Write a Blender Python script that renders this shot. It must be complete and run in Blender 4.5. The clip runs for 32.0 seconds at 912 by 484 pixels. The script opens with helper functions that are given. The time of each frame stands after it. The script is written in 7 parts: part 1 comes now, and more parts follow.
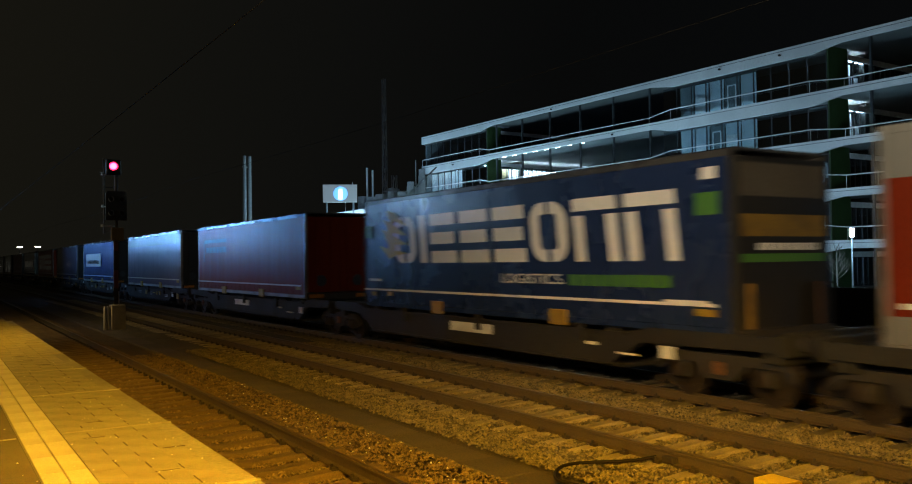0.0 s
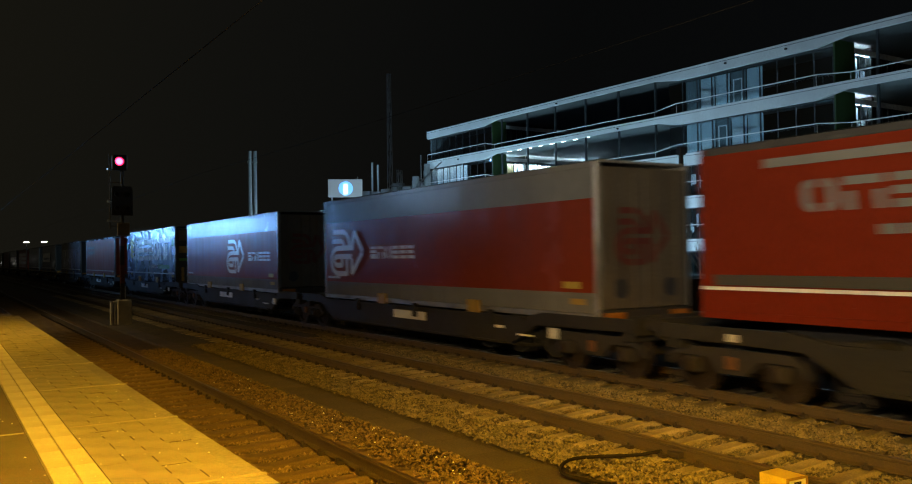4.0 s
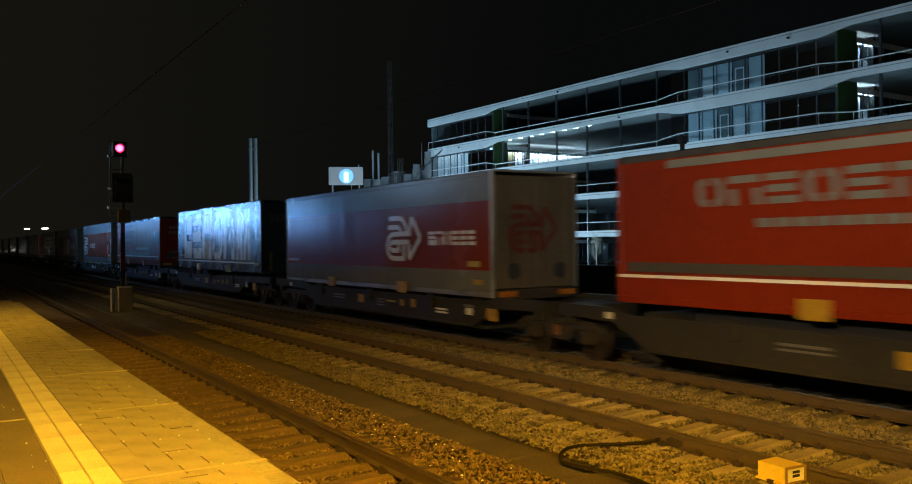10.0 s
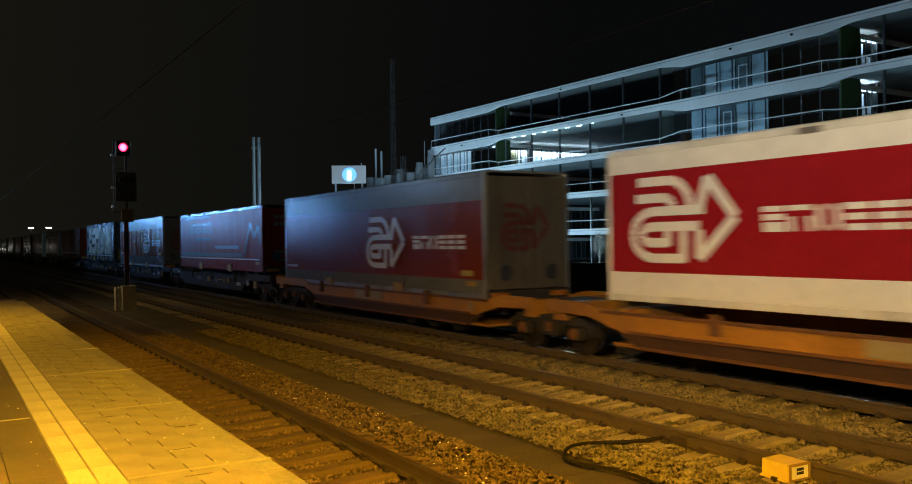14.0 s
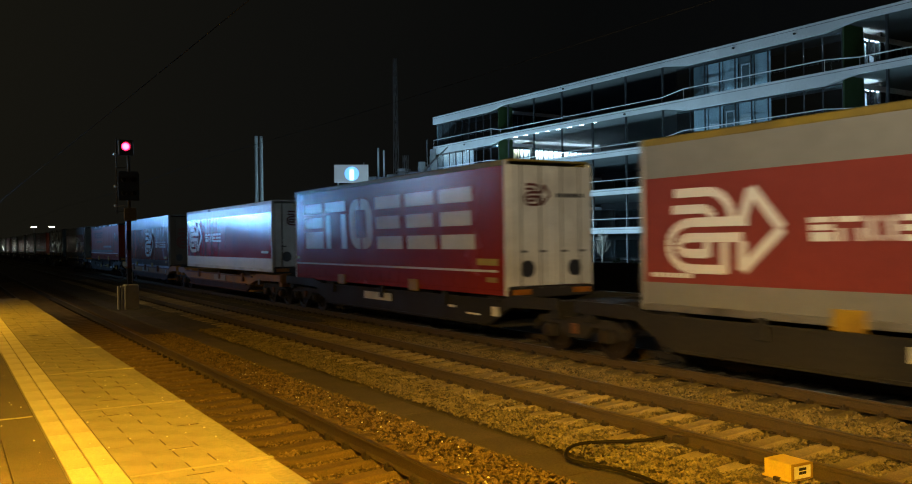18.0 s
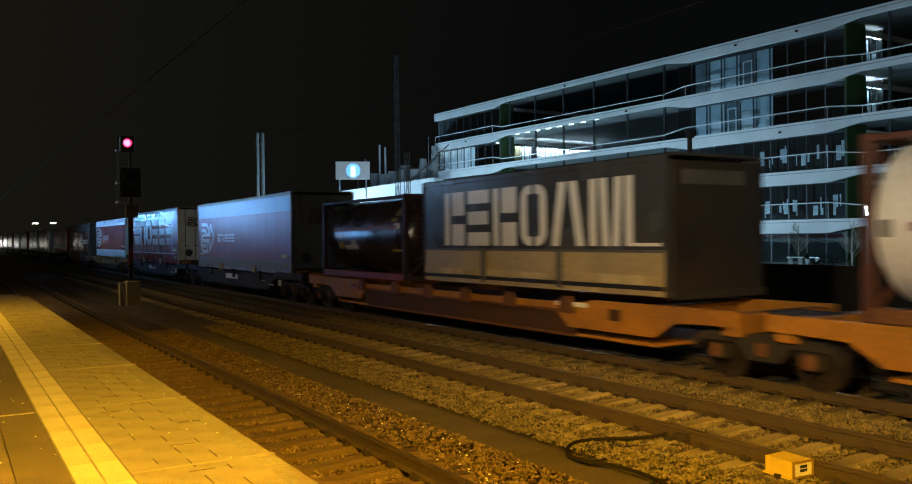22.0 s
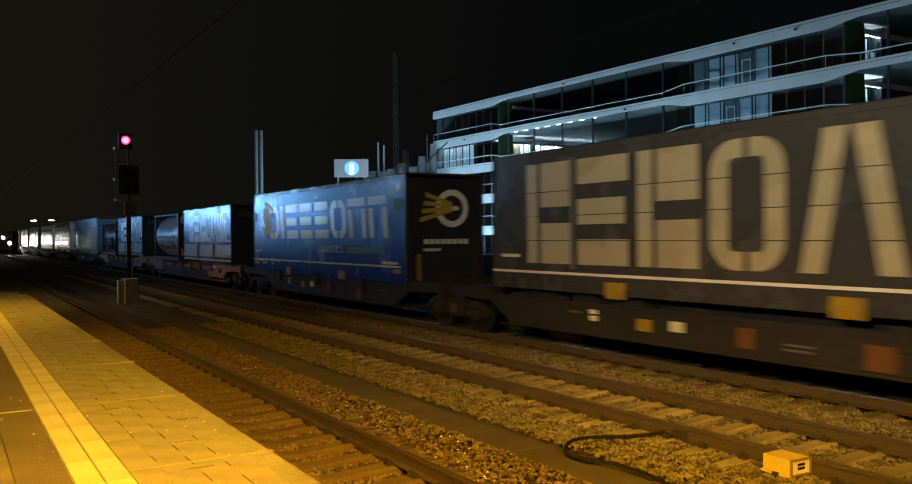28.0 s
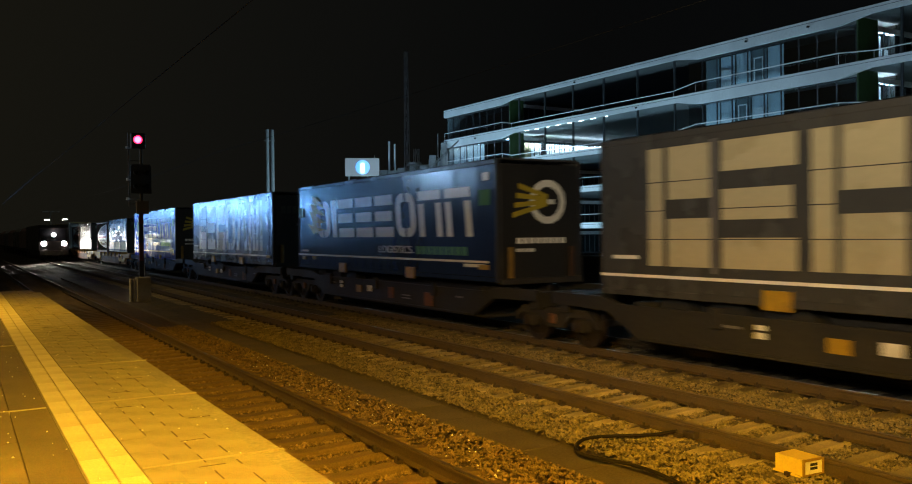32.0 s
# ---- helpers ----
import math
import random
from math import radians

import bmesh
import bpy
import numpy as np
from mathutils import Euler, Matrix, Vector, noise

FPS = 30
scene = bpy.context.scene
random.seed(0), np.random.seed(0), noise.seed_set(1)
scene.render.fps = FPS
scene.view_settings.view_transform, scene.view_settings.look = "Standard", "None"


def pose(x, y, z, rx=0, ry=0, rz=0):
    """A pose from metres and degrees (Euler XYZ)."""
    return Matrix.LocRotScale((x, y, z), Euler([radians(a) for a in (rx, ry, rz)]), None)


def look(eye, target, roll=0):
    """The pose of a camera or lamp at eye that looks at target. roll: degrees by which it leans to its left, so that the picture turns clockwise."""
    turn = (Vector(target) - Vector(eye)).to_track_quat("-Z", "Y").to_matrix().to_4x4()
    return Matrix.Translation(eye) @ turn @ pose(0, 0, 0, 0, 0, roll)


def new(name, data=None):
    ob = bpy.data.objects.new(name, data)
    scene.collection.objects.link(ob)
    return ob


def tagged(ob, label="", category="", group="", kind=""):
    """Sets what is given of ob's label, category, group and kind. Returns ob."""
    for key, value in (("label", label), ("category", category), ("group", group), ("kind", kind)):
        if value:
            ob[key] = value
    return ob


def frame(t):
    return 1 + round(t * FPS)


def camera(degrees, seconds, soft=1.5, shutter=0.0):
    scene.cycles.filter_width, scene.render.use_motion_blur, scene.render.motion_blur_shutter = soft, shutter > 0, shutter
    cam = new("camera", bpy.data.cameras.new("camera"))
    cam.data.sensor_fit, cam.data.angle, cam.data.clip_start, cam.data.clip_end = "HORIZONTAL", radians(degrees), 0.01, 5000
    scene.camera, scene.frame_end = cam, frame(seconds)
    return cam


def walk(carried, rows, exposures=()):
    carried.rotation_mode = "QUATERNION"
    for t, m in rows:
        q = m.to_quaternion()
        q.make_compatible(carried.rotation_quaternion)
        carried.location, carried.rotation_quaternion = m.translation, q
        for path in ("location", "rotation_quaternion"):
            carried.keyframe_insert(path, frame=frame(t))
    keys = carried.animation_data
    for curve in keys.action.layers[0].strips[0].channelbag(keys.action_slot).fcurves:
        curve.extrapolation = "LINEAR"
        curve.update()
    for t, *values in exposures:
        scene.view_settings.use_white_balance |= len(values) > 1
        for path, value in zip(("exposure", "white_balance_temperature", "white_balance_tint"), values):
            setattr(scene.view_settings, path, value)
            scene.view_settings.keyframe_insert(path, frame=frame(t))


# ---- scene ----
# The camera stands on the platform and only turns a little: heading, tilt, lean in degrees.
EYE = (0.0, 0.0, 2.42)


def aimed(heading, tilt, lean):
    h, e = radians(heading), radians(tilt)
    way = Vector((math.sin(h) * math.cos(e), math.cos(h) * math.cos(e), math.sin(e)))
    return look(EYE, Vector(EYE) + way, lean)


cam = camera(56.67, 32.0, soft=1.05, shutter=0.8)
walk(cam, [
    (0, aimed(31.963, 1.231, -0.780)), (0.5, aimed(31.963, 1.193, -0.774)), (1, aimed(31.928, 1.151, -0.795)),
    (1.5, aimed(31.905, 1.103, -0.827)), (2, aimed(31.875, 1.052, -0.860)), (2.5, aimed(31.801, 1.011, -0.877)),
    (3, aimed(31.710, 0.970, -0.868)), (3.5, aimed(31.645, 0.918, -0.868)), (5.5, aimed(31.518, 0.727, -0.740)),
    (6, aimed(31.543, 0.655, -0.712)), (6.5, aimed(31.571, 0.565, -0.701)), (7, aimed(31.591, 0.490, -0.693)),
    (7.5, aimed(31.601, 0.435, -0.658)), (8, aimed(31.602, 0.377, -0.629)), (8.5, aimed(31.609, 0.297, -0.616)),
    (9, aimed(31.609, 0.207, -0.617)), (9.5, aimed(31.588, 0.133, -0.626)), (10, aimed(31.560, 0.076, -0.623)),
    (10.5, aimed(31.514, 0.023, -0.631)), (11, aimed(31.455, -0.019, -0.646)), (11.5, aimed(31.413, -0.043, -0.649)),
    (12, aimed(31.377, -0.048, -0.670)), (12.5, aimed(31.338, -0.043, -0.718)), (13, aimed(31.316, -0.046, -0.761)),
    (13.5, aimed(31.323, -0.048, -0.774)), (14, aimed(31.344, -0.050, -0.782)), (14.5, aimed(31.355, -0.058, -0.806)),
    (16.5, aimed(31.302, -0.071, -0.711)), (17, aimed(31.267, -0.079, -0.710)), (17.5, aimed(31.231, -0.083, -0.720)),
    (18, aimed(31.185, -0.097, -0.728)), (18.5, aimed(31.135, -0.126, -0.717)), (19, aimed(31.106, -0.150, -0.701)),
    (19.5, aimed(31.095, -0.164, -0.679)), (20, aimed(31.093, -0.183, -0.668)), (20.5, aimed(31.098, -0.208, -0.685)),
    (21, aimed(31.099, -0.232, -0.699)), (21.5, aimed(31.090, -0.262, -0.687)), (22, aimed(31.093, -0.300, -0.650)),
    (22.5, aimed(31.116, -0.363, -0.642)), (23, aimed(31.146, -0.440, -0.669)), (23.5, aimed(31.172, -0.503, -0.673)),
    (24, aimed(31.182, -0.547, -0.664)), (24.5, aimed(31.189, -0.561, -0.672)), (25, aimed(31.210, -0.559, -0.681)),
    (25.5, aimed(31.229, -0.561, -0.674)), (27.5, aimed(31.219, -0.465, -0.572)), (28, aimed(31.191, -0.447, -0.568)),
    (28.5, aimed(31.144, -0.444, -0.564)), (29, aimed(31.068, -0.455, -0.563)), (29.5, aimed(30.987, -0.477, -0.562)),
    (30, aimed(30.915, -0.509, -0.543)), (30.5, aimed(30.825, -0.538, -0.539)), (31, aimed(30.707, -0.551, -0.567)),
    (31.5, aimed(30.583, -0.545, -0.582)), (32, aimed(30.461, -0.519, -0.585)),
], exposures=[(0, 0.0), (32, 0.0)])

# ---------------------------------------------------------------- light
world = bpy.data.worlds.new("night")
scene.world = world
world.use_nodes = True
sky = world.node_tree.nodes["Background"]
# the town's glow is stronger towards the platform side
way_in = world.node_tree.nodes.new("ShaderNodeTexCoord")
split = world.node_tree.nodes.new("ShaderNodeSeparateXYZ")
town = world.node_tree.nodes.new("ShaderNodeMapRange")
town.inputs["From Min"].default_value, town.inputs["From Max"].default_value = 0.62, -1.0
town.inputs["To Min"].default_value, town.inputs["To Max"].default_value = 0.0028, 0.0165
world.node_tree.links.new(way_in.outputs["Generated"], split.inputs[0])
world.node_tree.links.new(split.outputs["X"], town.inputs["Value"])
world.node_tree.links.new(town.outputs[0], sky.inputs[1])
tint = world.node_tree.nodes.new("ShaderNodeMix")
tint.data_type = "RGBA"
side = world.node_tree.nodes.new("ShaderNodeMapRange")
side.inputs["From Min"].default_value, side.inputs["From Max"].default_value = 0.8, 0.0
world.node_tree.links.new(split.outputs["X"], side.inputs["Value"])
world.node_tree.links.new(side.outputs[0], tint.inputs[0])
tint.inputs[6].default_value = (0.80, 0.92, 1.0, 1)
tint.inputs[7].default_value = (1.0, 0.90, 0.58, 1)
world.node_tree.links.new(tint.outputs[2], sky.inputs[0])


def lamp(name, kind, m, energy, colour, size=0.3, size_y=None, spot=None, blend=0.5):
    data = bpy.data.lights.new(name, kind)
    data.energy, data.color = energy, colour
    if kind == "AREA":
        data.size = size
        if size_y:
            data.shape, data.size_y = "RECTANGLE", size_y
    else:
        data.shadow_soft_size = size
    if spot:
        data.spot_size, data.spot_blend = radians(spot), blend
    ob = new(name, data)
    ob.matrix_world = m
    return ob


SODIUM = (1.0, 0.51, 0.024)
WHITE = (1.0, 0.82, 0.54)
COOL = (0.20, 0.48, 1.0)
# unseen platform lamps in sodium orange with a downward cone; a whiter one with a visor is added beside the eye
lamp("platform_lamp_light", "SPOT", look((-0.6, 1.0, 6.2), (2.3, 8.2, 0)), 8500, SODIUM, 0.08, spot=94, blend=0.8)
lamp("platform_lamp_light", "SPOT", look((-1.6, 20.0, 6.2), (-0.3, 20.0, 0)), 1800, SODIUM, 0.08, spot=146, blend=1.0)
lamp("platform_lamp_light", "SPOT", look((-2.0, 2.0, 4.4), (11.0, 3.6, 3.2)), 6300, WHITE, 0.25, spot=122, blend=0.8)
lamp("platform_lamp_light", "SPOT", look((-0.6, -9.0, 6.2), (11.0, 2.5, 3.4)), 13500, SODIUM, 0.08, spot=54, blend=0.9)
# unseen cool floodlights further along the line, on the platform side; the first is shaded towards the eye
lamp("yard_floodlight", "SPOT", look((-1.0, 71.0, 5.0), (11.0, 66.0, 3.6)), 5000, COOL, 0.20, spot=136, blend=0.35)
# this one is added fill, a cool wash over the middle trailers
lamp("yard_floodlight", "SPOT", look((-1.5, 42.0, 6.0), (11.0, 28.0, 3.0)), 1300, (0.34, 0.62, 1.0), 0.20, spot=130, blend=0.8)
lamp("yard_floodlight", "SPOT", look((-3.0, 104.0, 6.0), (11.0, 55.0, 3.4)), 7600, COOL, 0.20, spot=64, blend=0.9)
# a weak dull fill light added over the tracks past the platform end
lamp("yard_light", "SPOT", look((-1.6, 36.5, 6.4), (4.0, 38.0, 0)), 800, (1.0, 0.72, 0.28), 0.15, spot=140, blend=1.0)
# cool lamps on the forecourt of the office block
for fy, power in ((6, 1100), (30, 2000), (54, 4300), (78, 6700), (100, 6500)):
    lamp("forecourt_light", "POINT", pose(45.0, fy, 3.1), power, (0.46, 0.78, 1.0), 0.18)
# ceiling light of the offices that are lit: one behind the wing's side wall, one at the building's end
for lx, ly, oz, long, power, tx, ty in ((9.8, 62.55, 13.25, 13.0, 520, 0.0, 0.6), (0.68, 72.3, 13.6, 7.6, 32, 0.6, 0.0)):
    c, d = math.cos(radians(1.72)), math.sin(radians(1.72))
    fx, fy = 57.3 + lx * c - ly * d, 20.0 + lx * d + ly * c
    lamp("office_light", "AREA", look((fx, fy, oz), (fx + tx, fy + ty, oz - 0.7)), power, (0.80, 0.93, 1.0), long, 0.15)
# cool point light added, without a fixture, to brighten the annex roof
lamp("roof_light", "POINT", pose(46.0, 96.0, 15.5), 480, (0.36, 0.66, 1.0), 0.2)


# ---------------------------------------------------------------- materials
def mat(name, col, rough=0.6, metal=0.0, var=0.2, scale=3.0, fine=40.0, bump=0.0, spec=0.5, rand=0.0, stretch=(1, 1, 1), dirt=None, swing=0.1):
    """A surface with colour that varies at two scales, fine relief, and optional dirt patches."""
    m = bpy.data.materials.new(name)
    m.use_nodes = True
    nt = m.node_tree
    n, l = nt.nodes, nt.links
    b = n["Principled BSDF"]
    tc = n.new("ShaderNodeTexCoord")
    mp = n.new("ShaderNodeMapping")
    mp.inputs["Scale"].default_value = stretch
    l.new(tc.outputs["Object"], mp.inputs[0])
    big, small = n.new("ShaderNodeTexNoise"), n.new("ShaderNodeTexNoise")
    big.inputs["Scale"].default_value, small.inputs["Scale"].default_value = scale, fine
    big.inputs["Detail"].default_value = 4
    for t in (big, small):
        l.new(mp.outputs[0], t.inputs["Vector"])
    add = n.new("ShaderNodeMath")
    add.operation = "ADD"
    l.new(big.outputs["Fac"], add.inputs[0])
    l.new(small.outputs["Fac"], add.inputs[1])
    rng = n.new("ShaderNodeMapRange")
    rng.inputs["From Min"].default_value, rng.inputs["From Max"].default_value = 0.7, 1.3
    rng.inputs["To Min"].default_value, rng.inputs["To Max"].default_value = 1 - var, 1 + var
    l.new(add.outputs[0], rng.inputs["Value"])
    value = rng.outputs[0]
    if rand:
        info = n.new("ShaderNodeObjectInfo")
        r2 = n.new("ShaderNodeMapRange")
        r2.inputs["To Min"].default_value, r2.inputs["To Max"].default_value = 1 - rand, 1 + rand
        l.new(info.outputs["Random"], r2.inputs["Value"])
        mu = n.new("ShaderNodeMath")
        mu.operation = "MULTIPLY"
        l.new(value, mu.inputs[0])
        l.new(r2.outputs[0], mu.inputs[1])
        value = mu.outputs[0]
    sc = n.new("ShaderNodeVectorMath")
    sc.operation = "SCALE"
    sc.inputs[0].default_value = col
    l.new(value, sc.inputs["Scale"])
    colour = sc.outputs[0]
    if dirt:
        dn = n.new("ShaderNodeTexNoise")
        dn.inputs["Scale"].default_value = scale * 0.45
        dn.inputs["Detail"].default_value = 7
        l.new(mp.outputs[0], dn.inputs["Vector"])
        dr = n.new("ShaderNodeMapRange")
        dr.inputs["From Min"].default_value, dr.inputs["From Max"].default_value = 0.48, 0.72
        l.new(dn.outputs["Fac"], dr.inputs["Value"])
        mix = n.new("ShaderNodeMix")
        mix.data_type = "RGBA"
        l.new(dr.outputs[0], mix.inputs[0])
        l.new(colour, mix.inputs[6])
        mix.inputs[7].default_value = (*dirt, 1)
        colour = mix.outputs[2]
    l.new(colour, b.inputs["Base Color"])
    b.inputs["Metallic"].default_value = metal
    b.inputs["Specular IOR Level"].default_value = spec
    rr = n.new("ShaderNodeMapRange")
    rr.inputs["From Min"].default_value, rr.inputs["From Max"].default_value = 0.3, 0.7
    rr.inputs["To Min"].default_value, rr.inputs["To Max"].default_value = max(0.03, rough - swing), min(1, rough + swing)
    l.new(big.outputs["Fac"], rr.inputs["Value"])
    l.new(rr.outputs[0], b.inputs["Roughness"])
    if bump:
        bp = n.new("ShaderNodeBump")
        bp.inputs["Strength"].default_value = bump
        bp.inputs["Distance"].default_value = 0.02
        l.new(small.outputs["Fac"], bp.inputs["Height"])
        l.new(bp.outputs[0], b.inputs["Normal"])
    return m


def glow(name, col, strength, base=0.8):
    m = bpy.data.materials.new(name)
    m.use_nodes = True
    b = m.node_tree.nodes["Principled BSDF"]
    b.inputs["Base Color"].default_value = (base, base, base, 1)
    b.inputs["Emission Color"].default_value = (*col, 1)
    b.inputs["Emission Strength"].default_value = strength
    return m


def pane_glass(name, tint=(0.75, 0.85, 0.9)):
    m = bpy.data.materials.new(name)
    m.use_nodes = True
    nt = m.node_tree
    nt.nodes.remove(nt.nodes["Principled BSDF"])
    tr, gl = nt.nodes.new("ShaderNodeBsdfTransparent"), nt.nodes.new("ShaderNodeBsdfGlossy")
    tr.inputs[0].default_value = (*tint, 1)
    gl.inputs["Roughness"].default_value = 0.03
    mx = nt.nodes.new("ShaderNodeMixShader")
    mx.inputs[0].default_value = 0.09
    nt.links.new(tr.outputs[0], mx.inputs[1])
    nt.links.new(gl.outputs[0], mx.inputs[2])
    nt.links.new(mx.outputs[0], nt.nodes["Material Output"].inputs[0])
    return m


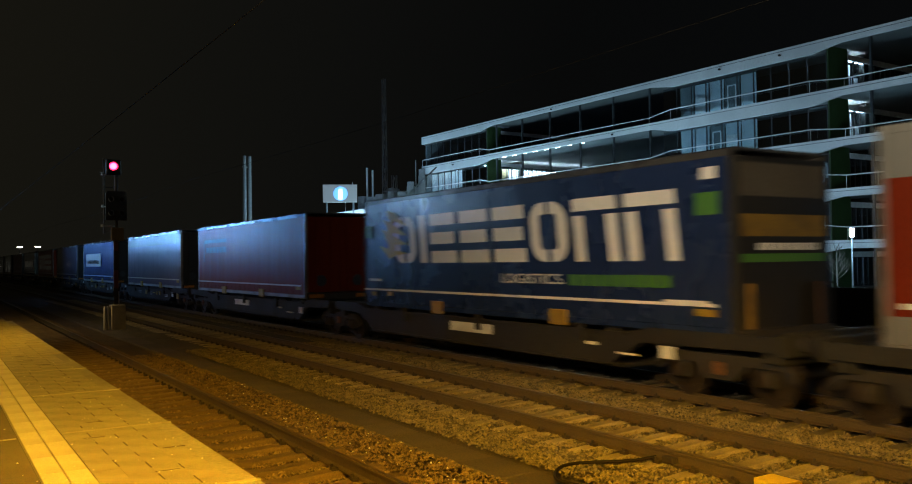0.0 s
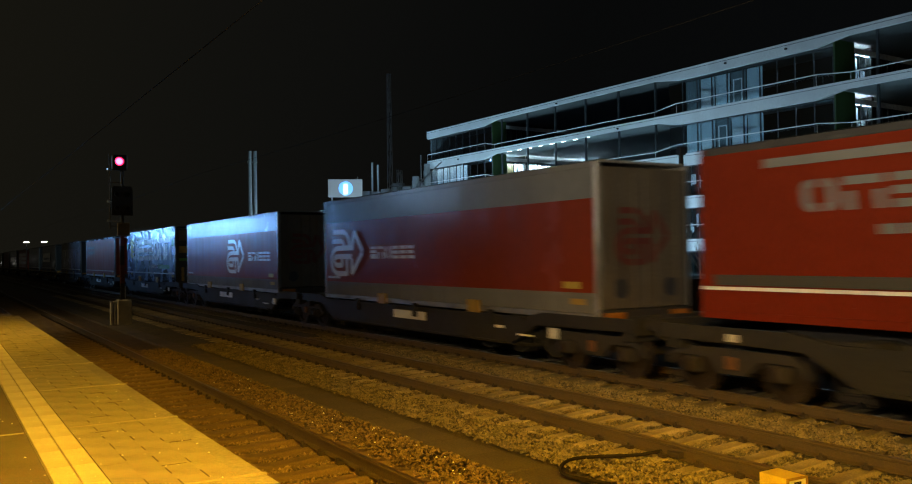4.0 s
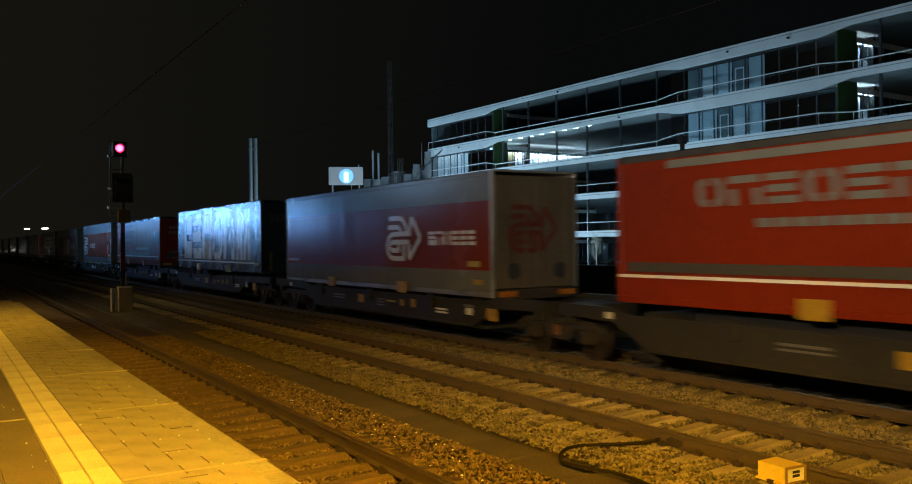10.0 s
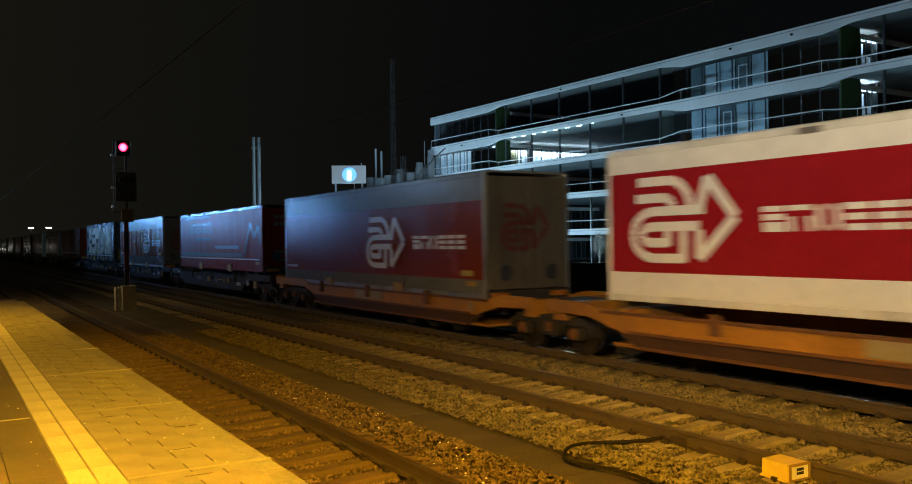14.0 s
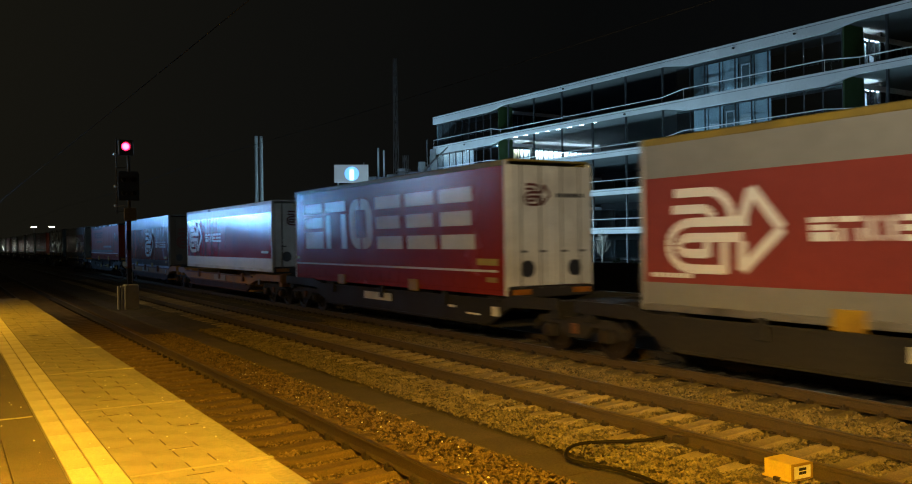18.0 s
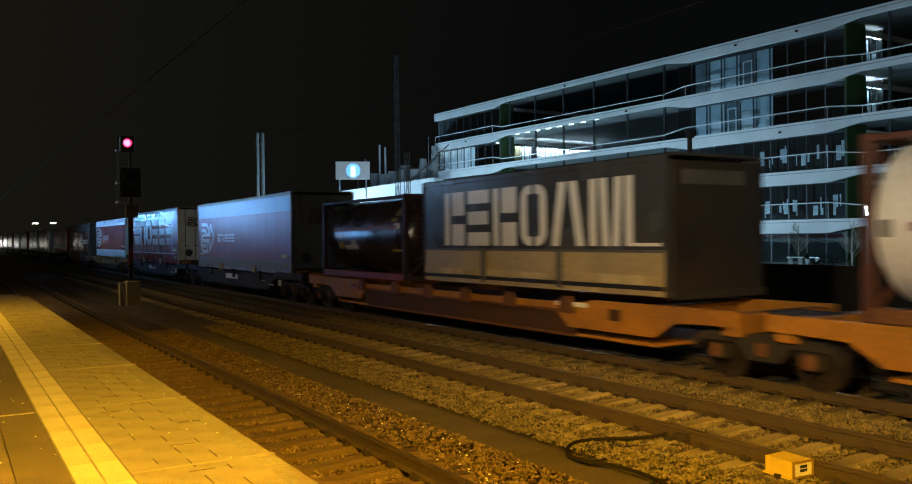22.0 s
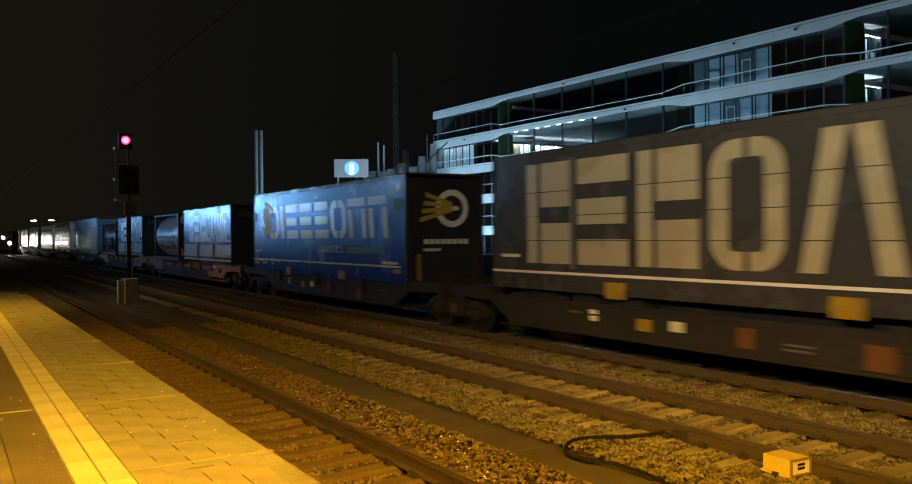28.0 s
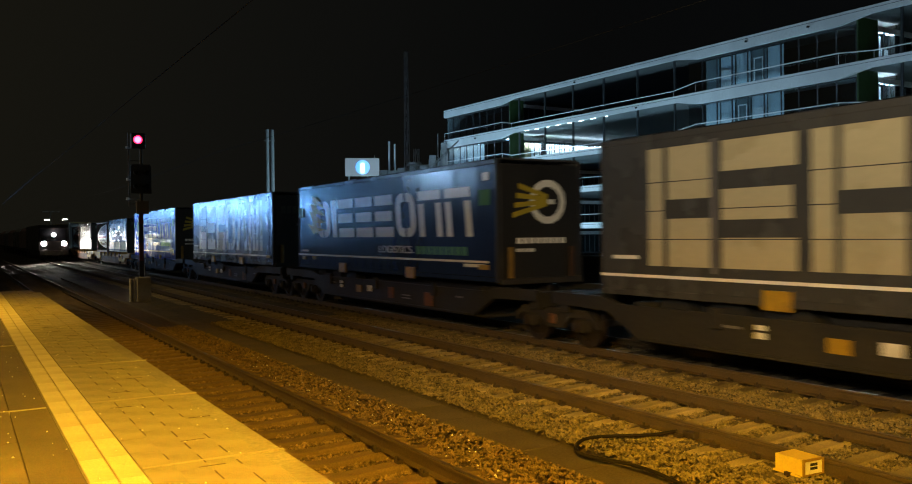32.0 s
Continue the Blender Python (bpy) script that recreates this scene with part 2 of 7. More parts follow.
CURT = dict(rough=0.25, var=0.07, scale=0.7, fine=5.0, bump=0.05, spec=0.11, swing=0.03)
SLICK = dict(rough=0.20, var=0.07, scale=0.7, fine=5.0, bump=0.05, spec=0.7, swing=0.03)
M = {
    "ballast": mat("ballast", (0.105, 0.082, 0.045), 0.95, var=0.5, scale=1.3, fine=34, bump=0.9, dirt=(0.10, 0.085, 0.06)),
    "stone_brown": mat("brown_stone", (0.215, 0.148, 0.075), 0.95, var=0.75, scale=5, fine=30, bump=0.4),
    # the train's shade is put into this darker ballast colour
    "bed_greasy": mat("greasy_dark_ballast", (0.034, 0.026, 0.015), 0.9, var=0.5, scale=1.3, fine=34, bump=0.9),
    "bed_brown": mat("brown_ballast", (0.105, 0.070, 0.038), 0.95, var=0.5, scale=1.3, fine=34, bump=0.9),
    "sleeper_brown": mat("brown_stained_sleeper", (0.18, 0.118, 0.055), 0.9, var=0.3, scale=3, fine=45, bump=0.4, rand=0.15, dirt=(0.14, 0.095, 0.05)),
    # grime plus the train's shade, both in the sleeper colour
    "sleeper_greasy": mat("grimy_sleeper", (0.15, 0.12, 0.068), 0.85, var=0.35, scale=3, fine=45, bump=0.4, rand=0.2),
    "stone": mat("stone", (0.215, 0.172, 0.092), 0.95, var=0.75, scale=5, fine=30, bump=0.4),
    "earth": mat("earth", (0.0375, 0.035, 0.025), 1.0, var=0.4, scale=0.3, fine=6, bump=0.5),
    "sleeper": mat("concrete_sleeper", (0.38, 0.31, 0.185), 0.9, var=0.3, scale=3, fine=45, bump=0.4, rand=0.22, dirt=(0.12, 0.09, 0.05)),
    "rail_rust": mat("rusty_rail_steel", (0.105, 0.076, 0.040), 0.8, metal=0.3, var=0.25, scale=4, fine=60, bump=0.3),
    "rail_top": mat("worn_rail_head", (0.16, 0.115, 0.075), 0.5, metal=0.5, var=0.15, scale=2, fine=30),
    "clip": mat("rail_clip_steel", (0.06, 0.045, 0.035), 0.7, metal=0.4),
    "paver": mat("platform_paver", (0.33, 0.30, 0.24), 0.85, var=0.5, scale=2.2, fine=170, bump=0.35, rand=0.07, dirt=(0.26, 0.23, 0.18)),
    "paver_dark": mat("dull_brown_paver", (0.19, 0.155, 0.105), 0.9, var=0.4, scale=2.0, fine=140, bump=0.4, dirt=(0.13, 0.105, 0.07)),
    "joint": mat("paver_joint", (0.25, 0.222, 0.17), 0.95, var=0.3, scale=5, fine=80),
    "joint_pale": mat("pale_mortar_joint", (0.42, 0.38, 0.30), 0.9, var=0.2, scale=9, fine=60),
    "tactile": mat("tactile_tile", (0.62, 0.58, 0.48), 0.8, var=0.14, scale=3, fine=60, bump=0.3, rand=0.05, dirt=(0.48, 0.44, 0.36)),
    "asphalt": mat("asphalt", (0.155, 0.128, 0.088), 0.9, var=0.3, scale=2, fine=120, bump=0.6),
    "concrete": mat("weathered_concrete", (0.30, 0.28, 0.24), 0.9, var=0.25, scale=1.5, fine=30, bump=0.4, dirt=(0.18, 0.16, 0.13)),
    # concrete raised in colour to stand in for light on the signal base
    "pale_concrete": mat("pale_weathered_concrete", (0.55, 0.50, 0.38), 0.9, var=0.25, scale=2.5, fine=30, bump=0.3, dirt=(0.36, 0.32, 0.24)),
    "trough": mat("trough_lid_concrete", (0.12, 0.095, 0.07), 0.9, var=0.3, scale=1.5, fine=40, bump=0.4, rand=0.12),
    "cable": mat("black_cable", (0.02, 0.016, 0.012), 0.85, spec=0.2),
    "wire": mat("copper_wire", (0.022, 0.020, 0.016), 1.0, spec=0.05),
    "yellow": mat("yellow_paint", (0.374, 0.228, 0.0136), 0.5, var=0.2, scale=5, fine=40, dirt=(0.218, 0.129, 0.0204)),
    "box_yellow": mat("bright_yellow_paint", (0.80, 0.60, 0.06), 0.5, var=0.12, scale=6, fine=40, dirt=(0.62, 0.40, 0.06)),
    "cream_plate": mat("cream_plate", (0.84, 0.80, 0.66), 0.6, var=0.1, scale=6),
    "white": mat("white_paint", (0.75, 0.74, 0.70), 0.5, var=0.1, scale=2, fine=30, dirt=(0.55, 0.53, 0.48)),
    "white_slick": mat("glossy_white_panel", (0.82, 0.81, 0.78), **dict(SLICK, rough=0.36)),
    "rust_orange": mat("rusted_orange_steel", (0.15, 0.062, 0.018), 0.7, var=0.35, scale=3, fine=20),
    "black": mat("black_paint", (0.012, 0.012, 0.012), 0.6),
    "navy": mat("navy_tarpaulin", (0.014, 0.026, 0.080), **dict(SLICK, spec=0.5)),
    "blue": mat("blue_tarpaulin", (0.008, 0.040, 0.42), **dict(SLICK, rough=0.26, spec=0.5)),
    "midblue": mat("mid_blue_tarpaulin", (0.05, 0.10, 0.25), **SLICK),
    "red": mat("red_tarpaulin", (0.165, 0.022, 0.0085), **dict(CURT, rough=0.34, spec=0.06)),
    "red_fresh": mat("cleaner_red_tarpaulin", (0.215, 0.034, 0.011), **CURT),
    "orange_red": mat("orange_red_tarpaulin", (0.20, 0.024, 0.008), **dict(CURT, rough=0.36, spec=0.05)),
    "crimson": mat("crimson_panel", (0.33, 0.012, 0.020), **SLICK),
    "red_sheen": mat("glossy_red_tarpaulin", (0.26, 0.05, 0.04), **dict(SLICK, rough=0.36, spec=0.2)),
    "red_bright": mat("bright_red_tarpaulin", (0.31, 0.032, 0.020), **dict(SLICK, rough=0.25, spec=0.35)),
    "pale_sheen": mat("glossy_pale_grey_tarpaulin", (0.23, 0.23, 0.22), **dict(SLICK, rough=0.34, spec=0.2)),
    "lightgrey": mat("pale_grey_tarpaulin", (0.18, 0.18, 0.17), **CURT, dirt=(0.129, 0.126, 0.112)),
    "navy_sheen": mat("navy_sheen_tarpaulin", (0.014, 0.028, 0.085), **dict(SLICK, rough=0.27)),
    "grey": mat("grey_tarpaulin", (0.056, 0.056, 0.056), **dict(SLICK, rough=0.27, spec=0.26)),
    "violet": mat("grey_violet_tarpaulin", (0.22, 0.22, 0.30), **SLICK),
    "cream": mat("cream_print", (0.44, 0.385, 0.245), rough=0.3, var=0.08, scale=1.0, fine=10),
    "print_white": mat("white_print", (0.86, 0.84, 0.79), rough=0.24, var=0.07, scale=1.0, fine=10, spec=0.9, swing=0.03),
    "print_grey": mat("grey_print", (0.136, 0.129, 0.129), rough=0.45, var=0.1),
    "print_band": mat("grey_green_print", (0.0578, 0.0544, 0.0408), rough=0.5, var=0.1),
    "roof_yellow": mat("dirty_yellow_roof_edge", (0.26, 0.19, 0.028), 0.5, var=0.2, scale=2, fine=20, dirt=(0.15, 0.11, 0.03)),
    "pale_board": mat("pale_worn_board", (0.52, 0.42, 0.22), 0.6, var=0.25, scale=2, fine=18, dirt=(0.28, 0.22, 0.12)),
    "stake_grey": mat("dull_grey_stake", (0.10, 0.095, 0.08), 0.6, var=0.25, scale=3, fine=20),
    "drop_side": mat("worn_beige_drop_side", (0.42, 0.32, 0.15), 0.5, var=0.25, scale=0.8, fine=12, dirt=(0.24, 0.20, 0.13)),
    "mustard": mat("worn_mustard_paint", (0.24, 0.14, 0.018), 0.6, var=0.3, scale=4, fine=25, dirt=(0.12, 0.07, 0.015)),
    "print_dark": mat("dark_print", (0.03, 0.03, 0.035), rough=0.45, var=0.1),
    "print_yellow": mat("yellow_print", (0.476, 0.354, 0.0272), rough=0.45, var=0.1),
    "print_green": mat("green_print", (0.068, 0.19, 0.0272), rough=0.5, var=0.1),
    "print_brown": mat("brown_red_print", (0.11, 0.022, 0.014), rough=0.5, var=0.1),
    "beige": mat("beige_panel", (0.313, 0.241, 0.116), 0.5, var=0.2, scale=0.8, fine=12, dirt=(0.19, 0.163, 0.109)),
    "alu": mat("dull_aluminium", (0.32, 0.312, 0.296), 0.45, metal=0.6, var=0.2, scale=2, fine=30, dirt=(0.16, 0.152, 0.136)),
    "dark_end": mat("dark_end_wall", (0.016, 0.0136, 0.0104), 0.6, var=0.3, scale=1.5, fine=20),
    "chassis": mat("grimy_chassis", (0.028, 0.024, 0.0208), 0.8, var=0.3, scale=2, fine=25),
    "tyre": mat("tyre_rubber", (0.014, 0.014, 0.014), 0.85),
    "wagon_grey": mat("grimy_grey_green_wagon", (0.0216, 0.0192, 0.0128), 0.75, var=0.4, scale=1.2, fine=18, bump=0.2, dirt=(0.016, 0.012, 0.0072)),
    "wagon_orange": mat("faded_orange_wagon", (0.40, 0.175, 0.016), 0.65, var=0.3, scale=1.2, fine=18, bump=0.2, dirt=(0.24, 0.11, 0.03)),
    "belly_brown": mat("grimy_brown_belly", (0.060, 0.026, 0.009), 0.75, var=0.35, scale=2, fine=20),
    "brown_end": mat("dull_brown_end_wall", (0.030, 0.021, 0.010), 0.6, var=0.3, scale=1.5, fine=20),
    "wheel_steel": mat("wheel_steel", (0.05, 0.037, 0.026), 0.6, metal=0.6, var=0.3),
    "tank_end": mat("stained_tank_end", (0.16, 0.105, 0.045), 0.5, var=0.4, scale=1.6, fine=12, dirt=(0.06, 0.035, 0.018)),
    "end_grey": mat("grimy_grey_door", (0.0978, 0.0805, 0.0575), 0.6, var=0.25, scale=1.2, fine=14, dirt=(0.0633, 0.0483, 0.0322)),
    "mast_grey": mat("dull_grey_mast", (0.17, 0.18, 0.18), 0.6, var=0.2),
    "tank_white": mat("white_tank", (0.82, 0.80, 0.75), 0.35, var=0.10, scale=1.0, fine=12, dirt=(0.74, 0.71, 0.64)),
    "tank_dark": mat("dark_brown_tank", (0.038, 0.019, 0.018), 0.28, var=0.25, scale=1.0, fine=12, spec=0.8),
    "frame_red": mat("brown_red_frame", (0.0748, 0.0258, 0.017), 0.6, var=0.3, scale=2, fine=20),
    "frame_dark": mat("dark_brown_red_frame", (0.036, 0.014, 0.010), 0.7, var=0.3, scale=2, fine=20),
    "frame_bright": mat("bright_red_rail", (0.22, 0.022, 0.010), 0.55, var=0.15),
    "facade_white": mat("white_fascia", (0.70, 0.72, 0.74), 0.6, var=0.10, scale=0.5, fine=6, dirt=(0.58, 0.60, 0.62)),
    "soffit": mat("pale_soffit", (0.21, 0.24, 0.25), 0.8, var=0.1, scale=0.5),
    # darker copy of the soffit: the roof underside's shade is in the colour
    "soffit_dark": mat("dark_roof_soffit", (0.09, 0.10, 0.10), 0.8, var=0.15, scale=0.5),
    "mullion": mat("dark_mullion", (0.045, 0.05, 0.055), 0.4, metal=0.3),
    "steel": mat("galvanised_steel", (0.34, 0.35, 0.36), 0.45, metal=0.7, var=0.2, scale=3, fine=30),
    "green_wall": mat("green_panel", (0.022, 0.052, 0.011), 0.6, var=0.15, scale=0.6, fine=4),
    # near-black: the darkness of unlit rooms is put into the wall colour
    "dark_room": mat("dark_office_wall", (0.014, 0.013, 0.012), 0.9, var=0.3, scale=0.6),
    "room_white": mat("white_office_wall", (0.75, 0.76, 0.77), 0.9, var=0.08, scale=0.8),
    "blind_dark": mat("grey_teal_blind", (0.16, 0.20, 0.21), 0.8, var=0.2, scale=0.8, fine=9),
    "blind": mat("pale_blue_blind", (0.50, 0.58, 0.62), 0.8, var=0.15, scale=0.8, fine=9),
    "roof_white": mat("pale_roof_membrane", (0.55, 0.58, 0.60), 0.8, var=0.2, scale=0.3, fine=4),
    "render_grey": mat("grey_render", (0.24, 0.24, 0.24), 0.9, var=0.2, scale=0.4, fine=6),
    "leaf": mat("hedge_leaf", (0.035, 0.055, 0.022), 0.8, var=0.5, scale=2, fine=15),
    "bark": mat("tree_bark", (0.14, 0.12, 0.10), 0.9, var=0.3),
    "loco": mat("dark_locomotive_paint", (0.016, 0.012, 0.012), 0.5, var=0.15, scale=1, fine=12),
    "pink": mat("faded_pinkish_panel", (0.42, 0.26, 0.24), 0.6, var=0.15, scale=0.8, fine=8),
    "glass": pane_glass("window_glass"),
    "dark_glass": mat("dark_windscreen", (0.01, 0.01, 0.012), 0.1),
    "red_light": glow("red_signal_lamp", (1.0, 0.010, 0.065), 5.5),
    "red_core": glow("red_signal_core", (1.0, 0.10, 0.22), 7),
    "office_light": glow("office_ceiling_light", (0.70, 0.90, 1.0), 60),
    "office_faint": glow("office_lamp_faint", (0.50, 0.82, 1.0), 5.5),
    "office_dim": glow("office_ceiling_light_dim", (0.60, 0.85, 1.0), 12),
    "street_glow": glow("street_lamp_glass", (0.75, 0.88, 1.0), 40),
    "far_glow": glow("far_lamp_glass", (1.0, 0.90, 0.70), 14),
    "head_glow": glow("headlight_glass", (1.0, 0.95, 0.85), 430),
    "sign_white": glow("lit_white_sign", (0.70, 0.85, 1.0), 0.13, 0.3),
    "sign_blue": glow("lit_blue_sign", (0.03, 0.35, 1.0), 1.2),
    "sign_core": glow("lit_sign_core", (0.75, 0.95, 1.0), 1.7),
    "lens": mat("orange_reflector", (0.374, 0.136, 0.0136), 0.3),
}


# ---------------------------------------------------------------- geometry helpers
class Geo:
    """Collects the faces of one mesh."""

    def __init__(self):
        self.v, self.f, self.mi, self.k = [], [], [], 0

    def add(self, verts, faces):
        o = len(self.v)
        self.v += [tuple(p) for p in verts]
        self.f += [tuple(i + o for i in q) for q in faces]
        self.mi += [self.k] * len(faces)
        return self

    def box(self, x0, x1, y0, y1, z0, z1, c=0.0):
        if c <= 0:
            vs = [(x, y, z) for x in (x0, x1) for y in (y0, y1) for z in (z0, z1)]
            return self.add(vs, [(0, 1, 3, 2), (4, 6, 7, 5), (0, 4, 5, 1), (2, 3, 7, 6), (0, 2, 6, 4), (1, 5, 7, 3)])
        c = min(c, (x1 - x0) * 0.45, (y1 - y0) * 0.45, (z1 - z0) * 0.45)
        bm = bmesh.new()
        bmesh.ops.create_cube(bm, size=1)
        for v in bm.verts:
            v.co = ((x0 + x1) / 2 + v.co.x * (x1 - x0), (y0 + y1) / 2 + v.co.y * (y1 - y0), (z0 + z1) / 2 + v.co.z * (z1 - z0))
        bmesh.ops.bevel(bm, geom=bm.edges[:], offset=c, segments=1, affect="EDGES")
        bm.verts.index_update()
        self.add([v.co[:] for v in bm.verts], [tuple(v.index for v in f.verts) for f in bm.faces])
        bm.free()
        return self

    def prism(self, poly, lo, hi, axis="x"):
        """A polygon pushed along an axis: (y, z) along x, (x, z) along y, (x, y) along z."""
        n = len(poly)
        put = {"x": lambda a, b, t: (t, a, b), "y": lambda a, b, t: (a, t, b), "z": lambda a, b, t: (a, b, t)}[axis]
        vs = [put(a, b, lo) for a, b in poly] + [put(a, b, hi) for a, b in poly]
        fs = [tuple(range(n))[::-1], tuple(range(n, 2 * n))] + [(i, (i + 1) % n, n + (i + 1) % n, n + i) for i in range(n)]
        return self.add(vs, fs)

    def lathe(self, base, axis, prof, n=16):
        """Rings (distance along the axis, radius) about a line from base."""
        a = Vector(axis).normalized()
        u = a.orthogonal().normalized()
        w = a.cross(u)
        vs = []
        for h, r in prof:
            c = Vector(base) + a * h
            vs += [tuple(c + (u * math.cos(2 * math.pi * i / n) + w * math.sin(2 * math.pi * i / n)) * r) for i in range(n)]
        fs = [(j * n + i, j * n + (i + 1) % n, (j + 1) * n + (i + 1) % n, (j + 1) * n + i) for j in range(len(prof) - 1) for i in range(n)]
        fs += [tuple(range(n))[::-1], tuple(range((len(prof) - 1) * n, len(prof) * n))]
        return self.add(vs, fs)

    def cyl(self, base, axis, r, h, n=14):
        return self.lathe(base, axis, [(0, r), (h, r)], n)

    def tube(self, pts, r, n=6):
        pts = [Vector(p) for p in pts]
        vs, fs = [], []
        for i, p in enumerate(pts):
            d = (pts[min(i + 1, len(pts) - 1)] - pts[max(i - 1, 0)]).normalized()
            u = d.cross(Vector((0, 0, 1)) if abs(d.z) < 0.9 else Vector((1, 0, 0))).normalized()
            w = d.cross(u)
            vs += [tuple(p + (u * math.cos(2 * math.pi * k / n) + w * math.sin(2 * math.pi * k / n)) * r) for k in range(n)]
        for i in range(len(pts) - 1):
            fs += [(i * n + k, i * n + (k + 1) % n, (i + 1) * n + (k + 1) % n, (i + 1) * n + k) for k in range(n)]
        return self.add(vs, fs + [tuple(range(n))[::-1], tuple(range((len(pts) - 1) * n, len(pts) * n))])


def part(name, geo, material, parent=None, label="", smooth=False):
    me = bpy.data.meshes.new(name)
    me.from_pydata(geo.v, [], geo.f)
    for m in material if isinstance(material, (list, tuple)) else [material]:
        me.materials.append(M[m])
    if any(geo.mi):
        me.polygons.foreach_set("material_index", geo.mi)
    if smooth:
        me.polygons.foreach_set("use_smooth", [True] * len(me.polygons))
    ob = new(name, me)
    if parent:
        ob.parent = parent
    if label:
        tagged(ob, label)
    return ob


def shared(name, me, parent, loc, label=""):
    """One more object on a mesh that exists."""
    ob = new(name, me)
    ob.parent, ob.location = parent, loc
    if label:
        tagged(ob, label)
    return ob


def thing(name, loc, label, category, group="", rz=0.0, kind=""):
    ob = new(name)
    ob.empty_display_size = 0.3
    ob.location, ob.rotation_euler = loc, (0, 0, radians(rz))
    return tagged(ob, label, category, group, kind)


MOVERS = []  # (thing, x, start along the line, z) of all that rolls with the freight train


# ---------------------------------------------------------------- ground, tracks, platform
rng = np.random.default_rng(7)
T1, T2, T3 = 3.65, 8.69, 12.325  # the three track centres; the platform edge lies at x = 2
EDGE, PLAT = 2.0, 0.89

g = Geo()
g.add([(-900, -300, -0.42), (900, -300, -0.42), (900, 2500, -0.42), (-900, 2500, -0.42)], [(0, 1, 2, 3)])
tagged(part("ground", g, "earth"), "dark bare earth beside the tracks at night", "ground", kind="structure")


def ballast_bed():
    xs = np.concatenate([[1.9], np.arange(2.2, 15.2, 0.22), [15.8, 16.6]])
    ys = np.concatenate([np.arange(-14, 3, 1.5), np.arange(3, 26, 0.22), np.arange(26, 70, 1.0), np.arange(70, 331, 10.0)])
    vs, fs = [], []
    for y in ys:
        for x in xs:
            low = abs(x - T2) < 0.72 or x > 10.9
            h = (-0.262 if x < 6.3 else -0.243 if low else -0.210) + (0.5 if low else 1.0) * (0.035 * noise.noise((x * 1.1, y * 1.1, 0)) + 0.02 * noise.noise((x * 4.3, y * 4.3, 5)))
            if 5.4 < x < 6.8:
                h -= 0.05
            if x > 15.3:
                h = -0.45
            vs.append((x, y, h))
    n = len(xs)
    for j in range(len(ys) - 1):
        for i in range(n - 1):
            fs.append((j * n + i, j * n + i + 1, (j + 1) * n + i + 1, (j + 1) * n + i))
    g = Geo()
    g.add(vs, fs)
    # the third material darkens the bed where the train shades it
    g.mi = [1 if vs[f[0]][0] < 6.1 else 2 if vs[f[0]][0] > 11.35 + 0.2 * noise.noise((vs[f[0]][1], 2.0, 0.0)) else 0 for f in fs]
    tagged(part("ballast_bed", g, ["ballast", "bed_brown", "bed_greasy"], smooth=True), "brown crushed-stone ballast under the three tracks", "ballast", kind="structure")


ballast_bed()


def stones(name, count, x0, x1, y0, y1, size, skip, material, label):
    """Loose stones of the ballast, one mesh."""
    y = y0 + (y1 - y0) * rng.random(count) ** 1.5
    x = x0 + (x1 - x0) * rng.random(count)
    keep = np.array([not skip(a, b) for a, b in zip(x, y)])
    x, y = x[keep], y[keep]
    n = len(x)
    octa = np.array([(1, 0, 0), (-1, 0, 0), (0, 1, 0), (0, -1, 0), (0, 0, 1), (0, 0, -1)], float)
    faces = np.array([(0, 2, 4), (2, 1, 4), (1, 3, 4), (3, 0, 4), (2, 0, 5), (1, 2, 5), (3, 1, 5), (0, 3, 5)])
    s = size * (0.55 + 0.9 * rng.random((n, 1, 1)))
    v = octa[None] * (0.6 + 0.6 * rng.random((n, 6, 1))) * s * np.array([1, 1, 0.75])
    v = v + (rng.random((n, 6, 3)) - 0.5) * s * 0.5
    a = rng.random(n) * 6.28
    c, d = np.cos(a)[:, None], np.sin(a)[:, None]
    v = np.stack([v[..., 0] * c - v[..., 1] * d + x[:, None], v[..., 0] * d + v[..., 1] * c + y[:, None],
                  v[..., 2] + np.where(x < 6.3, -0.252, np.where((abs(x - T2) < 0.70) | (x > 10.9), -0.240, -0.203))[:, None] + 0.03 * rng.random((n, 1))], -1)
    f = faces[None] + 6 * np.arange(n)[:, None, None]
    me = bpy.data.meshes.new(name)
    me.from_pydata(v.reshape(-1, 3).tolist(), [], f.reshape(-1, 3).tolist())
    me.materials.append(M[material])
    tagged(new(name, me), label, "stones", kind="stuff")


def on_sleeper(x, y):
    return (5.86 < x < 6.52) or ((abs(x - T1) < 1.32 and abs((y - 0.23) / 0.6 - round((y - 0.23) / 0.6)) < 0.25) or ((abs(x - T2) < 1.32 and x < T2 + 0.95 or abs(x - T3) < 1.32) and abs(y / 0.6 - round(y / 0.6)) < 0.22 and noise.noise((x * 1.6, y * 1.6, 3.0)) > -0.34))


stones("ballast_stones", 34000, 2.1, 6.2, 3.5, 26, 0.027, on_sleeper, "stone_brown", "dark rusty-brown ballast stones round the platform track")
stones("ballast_stones", 52000, 6.2, 11.5, 3.5, 26, 0.027, on_sleeper, "stone", "pale angular ballast stones round the middle track")


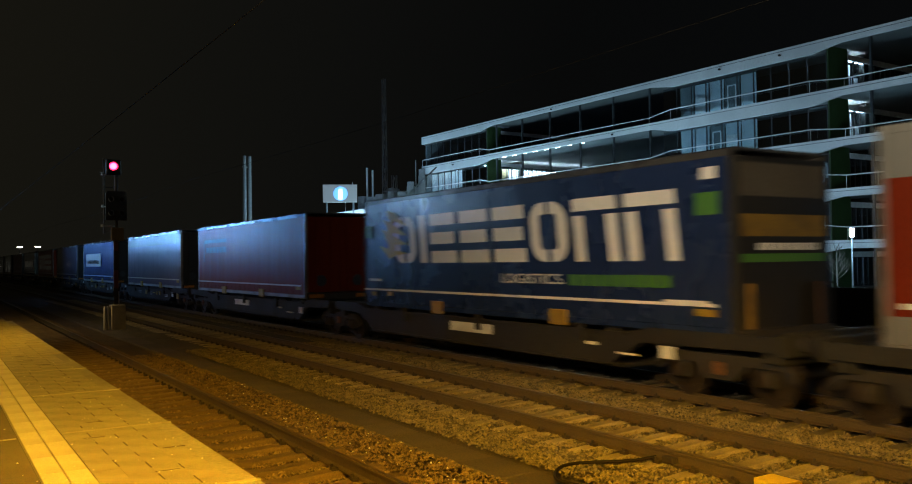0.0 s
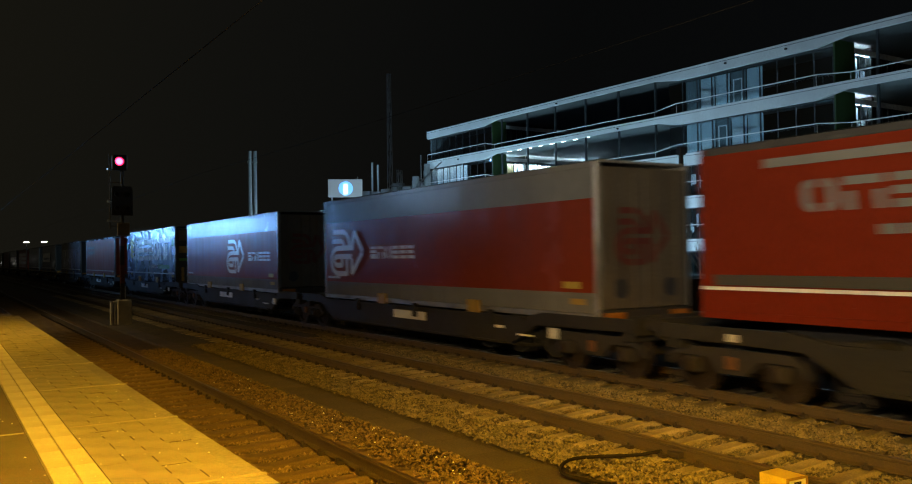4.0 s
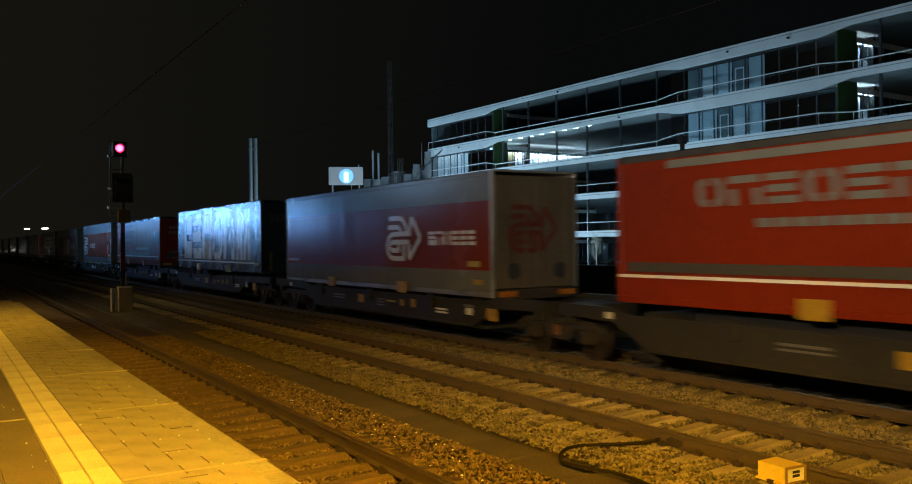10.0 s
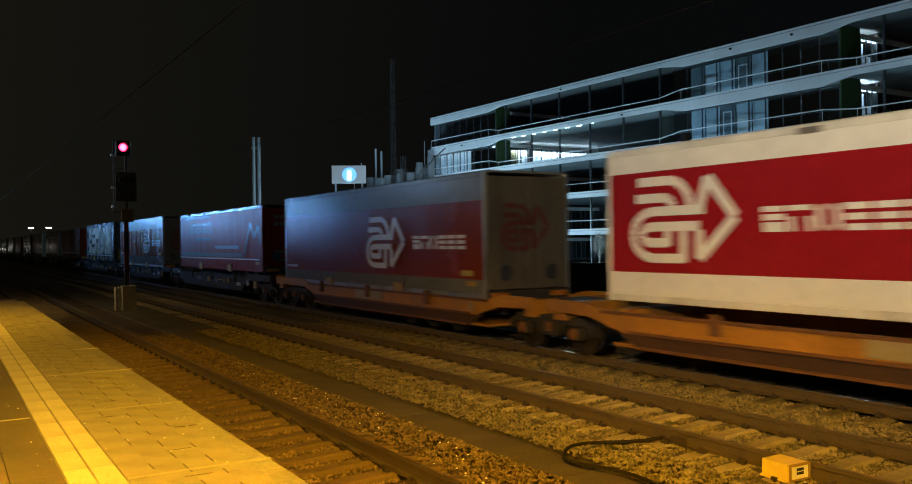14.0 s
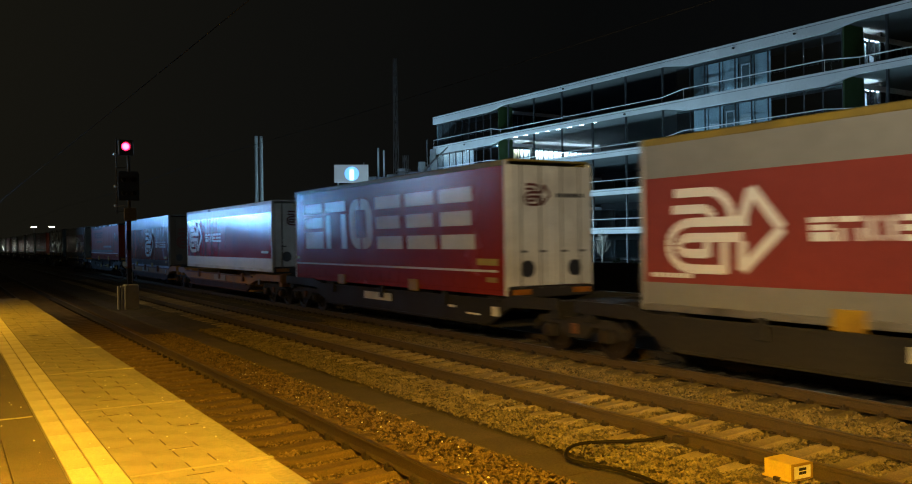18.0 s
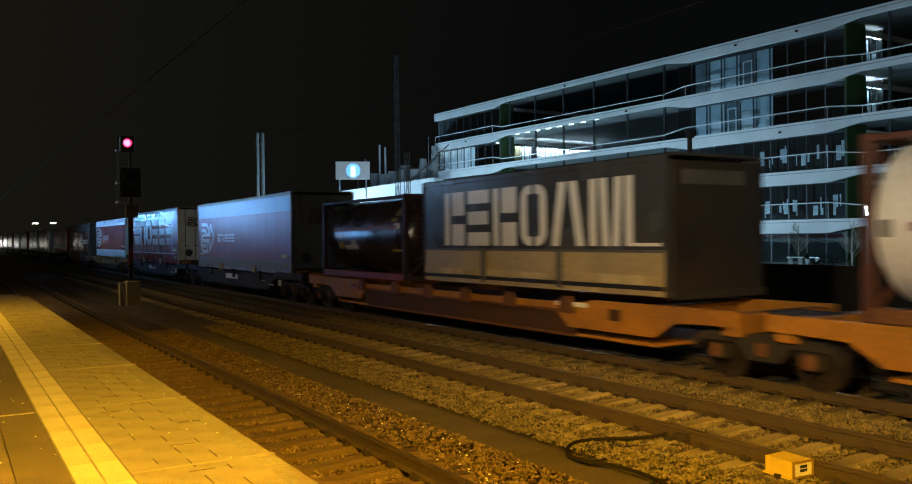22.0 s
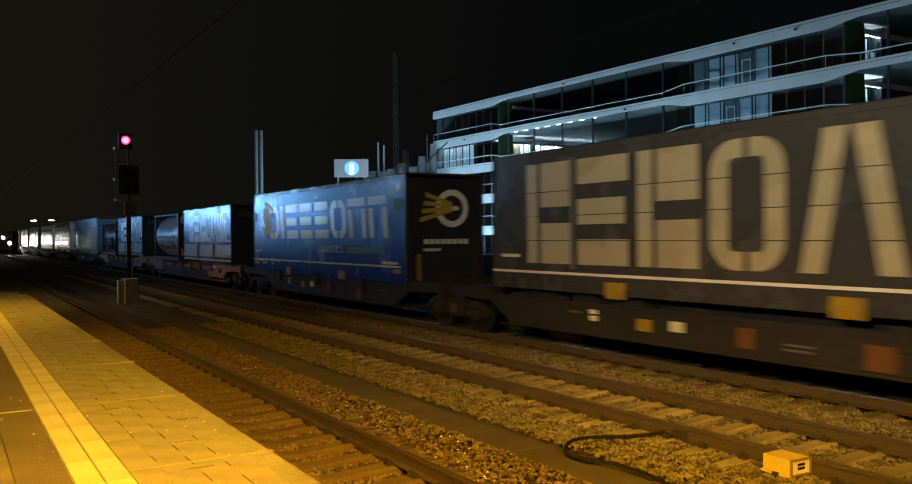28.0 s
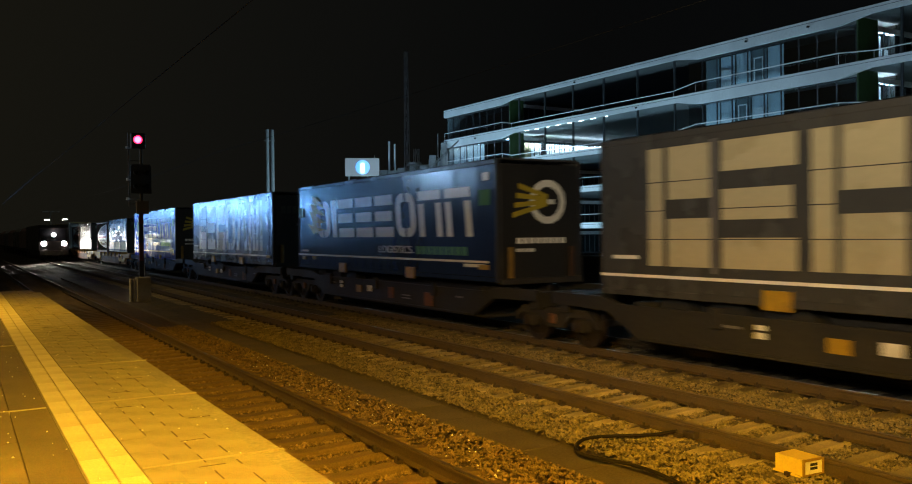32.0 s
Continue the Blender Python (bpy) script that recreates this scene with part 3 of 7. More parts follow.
def rail_profile(x):
    half = [(0.075, -0.172), (0.075, -0.160), (0.012, -0.140), (0.012, -0.050), (0.036, -0.038), (0.036, -0.006), (0.028, 0.0)]
    return [(x + a, b) for a, b in half] + [(x - a, b) for a, b in half[::-1]]


def sleeper_mesh(m):
    xs = [-1.3, -1.0, -0.5, 0, 0.5, 1.0, 1.3]
    top = [-0.200, -0.178, -0.180, -0.206, -0.180, -0.178, -0.200]
    vs, fs = [], []
    for x, t in zip(xs, top):
        vs += [(x, -0.15, -0.36), (x, -0.13, t - 0.03), (x, -0.10, t), (x, 0.10, t), (x, 0.13, t - 0.03), (x, 0.15, -0.36)]
    for i in range(len(xs) - 1):
        fs += [(i * 6 + k, i * 6 + k + 1, i * 6 + 7 + k, i * 6 + 6 + k) for k in range(5)]
    fs += [(0, 1, 2, 3, 4, 5), tuple(range(36, 42))[::-1]]
    g = Geo()
    g.add(vs, fs)
    me = bpy.data.meshes.new("sleeper")
    me.from_pydata(g.v, [], g.f)
    me.materials.append(M[m])
    return me


SLEEPER, STAINED, SHADED = sleeper_mesh("sleeper"), sleeper_mesh("sleeper_brown"), sleeper_mesh("sleeper_greasy")


def track(name, x, near_end, label, shift=0.0, tie=None, far_tie="sleeper"):
    t = thing(name, (x, 0, 0), label, "railway track", "railway tracks", kind="structure")
    for side in (-0.7525, 0.7525):
        g = Geo()
        g.prism(rail_profile(side), -14, 330, "y")
        g.k = 1
        g.box(side - 0.027, side + 0.027, -14, 330, 0.0005, 0.0025)
        part("rail", g, ["rail_rust", "rail_top"], t)
    g, rest = Geo(), Geo()
    i = -3
    while i * 0.6 < 120:
        y = i * 0.6 + shift
        if 3 < y < near_end:
            shared("sleeper", tie or SLEEPER, t, (0, y, 0.0))
        elif y < 70:
            rest.add([(v.co.x, v.co.y + y, v.co.z) for v in SLEEPER.vertices], [tuple(p.vertices) for p in SLEEPER.polygons])
        if y < 45:
            for side in (-0.7525, 0.7525):
                for off in (-0.115, 0.115):
                    g.box(side + off - 0.035, side + off + 0.035, y - 0.05, y + 0.05, -0.185, -0.135)
                    g.cyl((side + off * 1.2, y, -0.15), (0, 0, 1), 0.018, 0.055, 6)
        i += 1
    tagged(part("far_sleepers", rest, far_tie, t), kind="stuff")
    tagged(part("rail_clips", g, "clip", t), kind="stuff")
    return t


track("track_1", T1, 34, "rusty rails on concrete sleepers beside the platform", 0.23, STAINED, "sleeper_brown")
track("track_2", T2, 70, "rusty rails on pale concrete sleepers, middle track")
track("track_3", T3, 40, "rails under the freight train in deep shade", 0.0, SHADED, "sleeper_greasy")


def cable_trough():
    t = thing("cable_trough", (6.19, 0, -0.27), "flat concrete cable trough lids between two tracks", "cable trough", kind="structure")
    g = Geo()
    g.box(-0.30, 0.30, -0.498, 0.498, -0.08, 0.03, 0.012)
    me = part("lid", g, "trough", t).data
    t.children[0].location = (0, 3.0, 0)
    for i in range(1, 60):
        ob = shared("lid", me, t, (rng.normal() * 0.003, 3.0 + i, rng.normal() * 0.002))
        ob.rotation_euler = (0, rng.normal() * 0.006, rng.normal() * 0.002)


cable_trough()


def platform():
    p = thing("platform", (0, 0, 0), "station platform paved in blocks with a pale tactile strip", "platform", kind="structure")
    g = Geo()
    g.box(-7.5, EDGE - 0.14, -14, 28.2, -0.42, PLAT - 0.075)
    part("platform_core", g, "concrete", p, "grey concrete platform body")
    g = Geo()
    for i in range(17):
        y = 0.67 + 2.6 * (i - 3)
        if y < 28.3:
            g.box(EDGE - 0.20, EDGE, y + 0.004 - 2.6, min(y, 28.2) - 0.004, PLAT - 0.22, PLAT - 0.006, 0.012)
    part("edge_kerb", g, "concrete", p, "concrete platform edge kerb")
    g = Geo()
    g.box(1.02, EDGE - 0.2, -14, 28.2, PLAT - 0.075, PLAT - 0.014)
    part("paving_bed", g, "joint", p, "dark sand joints under the paving")
    g = Geo()
    for i in range(10):
        y = 0.67 + 2.6 * (i + 1)
        g.box(1.03, EDGE - 0.004, y - 0.016, y + 0.016, PLAT - 0.05, PLAT + 0.005)
        if i % 2 == 0:
            g.box(-0.2, 0.66, y - 0.012, y + 0.012, PLAT - 0.05, PLAT + 0.003)
    part("cross_joint", g, "joint_pale", p, "pale cross joints between slab fields")
    g = Geo()
    g.box(0.37, 0.675, -14, 28.2, PLAT - 0.07, PLAT - 0.004)
    part("asphalt_strip", g, "asphalt", p, "dark asphalt strip")
    g = Geo()
    for i in range(14):
        g.box(-7.5, 0.362, -8.45 + 2.6 * i, -5.862 + 2.6 * i, PLAT - 0.07, PLAT - 0.002, 0.006)
    part("inner_slabs", g, "paver_dark", p, "dull brown paving slabs further in")
    # tactile tiles, two rows, and the block paving
    g = Geo()
    g.box(-0.079, 0.079, -0.298, 0.298, -0.07, 0.004, 0.004)
    tile = part("tactile_tile", g, "tactile", p, "pale ribbed guide tile")
    tile.location = (0.765, 3.0, PLAT)
    for i in range(42):
        for x in (0.765, 0.935):
            if i or x > 0.8:
                shared("tactile_tile", tile.data, p, (x, 3.0 + i * 0.6, PLAT))
    g = Geo()
    g.box(-0.0995, 0.0995, -0.2155, 0.2155, -0.06, 0.0)
    block = part("paving_block", g, "paver", p)
    block.location = (1.125, 3.1, PLAT)
    first = True
    for c in range(4):
        for r in range(58):
            y = 3.1 + 0.432 * r + (0.216 if c % 2 else 0)
            if y > 28 or first:
                first = False
                continue
            shared("paving_block", block.data, p, (1.125 + 0.2 * c, y, PLAT + rng.normal() * 0.0008))


platform()


def open_joints():
    """Short joints between the blocks that have lost their sand."""
    g = Geo()
    r6 = random.Random(12)
    for c in range(3):
        for r in range(58):
            y = 3.1 + 0.432 * r + (0.216 if c % 2 else 0) + r6.uniform(-0.03, 0.03)
            if r6.random() < 0.8 and y < 27.6:
                x, l = 1.225 + 0.2 * c, r6.uniform(0.06, 0.13)
                g.box(x - 0.005, x + 0.005, y - l, y + l, PLAT - 0.002, PLAT + 0.0035)
    for r in range(30):
        y, x = 3.3 + 0.8 * r, r6.uniform(1.1, 1.75)
        g.box(x - 0.09, x + 0.09, y - 0.004, y + 0.004, PLAT - 0.002, PLAT + 0.0035)
    tagged(part("open_joint", g, "trough", bpy.data.objects["platform"]), "dark open joints in the paving", kind="stuff")


open_joints()


def grit():
    """Pale grit scattered on the platform and on the brown ballast."""
    r9 = random.Random(77)
    g = Geo()
    for _ in range(420):
        if r9.random() < 0.65:
            x, y, z = r9.uniform(-0.3, 1.95), 3.0 + 13 * r9.random() ** 1.4, PLAT + 0.003
        else:
            x, y, z = r9.uniform(4.6, 5.8), 5.5 + 14 * r9.random() ** 1.3, -0.205
        q, a = r9.uniform(0.004, 0.011) * (1.0 if z > 0 else 1.9), r9.random() * 6.28
        c, d = math.cos(a) * q, math.sin(a) * q
        g.add([(x + c, y + d, z), (x - d, y + c, z), (x - c, y - d, z), (x + d, y - c, z), (x, y, z + q)], [(0, 1, 4), (1, 2, 4), (2, 3, 4), (3, 0, 4)])
    tagged(part("grit", g, "white"), "pale grit and litter specks on the platform and ballast", "grit", kind="stuff")


grit()


def yellow_box():
    b = thing("trackside_box", (7.73, 5.94, -0.15), "yellow trackside equipment box with a pale label", "equipment box", rz=-3)
    g = Geo()
    g.prism([(-0.155, 0.0), (0.155, 0.0), (0.155, 0.165), (0.13, 0.178), (-0.155, 0.172)], -0.175, 0.18, "y")
    part("housing", g, "box_yellow", b)
    g = Geo()
    g.box(-0.175, 0.175, -0.165, 0.20, -0.016, 0.006, 0.004)
    part("base_flange", g, "box_yellow", b)
    g = Geo()
    for x0, x1, z0, z1 in ((-0.158, -0.132, 0.0, 0.176), (0.132, 0.158, 0.0, 0.170), (-0.132, 0.132, 0.150, 0.174), (-0.132, 0.132, 0.0, 0.014)):
        g.box(x0, x1, -0.192, -0.175, z0, z1)
    part("end_frame", g, "yellow", b, "darker yellow rim round the label")
    g = Geo()
    g.box(-0.132, 0.132, -0.181, -0.175, 0.014, 0.150)
    label = part("label_plate", g, "cream_plate", b, "pale cream front plate")
    g = Geo()
    for z in (0.095, 0.055):
        for k in range(4):
            g.box(-0.045 + 0.028 * k, -0.021 + 0.028 * k, -0.184, -0.1805, z, z + 0.030)
    part("label_bars", g, "black", label)
    g = Geo()
    g.box(-0.19, -0.155, -0.04, 0.04, -0.03, 0.012, 0.004)
    part("latch", g, "clip", b)
    for y in (-0.12, 0.12):
        g = Geo()
        g.cyl((0, y, -0.26), (0, 0, 1), 0.025, 0.26, 8)
        part("foot", g, "clip", b)
    g = Geo()
    g.tube([(-0.10, 0.02, -0.02), (-0.17, 0.0, -0.03), (-0.24, -0.05, -0.10), (-0.30, -0.12, -0.22)], 0.016)
    g.tube([(-0.10, -0.08, -0.02), (-0.15, -0.10, -0.06), (-0.12, -0.2, -0.2)], 0.012)
    part("conduit", g, "cable", b)
    c = Geo()
    way = [(8.0, 7.9, -0.140), (7.9, 7.9, -0.130), (7.52, 7.96, -0.140), (7.06, 8.22, -0.150), (6.74, 8.28, -0.150), (6.47, 8.14, -0.160), (6.27, 7.87, -0.170),
           (6.29, 7.57, -0.170), (6.42, 7.21, -0.170), (6.45, 6.88, -0.170), (6.41, 6.55, -0.170), (6.3, 6.1, -0.170), (6.1, 5.6, -0.170)]
    pts = []
    for i in range(1, len(way) - 2):
        p0, p1, p2, p3 = (Vector(q) for q in way[i - 1:i + 3])
        for k in range(6):
            t = k / 6
            pts.append(0.5 * (2 * p1 + (p2 - p0) * t + (2 * p0 - 5 * p1 + 4 * p2 - p3) * t * t + (3 * p1 - p0 - 3 * p2 + p3) * t ** 3))
    c.tube(pts, 0.022, 8)
    cab = part("cable", c, "cable", None, smooth=True)
    tagged(cab, "black rubber cable looped on the ballast", "cable")
    g = Geo()
    g.box(-0.05, 0.05, -0.10, 0.10, -0.05, 0.03, 0.01)
    s = part("rail_sensor", g, "clip")
    s.location = (7.86, 7.62, -0.10)
    tagged(s, "small dark sensor clamped to the rail web", "rail sensor")


yellow_box()


def signal():
    s = thing("railway_signal", (6.34, 37.0, -0.30), "tall railway signal showing red, with a square black screen", "signal")
    # the light on base and marker posts is put into their colour
    g = Geo()
    g.box(-0.02, 0.54, -0.26, 0.26, 0.0, 1.08, 0.03)
    part("concrete_base", g, "pale_concrete", s, "pale concrete base block")
    g = Geo()
    for x in (-0.26, -0.14):
        g.box(x, x + 0.07, -0.15, 0.15, 0.0, 1.02, 0.01)
    part("marker_post", g, "pale_concrete", s)
    g = Geo()
    for i, (z0, z1) in enumerate(((1.08, 1.75), (1.75, 2.5), (2.5, 3.3), (3.3, 4.05))):
        g.k = i % 2
        g.box(0.13, 0.30, -0.05, 0.05, z0, z1)
    part("banded_post", g, ["chassis", "print_brown"], s, "dull banded post plate")
    g = Geo()
    g.cyl((0.26, 0.12, 0.3), (0, 0, 1), 0.07, 6.4, 10)
    g.cyl((-0.22, 0.12, 4.0), (0, 0, 1), 0.03, 3.1, 8)
    for z in (4.1, 4.7, 5.3, 5.9, 6.5):
        g.box(-0.22, 0.28, 0.10, 0.14, z, z + 0.03)
    part("mast", g, "chassis", s)
    g = Geo()
    g.box(0.02, 0.52, -0.1, -0.02, 3.7, 4.25, 0.02)
    part("plate", g, "trough", s)
    g = Geo()
    g.prism([(-0.18, 4.55), (0.64, 4.55), (0.64, 5.66), (0.58, 5.76), (-0.12, 5.76), (-0.18, 5.66)], -0.06, 0.0, "y")
    screen = part("screen", g, "black", s, "square black signal screen")
    g = Geo()
    g.box(-0.06, 0.52, 0.0, 0.16, 4.62, 5.68, 0.02)
    part("lamp_case", g, "black", screen)
    for x in (0.02, 0.44):
        for z in (4.85, 5.42):
            g = Geo()
            g.lathe((x, -0.06, z), (0, -1, 0), [(0, 0.1), (0.14, 0.1)], 14)
            g.f, g.mi = g.f[:14], [0] * 14
            part("hood", g, "black", screen)
    g = Geo()
    g.box(-0.16, 0.44, -0.06, 0.14, 6.42, 7.06, 0.04)
    head = part("lamp_head", g, "black", s, "black signal lamp housing")
    g = Geo()
    g.cyl((0.12, -0.06, 6.78), (0, -1, 0), 0.17, 0.03, 18)
    lens = part("red_lens", g, "red_light", head, "glowing red lens")
    g = Geo()
    g.lathe((0.12, -0.09, 6.78), (0, -1, 0), [(0, 0.13), (0.012, 0.11), (0.03, 0.06)], 16)
    part("lamp_core", g, "red_core", lens)
    g = Geo()
    g.lathe((0.12, -0.06, 6.78), (0, -1, 0), [(0, 0.19), (0.14, 0.19)], 16)
    g.f, g.mi = g.f[:16], [0] * 16
    part("hood", g, "black", head)
    for z, r in ((6.42, 0.05), (5.10, 0.05), (4.30, 0.06)):
        g = Geo()
        g.box(-0.30, 0.26, 0.09, 0.15, z, z + 0.04)
        g.cyl((-0.30, 0.0, z - 0.02), (0, 0, 1), r, 0.10, 8)
        part("bracket", g, "steel", s, "small steel bracket with a fitting")
    g = Geo()
    g.box(0.24, 0.34, -0.02, 0.03, 1.15, 1.62)
    part("number_strip", g, "white", s, "pale strip on the post")


signal()


def wires():
    w = thing("overhead_line", (0, 0, 0), "thin overhead contact and catenary wires over the track", "overhead wire")
    for name, x, z, sag in (("contact_wire", 3.30, 5.50, 0.04), ("catenary_wire", T3 + 0.2, 7.15, 0.25)):
        g = Geo()
        g.tube([(x, y, z - sag * math.sin(math.pi * ((y + 14) / 62 % 1))) for y in np.arange(-14, 300, 3.1)], 0.008, 5)
        part(name, g, "wire", w)


wires()


def lattice_mast(loc, h, w, label):
    m = thing("lattice_mast", loc, label, "mast")
    for sx in (-1, 1):
        for sy in (-1, 1):
            g = Geo()
            g.tube([(sx * w, sy * w, 0), (sx * w * 0.55, sy * w * 0.55, h)], 0.02, 5)
            part("corner_leg", g, "mast_grey", m)
    g = Geo()
    n = int(h / 0.75)
    for i in range(n):
        for a in range(4):
            z0, z1 = h * i / n, h * (i + 1) / n
            c = [(-1, -1), (1, -1), (1, 1), (-1, 1)]
            p, q = c[a], c[(a + 1) % 4]
            f0, f1 = w * (1 - 0.45 * i / n), w * (1 - 0.45 * (i + 1) / n)
            p, q = (p, q) if i % 2 else (q, p)
            g.tube([(p[0] * f0, p[1] * f0, z0), (q[0] * f1, q[1] * f1, z1)], 0.010, 4)
    part("lattice_bracing", g, "mast_grey", m)
    return m


lattice_mast((19.2, 37.35, -0.42), 11.9, 0.12, "slim galvanised steel lattice mast behind the train")
m = lattice_mast((19.65, 37.2, -0.42), 7.1, 0.17, "dark steel lattice mast with a crossarm")
g = Geo()
g.tube([(0, 0, 5.5), (1.85, -1.0, 7.5)], 0.035, 5)
g.tube([(-0.5, 0.2, 6.3), (0.6, -0.2, 6.3)], 0.03, 5)
part("crossarm", g, "steel", m)


def signal_pole(x, y, top):
    t = thing("signal_pole", (x, y, -0.42), "slim dark steel pole with a small box behind the train", "pole")
    g = Geo()
    g.lathe((0, 0, 0), (0, 0, 1), [(0, 0.09), (top + 0.42, 0.075)], 10)
    part("shaft", g, "black", t)
    g = Geo()
    g.box(-0.12, 0.12, -0.1, 0.1, top + 0.30, top + 0.55, 0.02)
    part("head_box", g, "black", t)


signal_pole(19.5, 18.44, 5.5)


def chimney():
    c = thing("chimney", (37.3, 114.0, -0.42), "slender twin-flue metal chimney", "chimney")
    for x in (-0.36, 0.36):
        g = Geo()
        g.lathe((x, 0, 0), (0, 0, 1), [(0, 0.26), (17.6, 0.26), (17.6, 0.2)], 14)
        part("flue", g, "render_grey", c, smooth=False)
    g = Geo()
    for z in (16,):
        g.box(-0.7, 0.7, -0.08, 0.08, z, z + 0.12)
    part("bracket", g, "steel", c)
    g = Geo()
    g.box(-3.5, 6.0, -4, 6, 0, 5.6)
    b = part("boiler_house", g, "render_grey")
    b.location = (37.6, 119.0, -0.42)
    tagged(b, "low dark flat-roofed building under the chimney", "building")


chimney()


# ---------------------------------------------------------------- office block
FASCIA = (3.5, 7.3, 11.05, 14.75, 18.6)
COURT = 16.6  # depth of the courts between the wings
RUNS = ((-15.0, 18.8, 0), (18.8, 35.0, 1), (35.0, 62.5, 0), (62.5, 76.4, 1))  # 1: bay pushed forward, 0: deep court behind an open gallery


def wing_wall(o, k, y, z0, z1):
    """The side wall of a wing that closes a court: a green panel at the front, then glazing under a pale bulkhead."""
    front = 2.5 if y > 40 else 3.0
    far = y > 40
    g = Geo()
    g.box(0.5, front, y - 0.14, y - 0.02, z0 - 0.06, z1 - 0.45)
    part("green_wall_panel", g, "green_wall", o, "green wall panel at the gallery end")
    top = z1 - 1.25
    g = Geo()
    g.box(front, COURT - 0.05, y - 0.16, y - 0.02, top, z1 - 0.84)
    part("bulkhead", g, "roof_white", o, "pale bulkhead over the court glazing")
    r8 = random.Random(31 * k + int(y))
    n = 9
    w = (COURT - 0.05 - front) / n
    for i in range(n):
        a, b = front + i * w, front + (i + 1) * w
        g = Geo()
        g.box(a, a + 0.09, y - 0.15, y - 0.04, z0 - 0.06, top)
        g.box(a + w * 0.5 - 0.03, a + w * 0.5 + 0.03, y - 0.13, y - 0.05, z0, top)
        g.box(a + 0.09, b, y - 0.15, y - 0.04, z0 - 0.06, z0 + 0.06)
        win = part("window", g, "mullion", o)
        g = Geo()
        g.box(a + 0.09, b, y - 0.10, y - 0.088, z0 + 0.06, top)
        pane = part("pane", g, "glass", win)
        pane.visible_shadow = False
        if far and k == 3 or not far and k in (3, 4) and i < 2:
            g = Geo()
            low = z0 if far or i == 0 else z0 + 0.3
            g.box(a + 0.1, b - 0.02, y + 0.55, y + 0.59, low, top - (0.2 if far else 0.1 if i == 0 else 1.0))
            part("blind", g, "room_white" if not far or i else "beige", o, "white blind behind the window")
            g = Geo()
            g.box(a + 0.2, b - 0.2, y + 0.16, y + 0.30, top + 0.05, top + 0.08)
            part("ceiling_lamp", g, "office_light", o, "lit office ceiling lamp")
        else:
            # dark sheet added behind the glass so the unlit room reads black
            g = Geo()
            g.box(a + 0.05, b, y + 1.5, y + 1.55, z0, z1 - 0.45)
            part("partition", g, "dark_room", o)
            if k in (2, 3) and r8.random() < 0.6:
                g = Geo()
                g.box(a + 0.3, a + 0.3 + 0.6 * r8.random(), y + 0.6, y + 0.64, z0 + 0.4, z0 + 0.9 + r8.random())
                part("white_board", g, "room_white", o)
    if far and k == 3:
        for yy in np.arange(46.5, 60.5, 1.9):
            g = Geo()
            g.box(0.9, 1.1, yy - 0.28, yy + 0.28, z1 - 0.50, z1 - 0.455)
            part("gallery_lamp", g, "office_dim", o, "lit lamp under the gallery soffit")


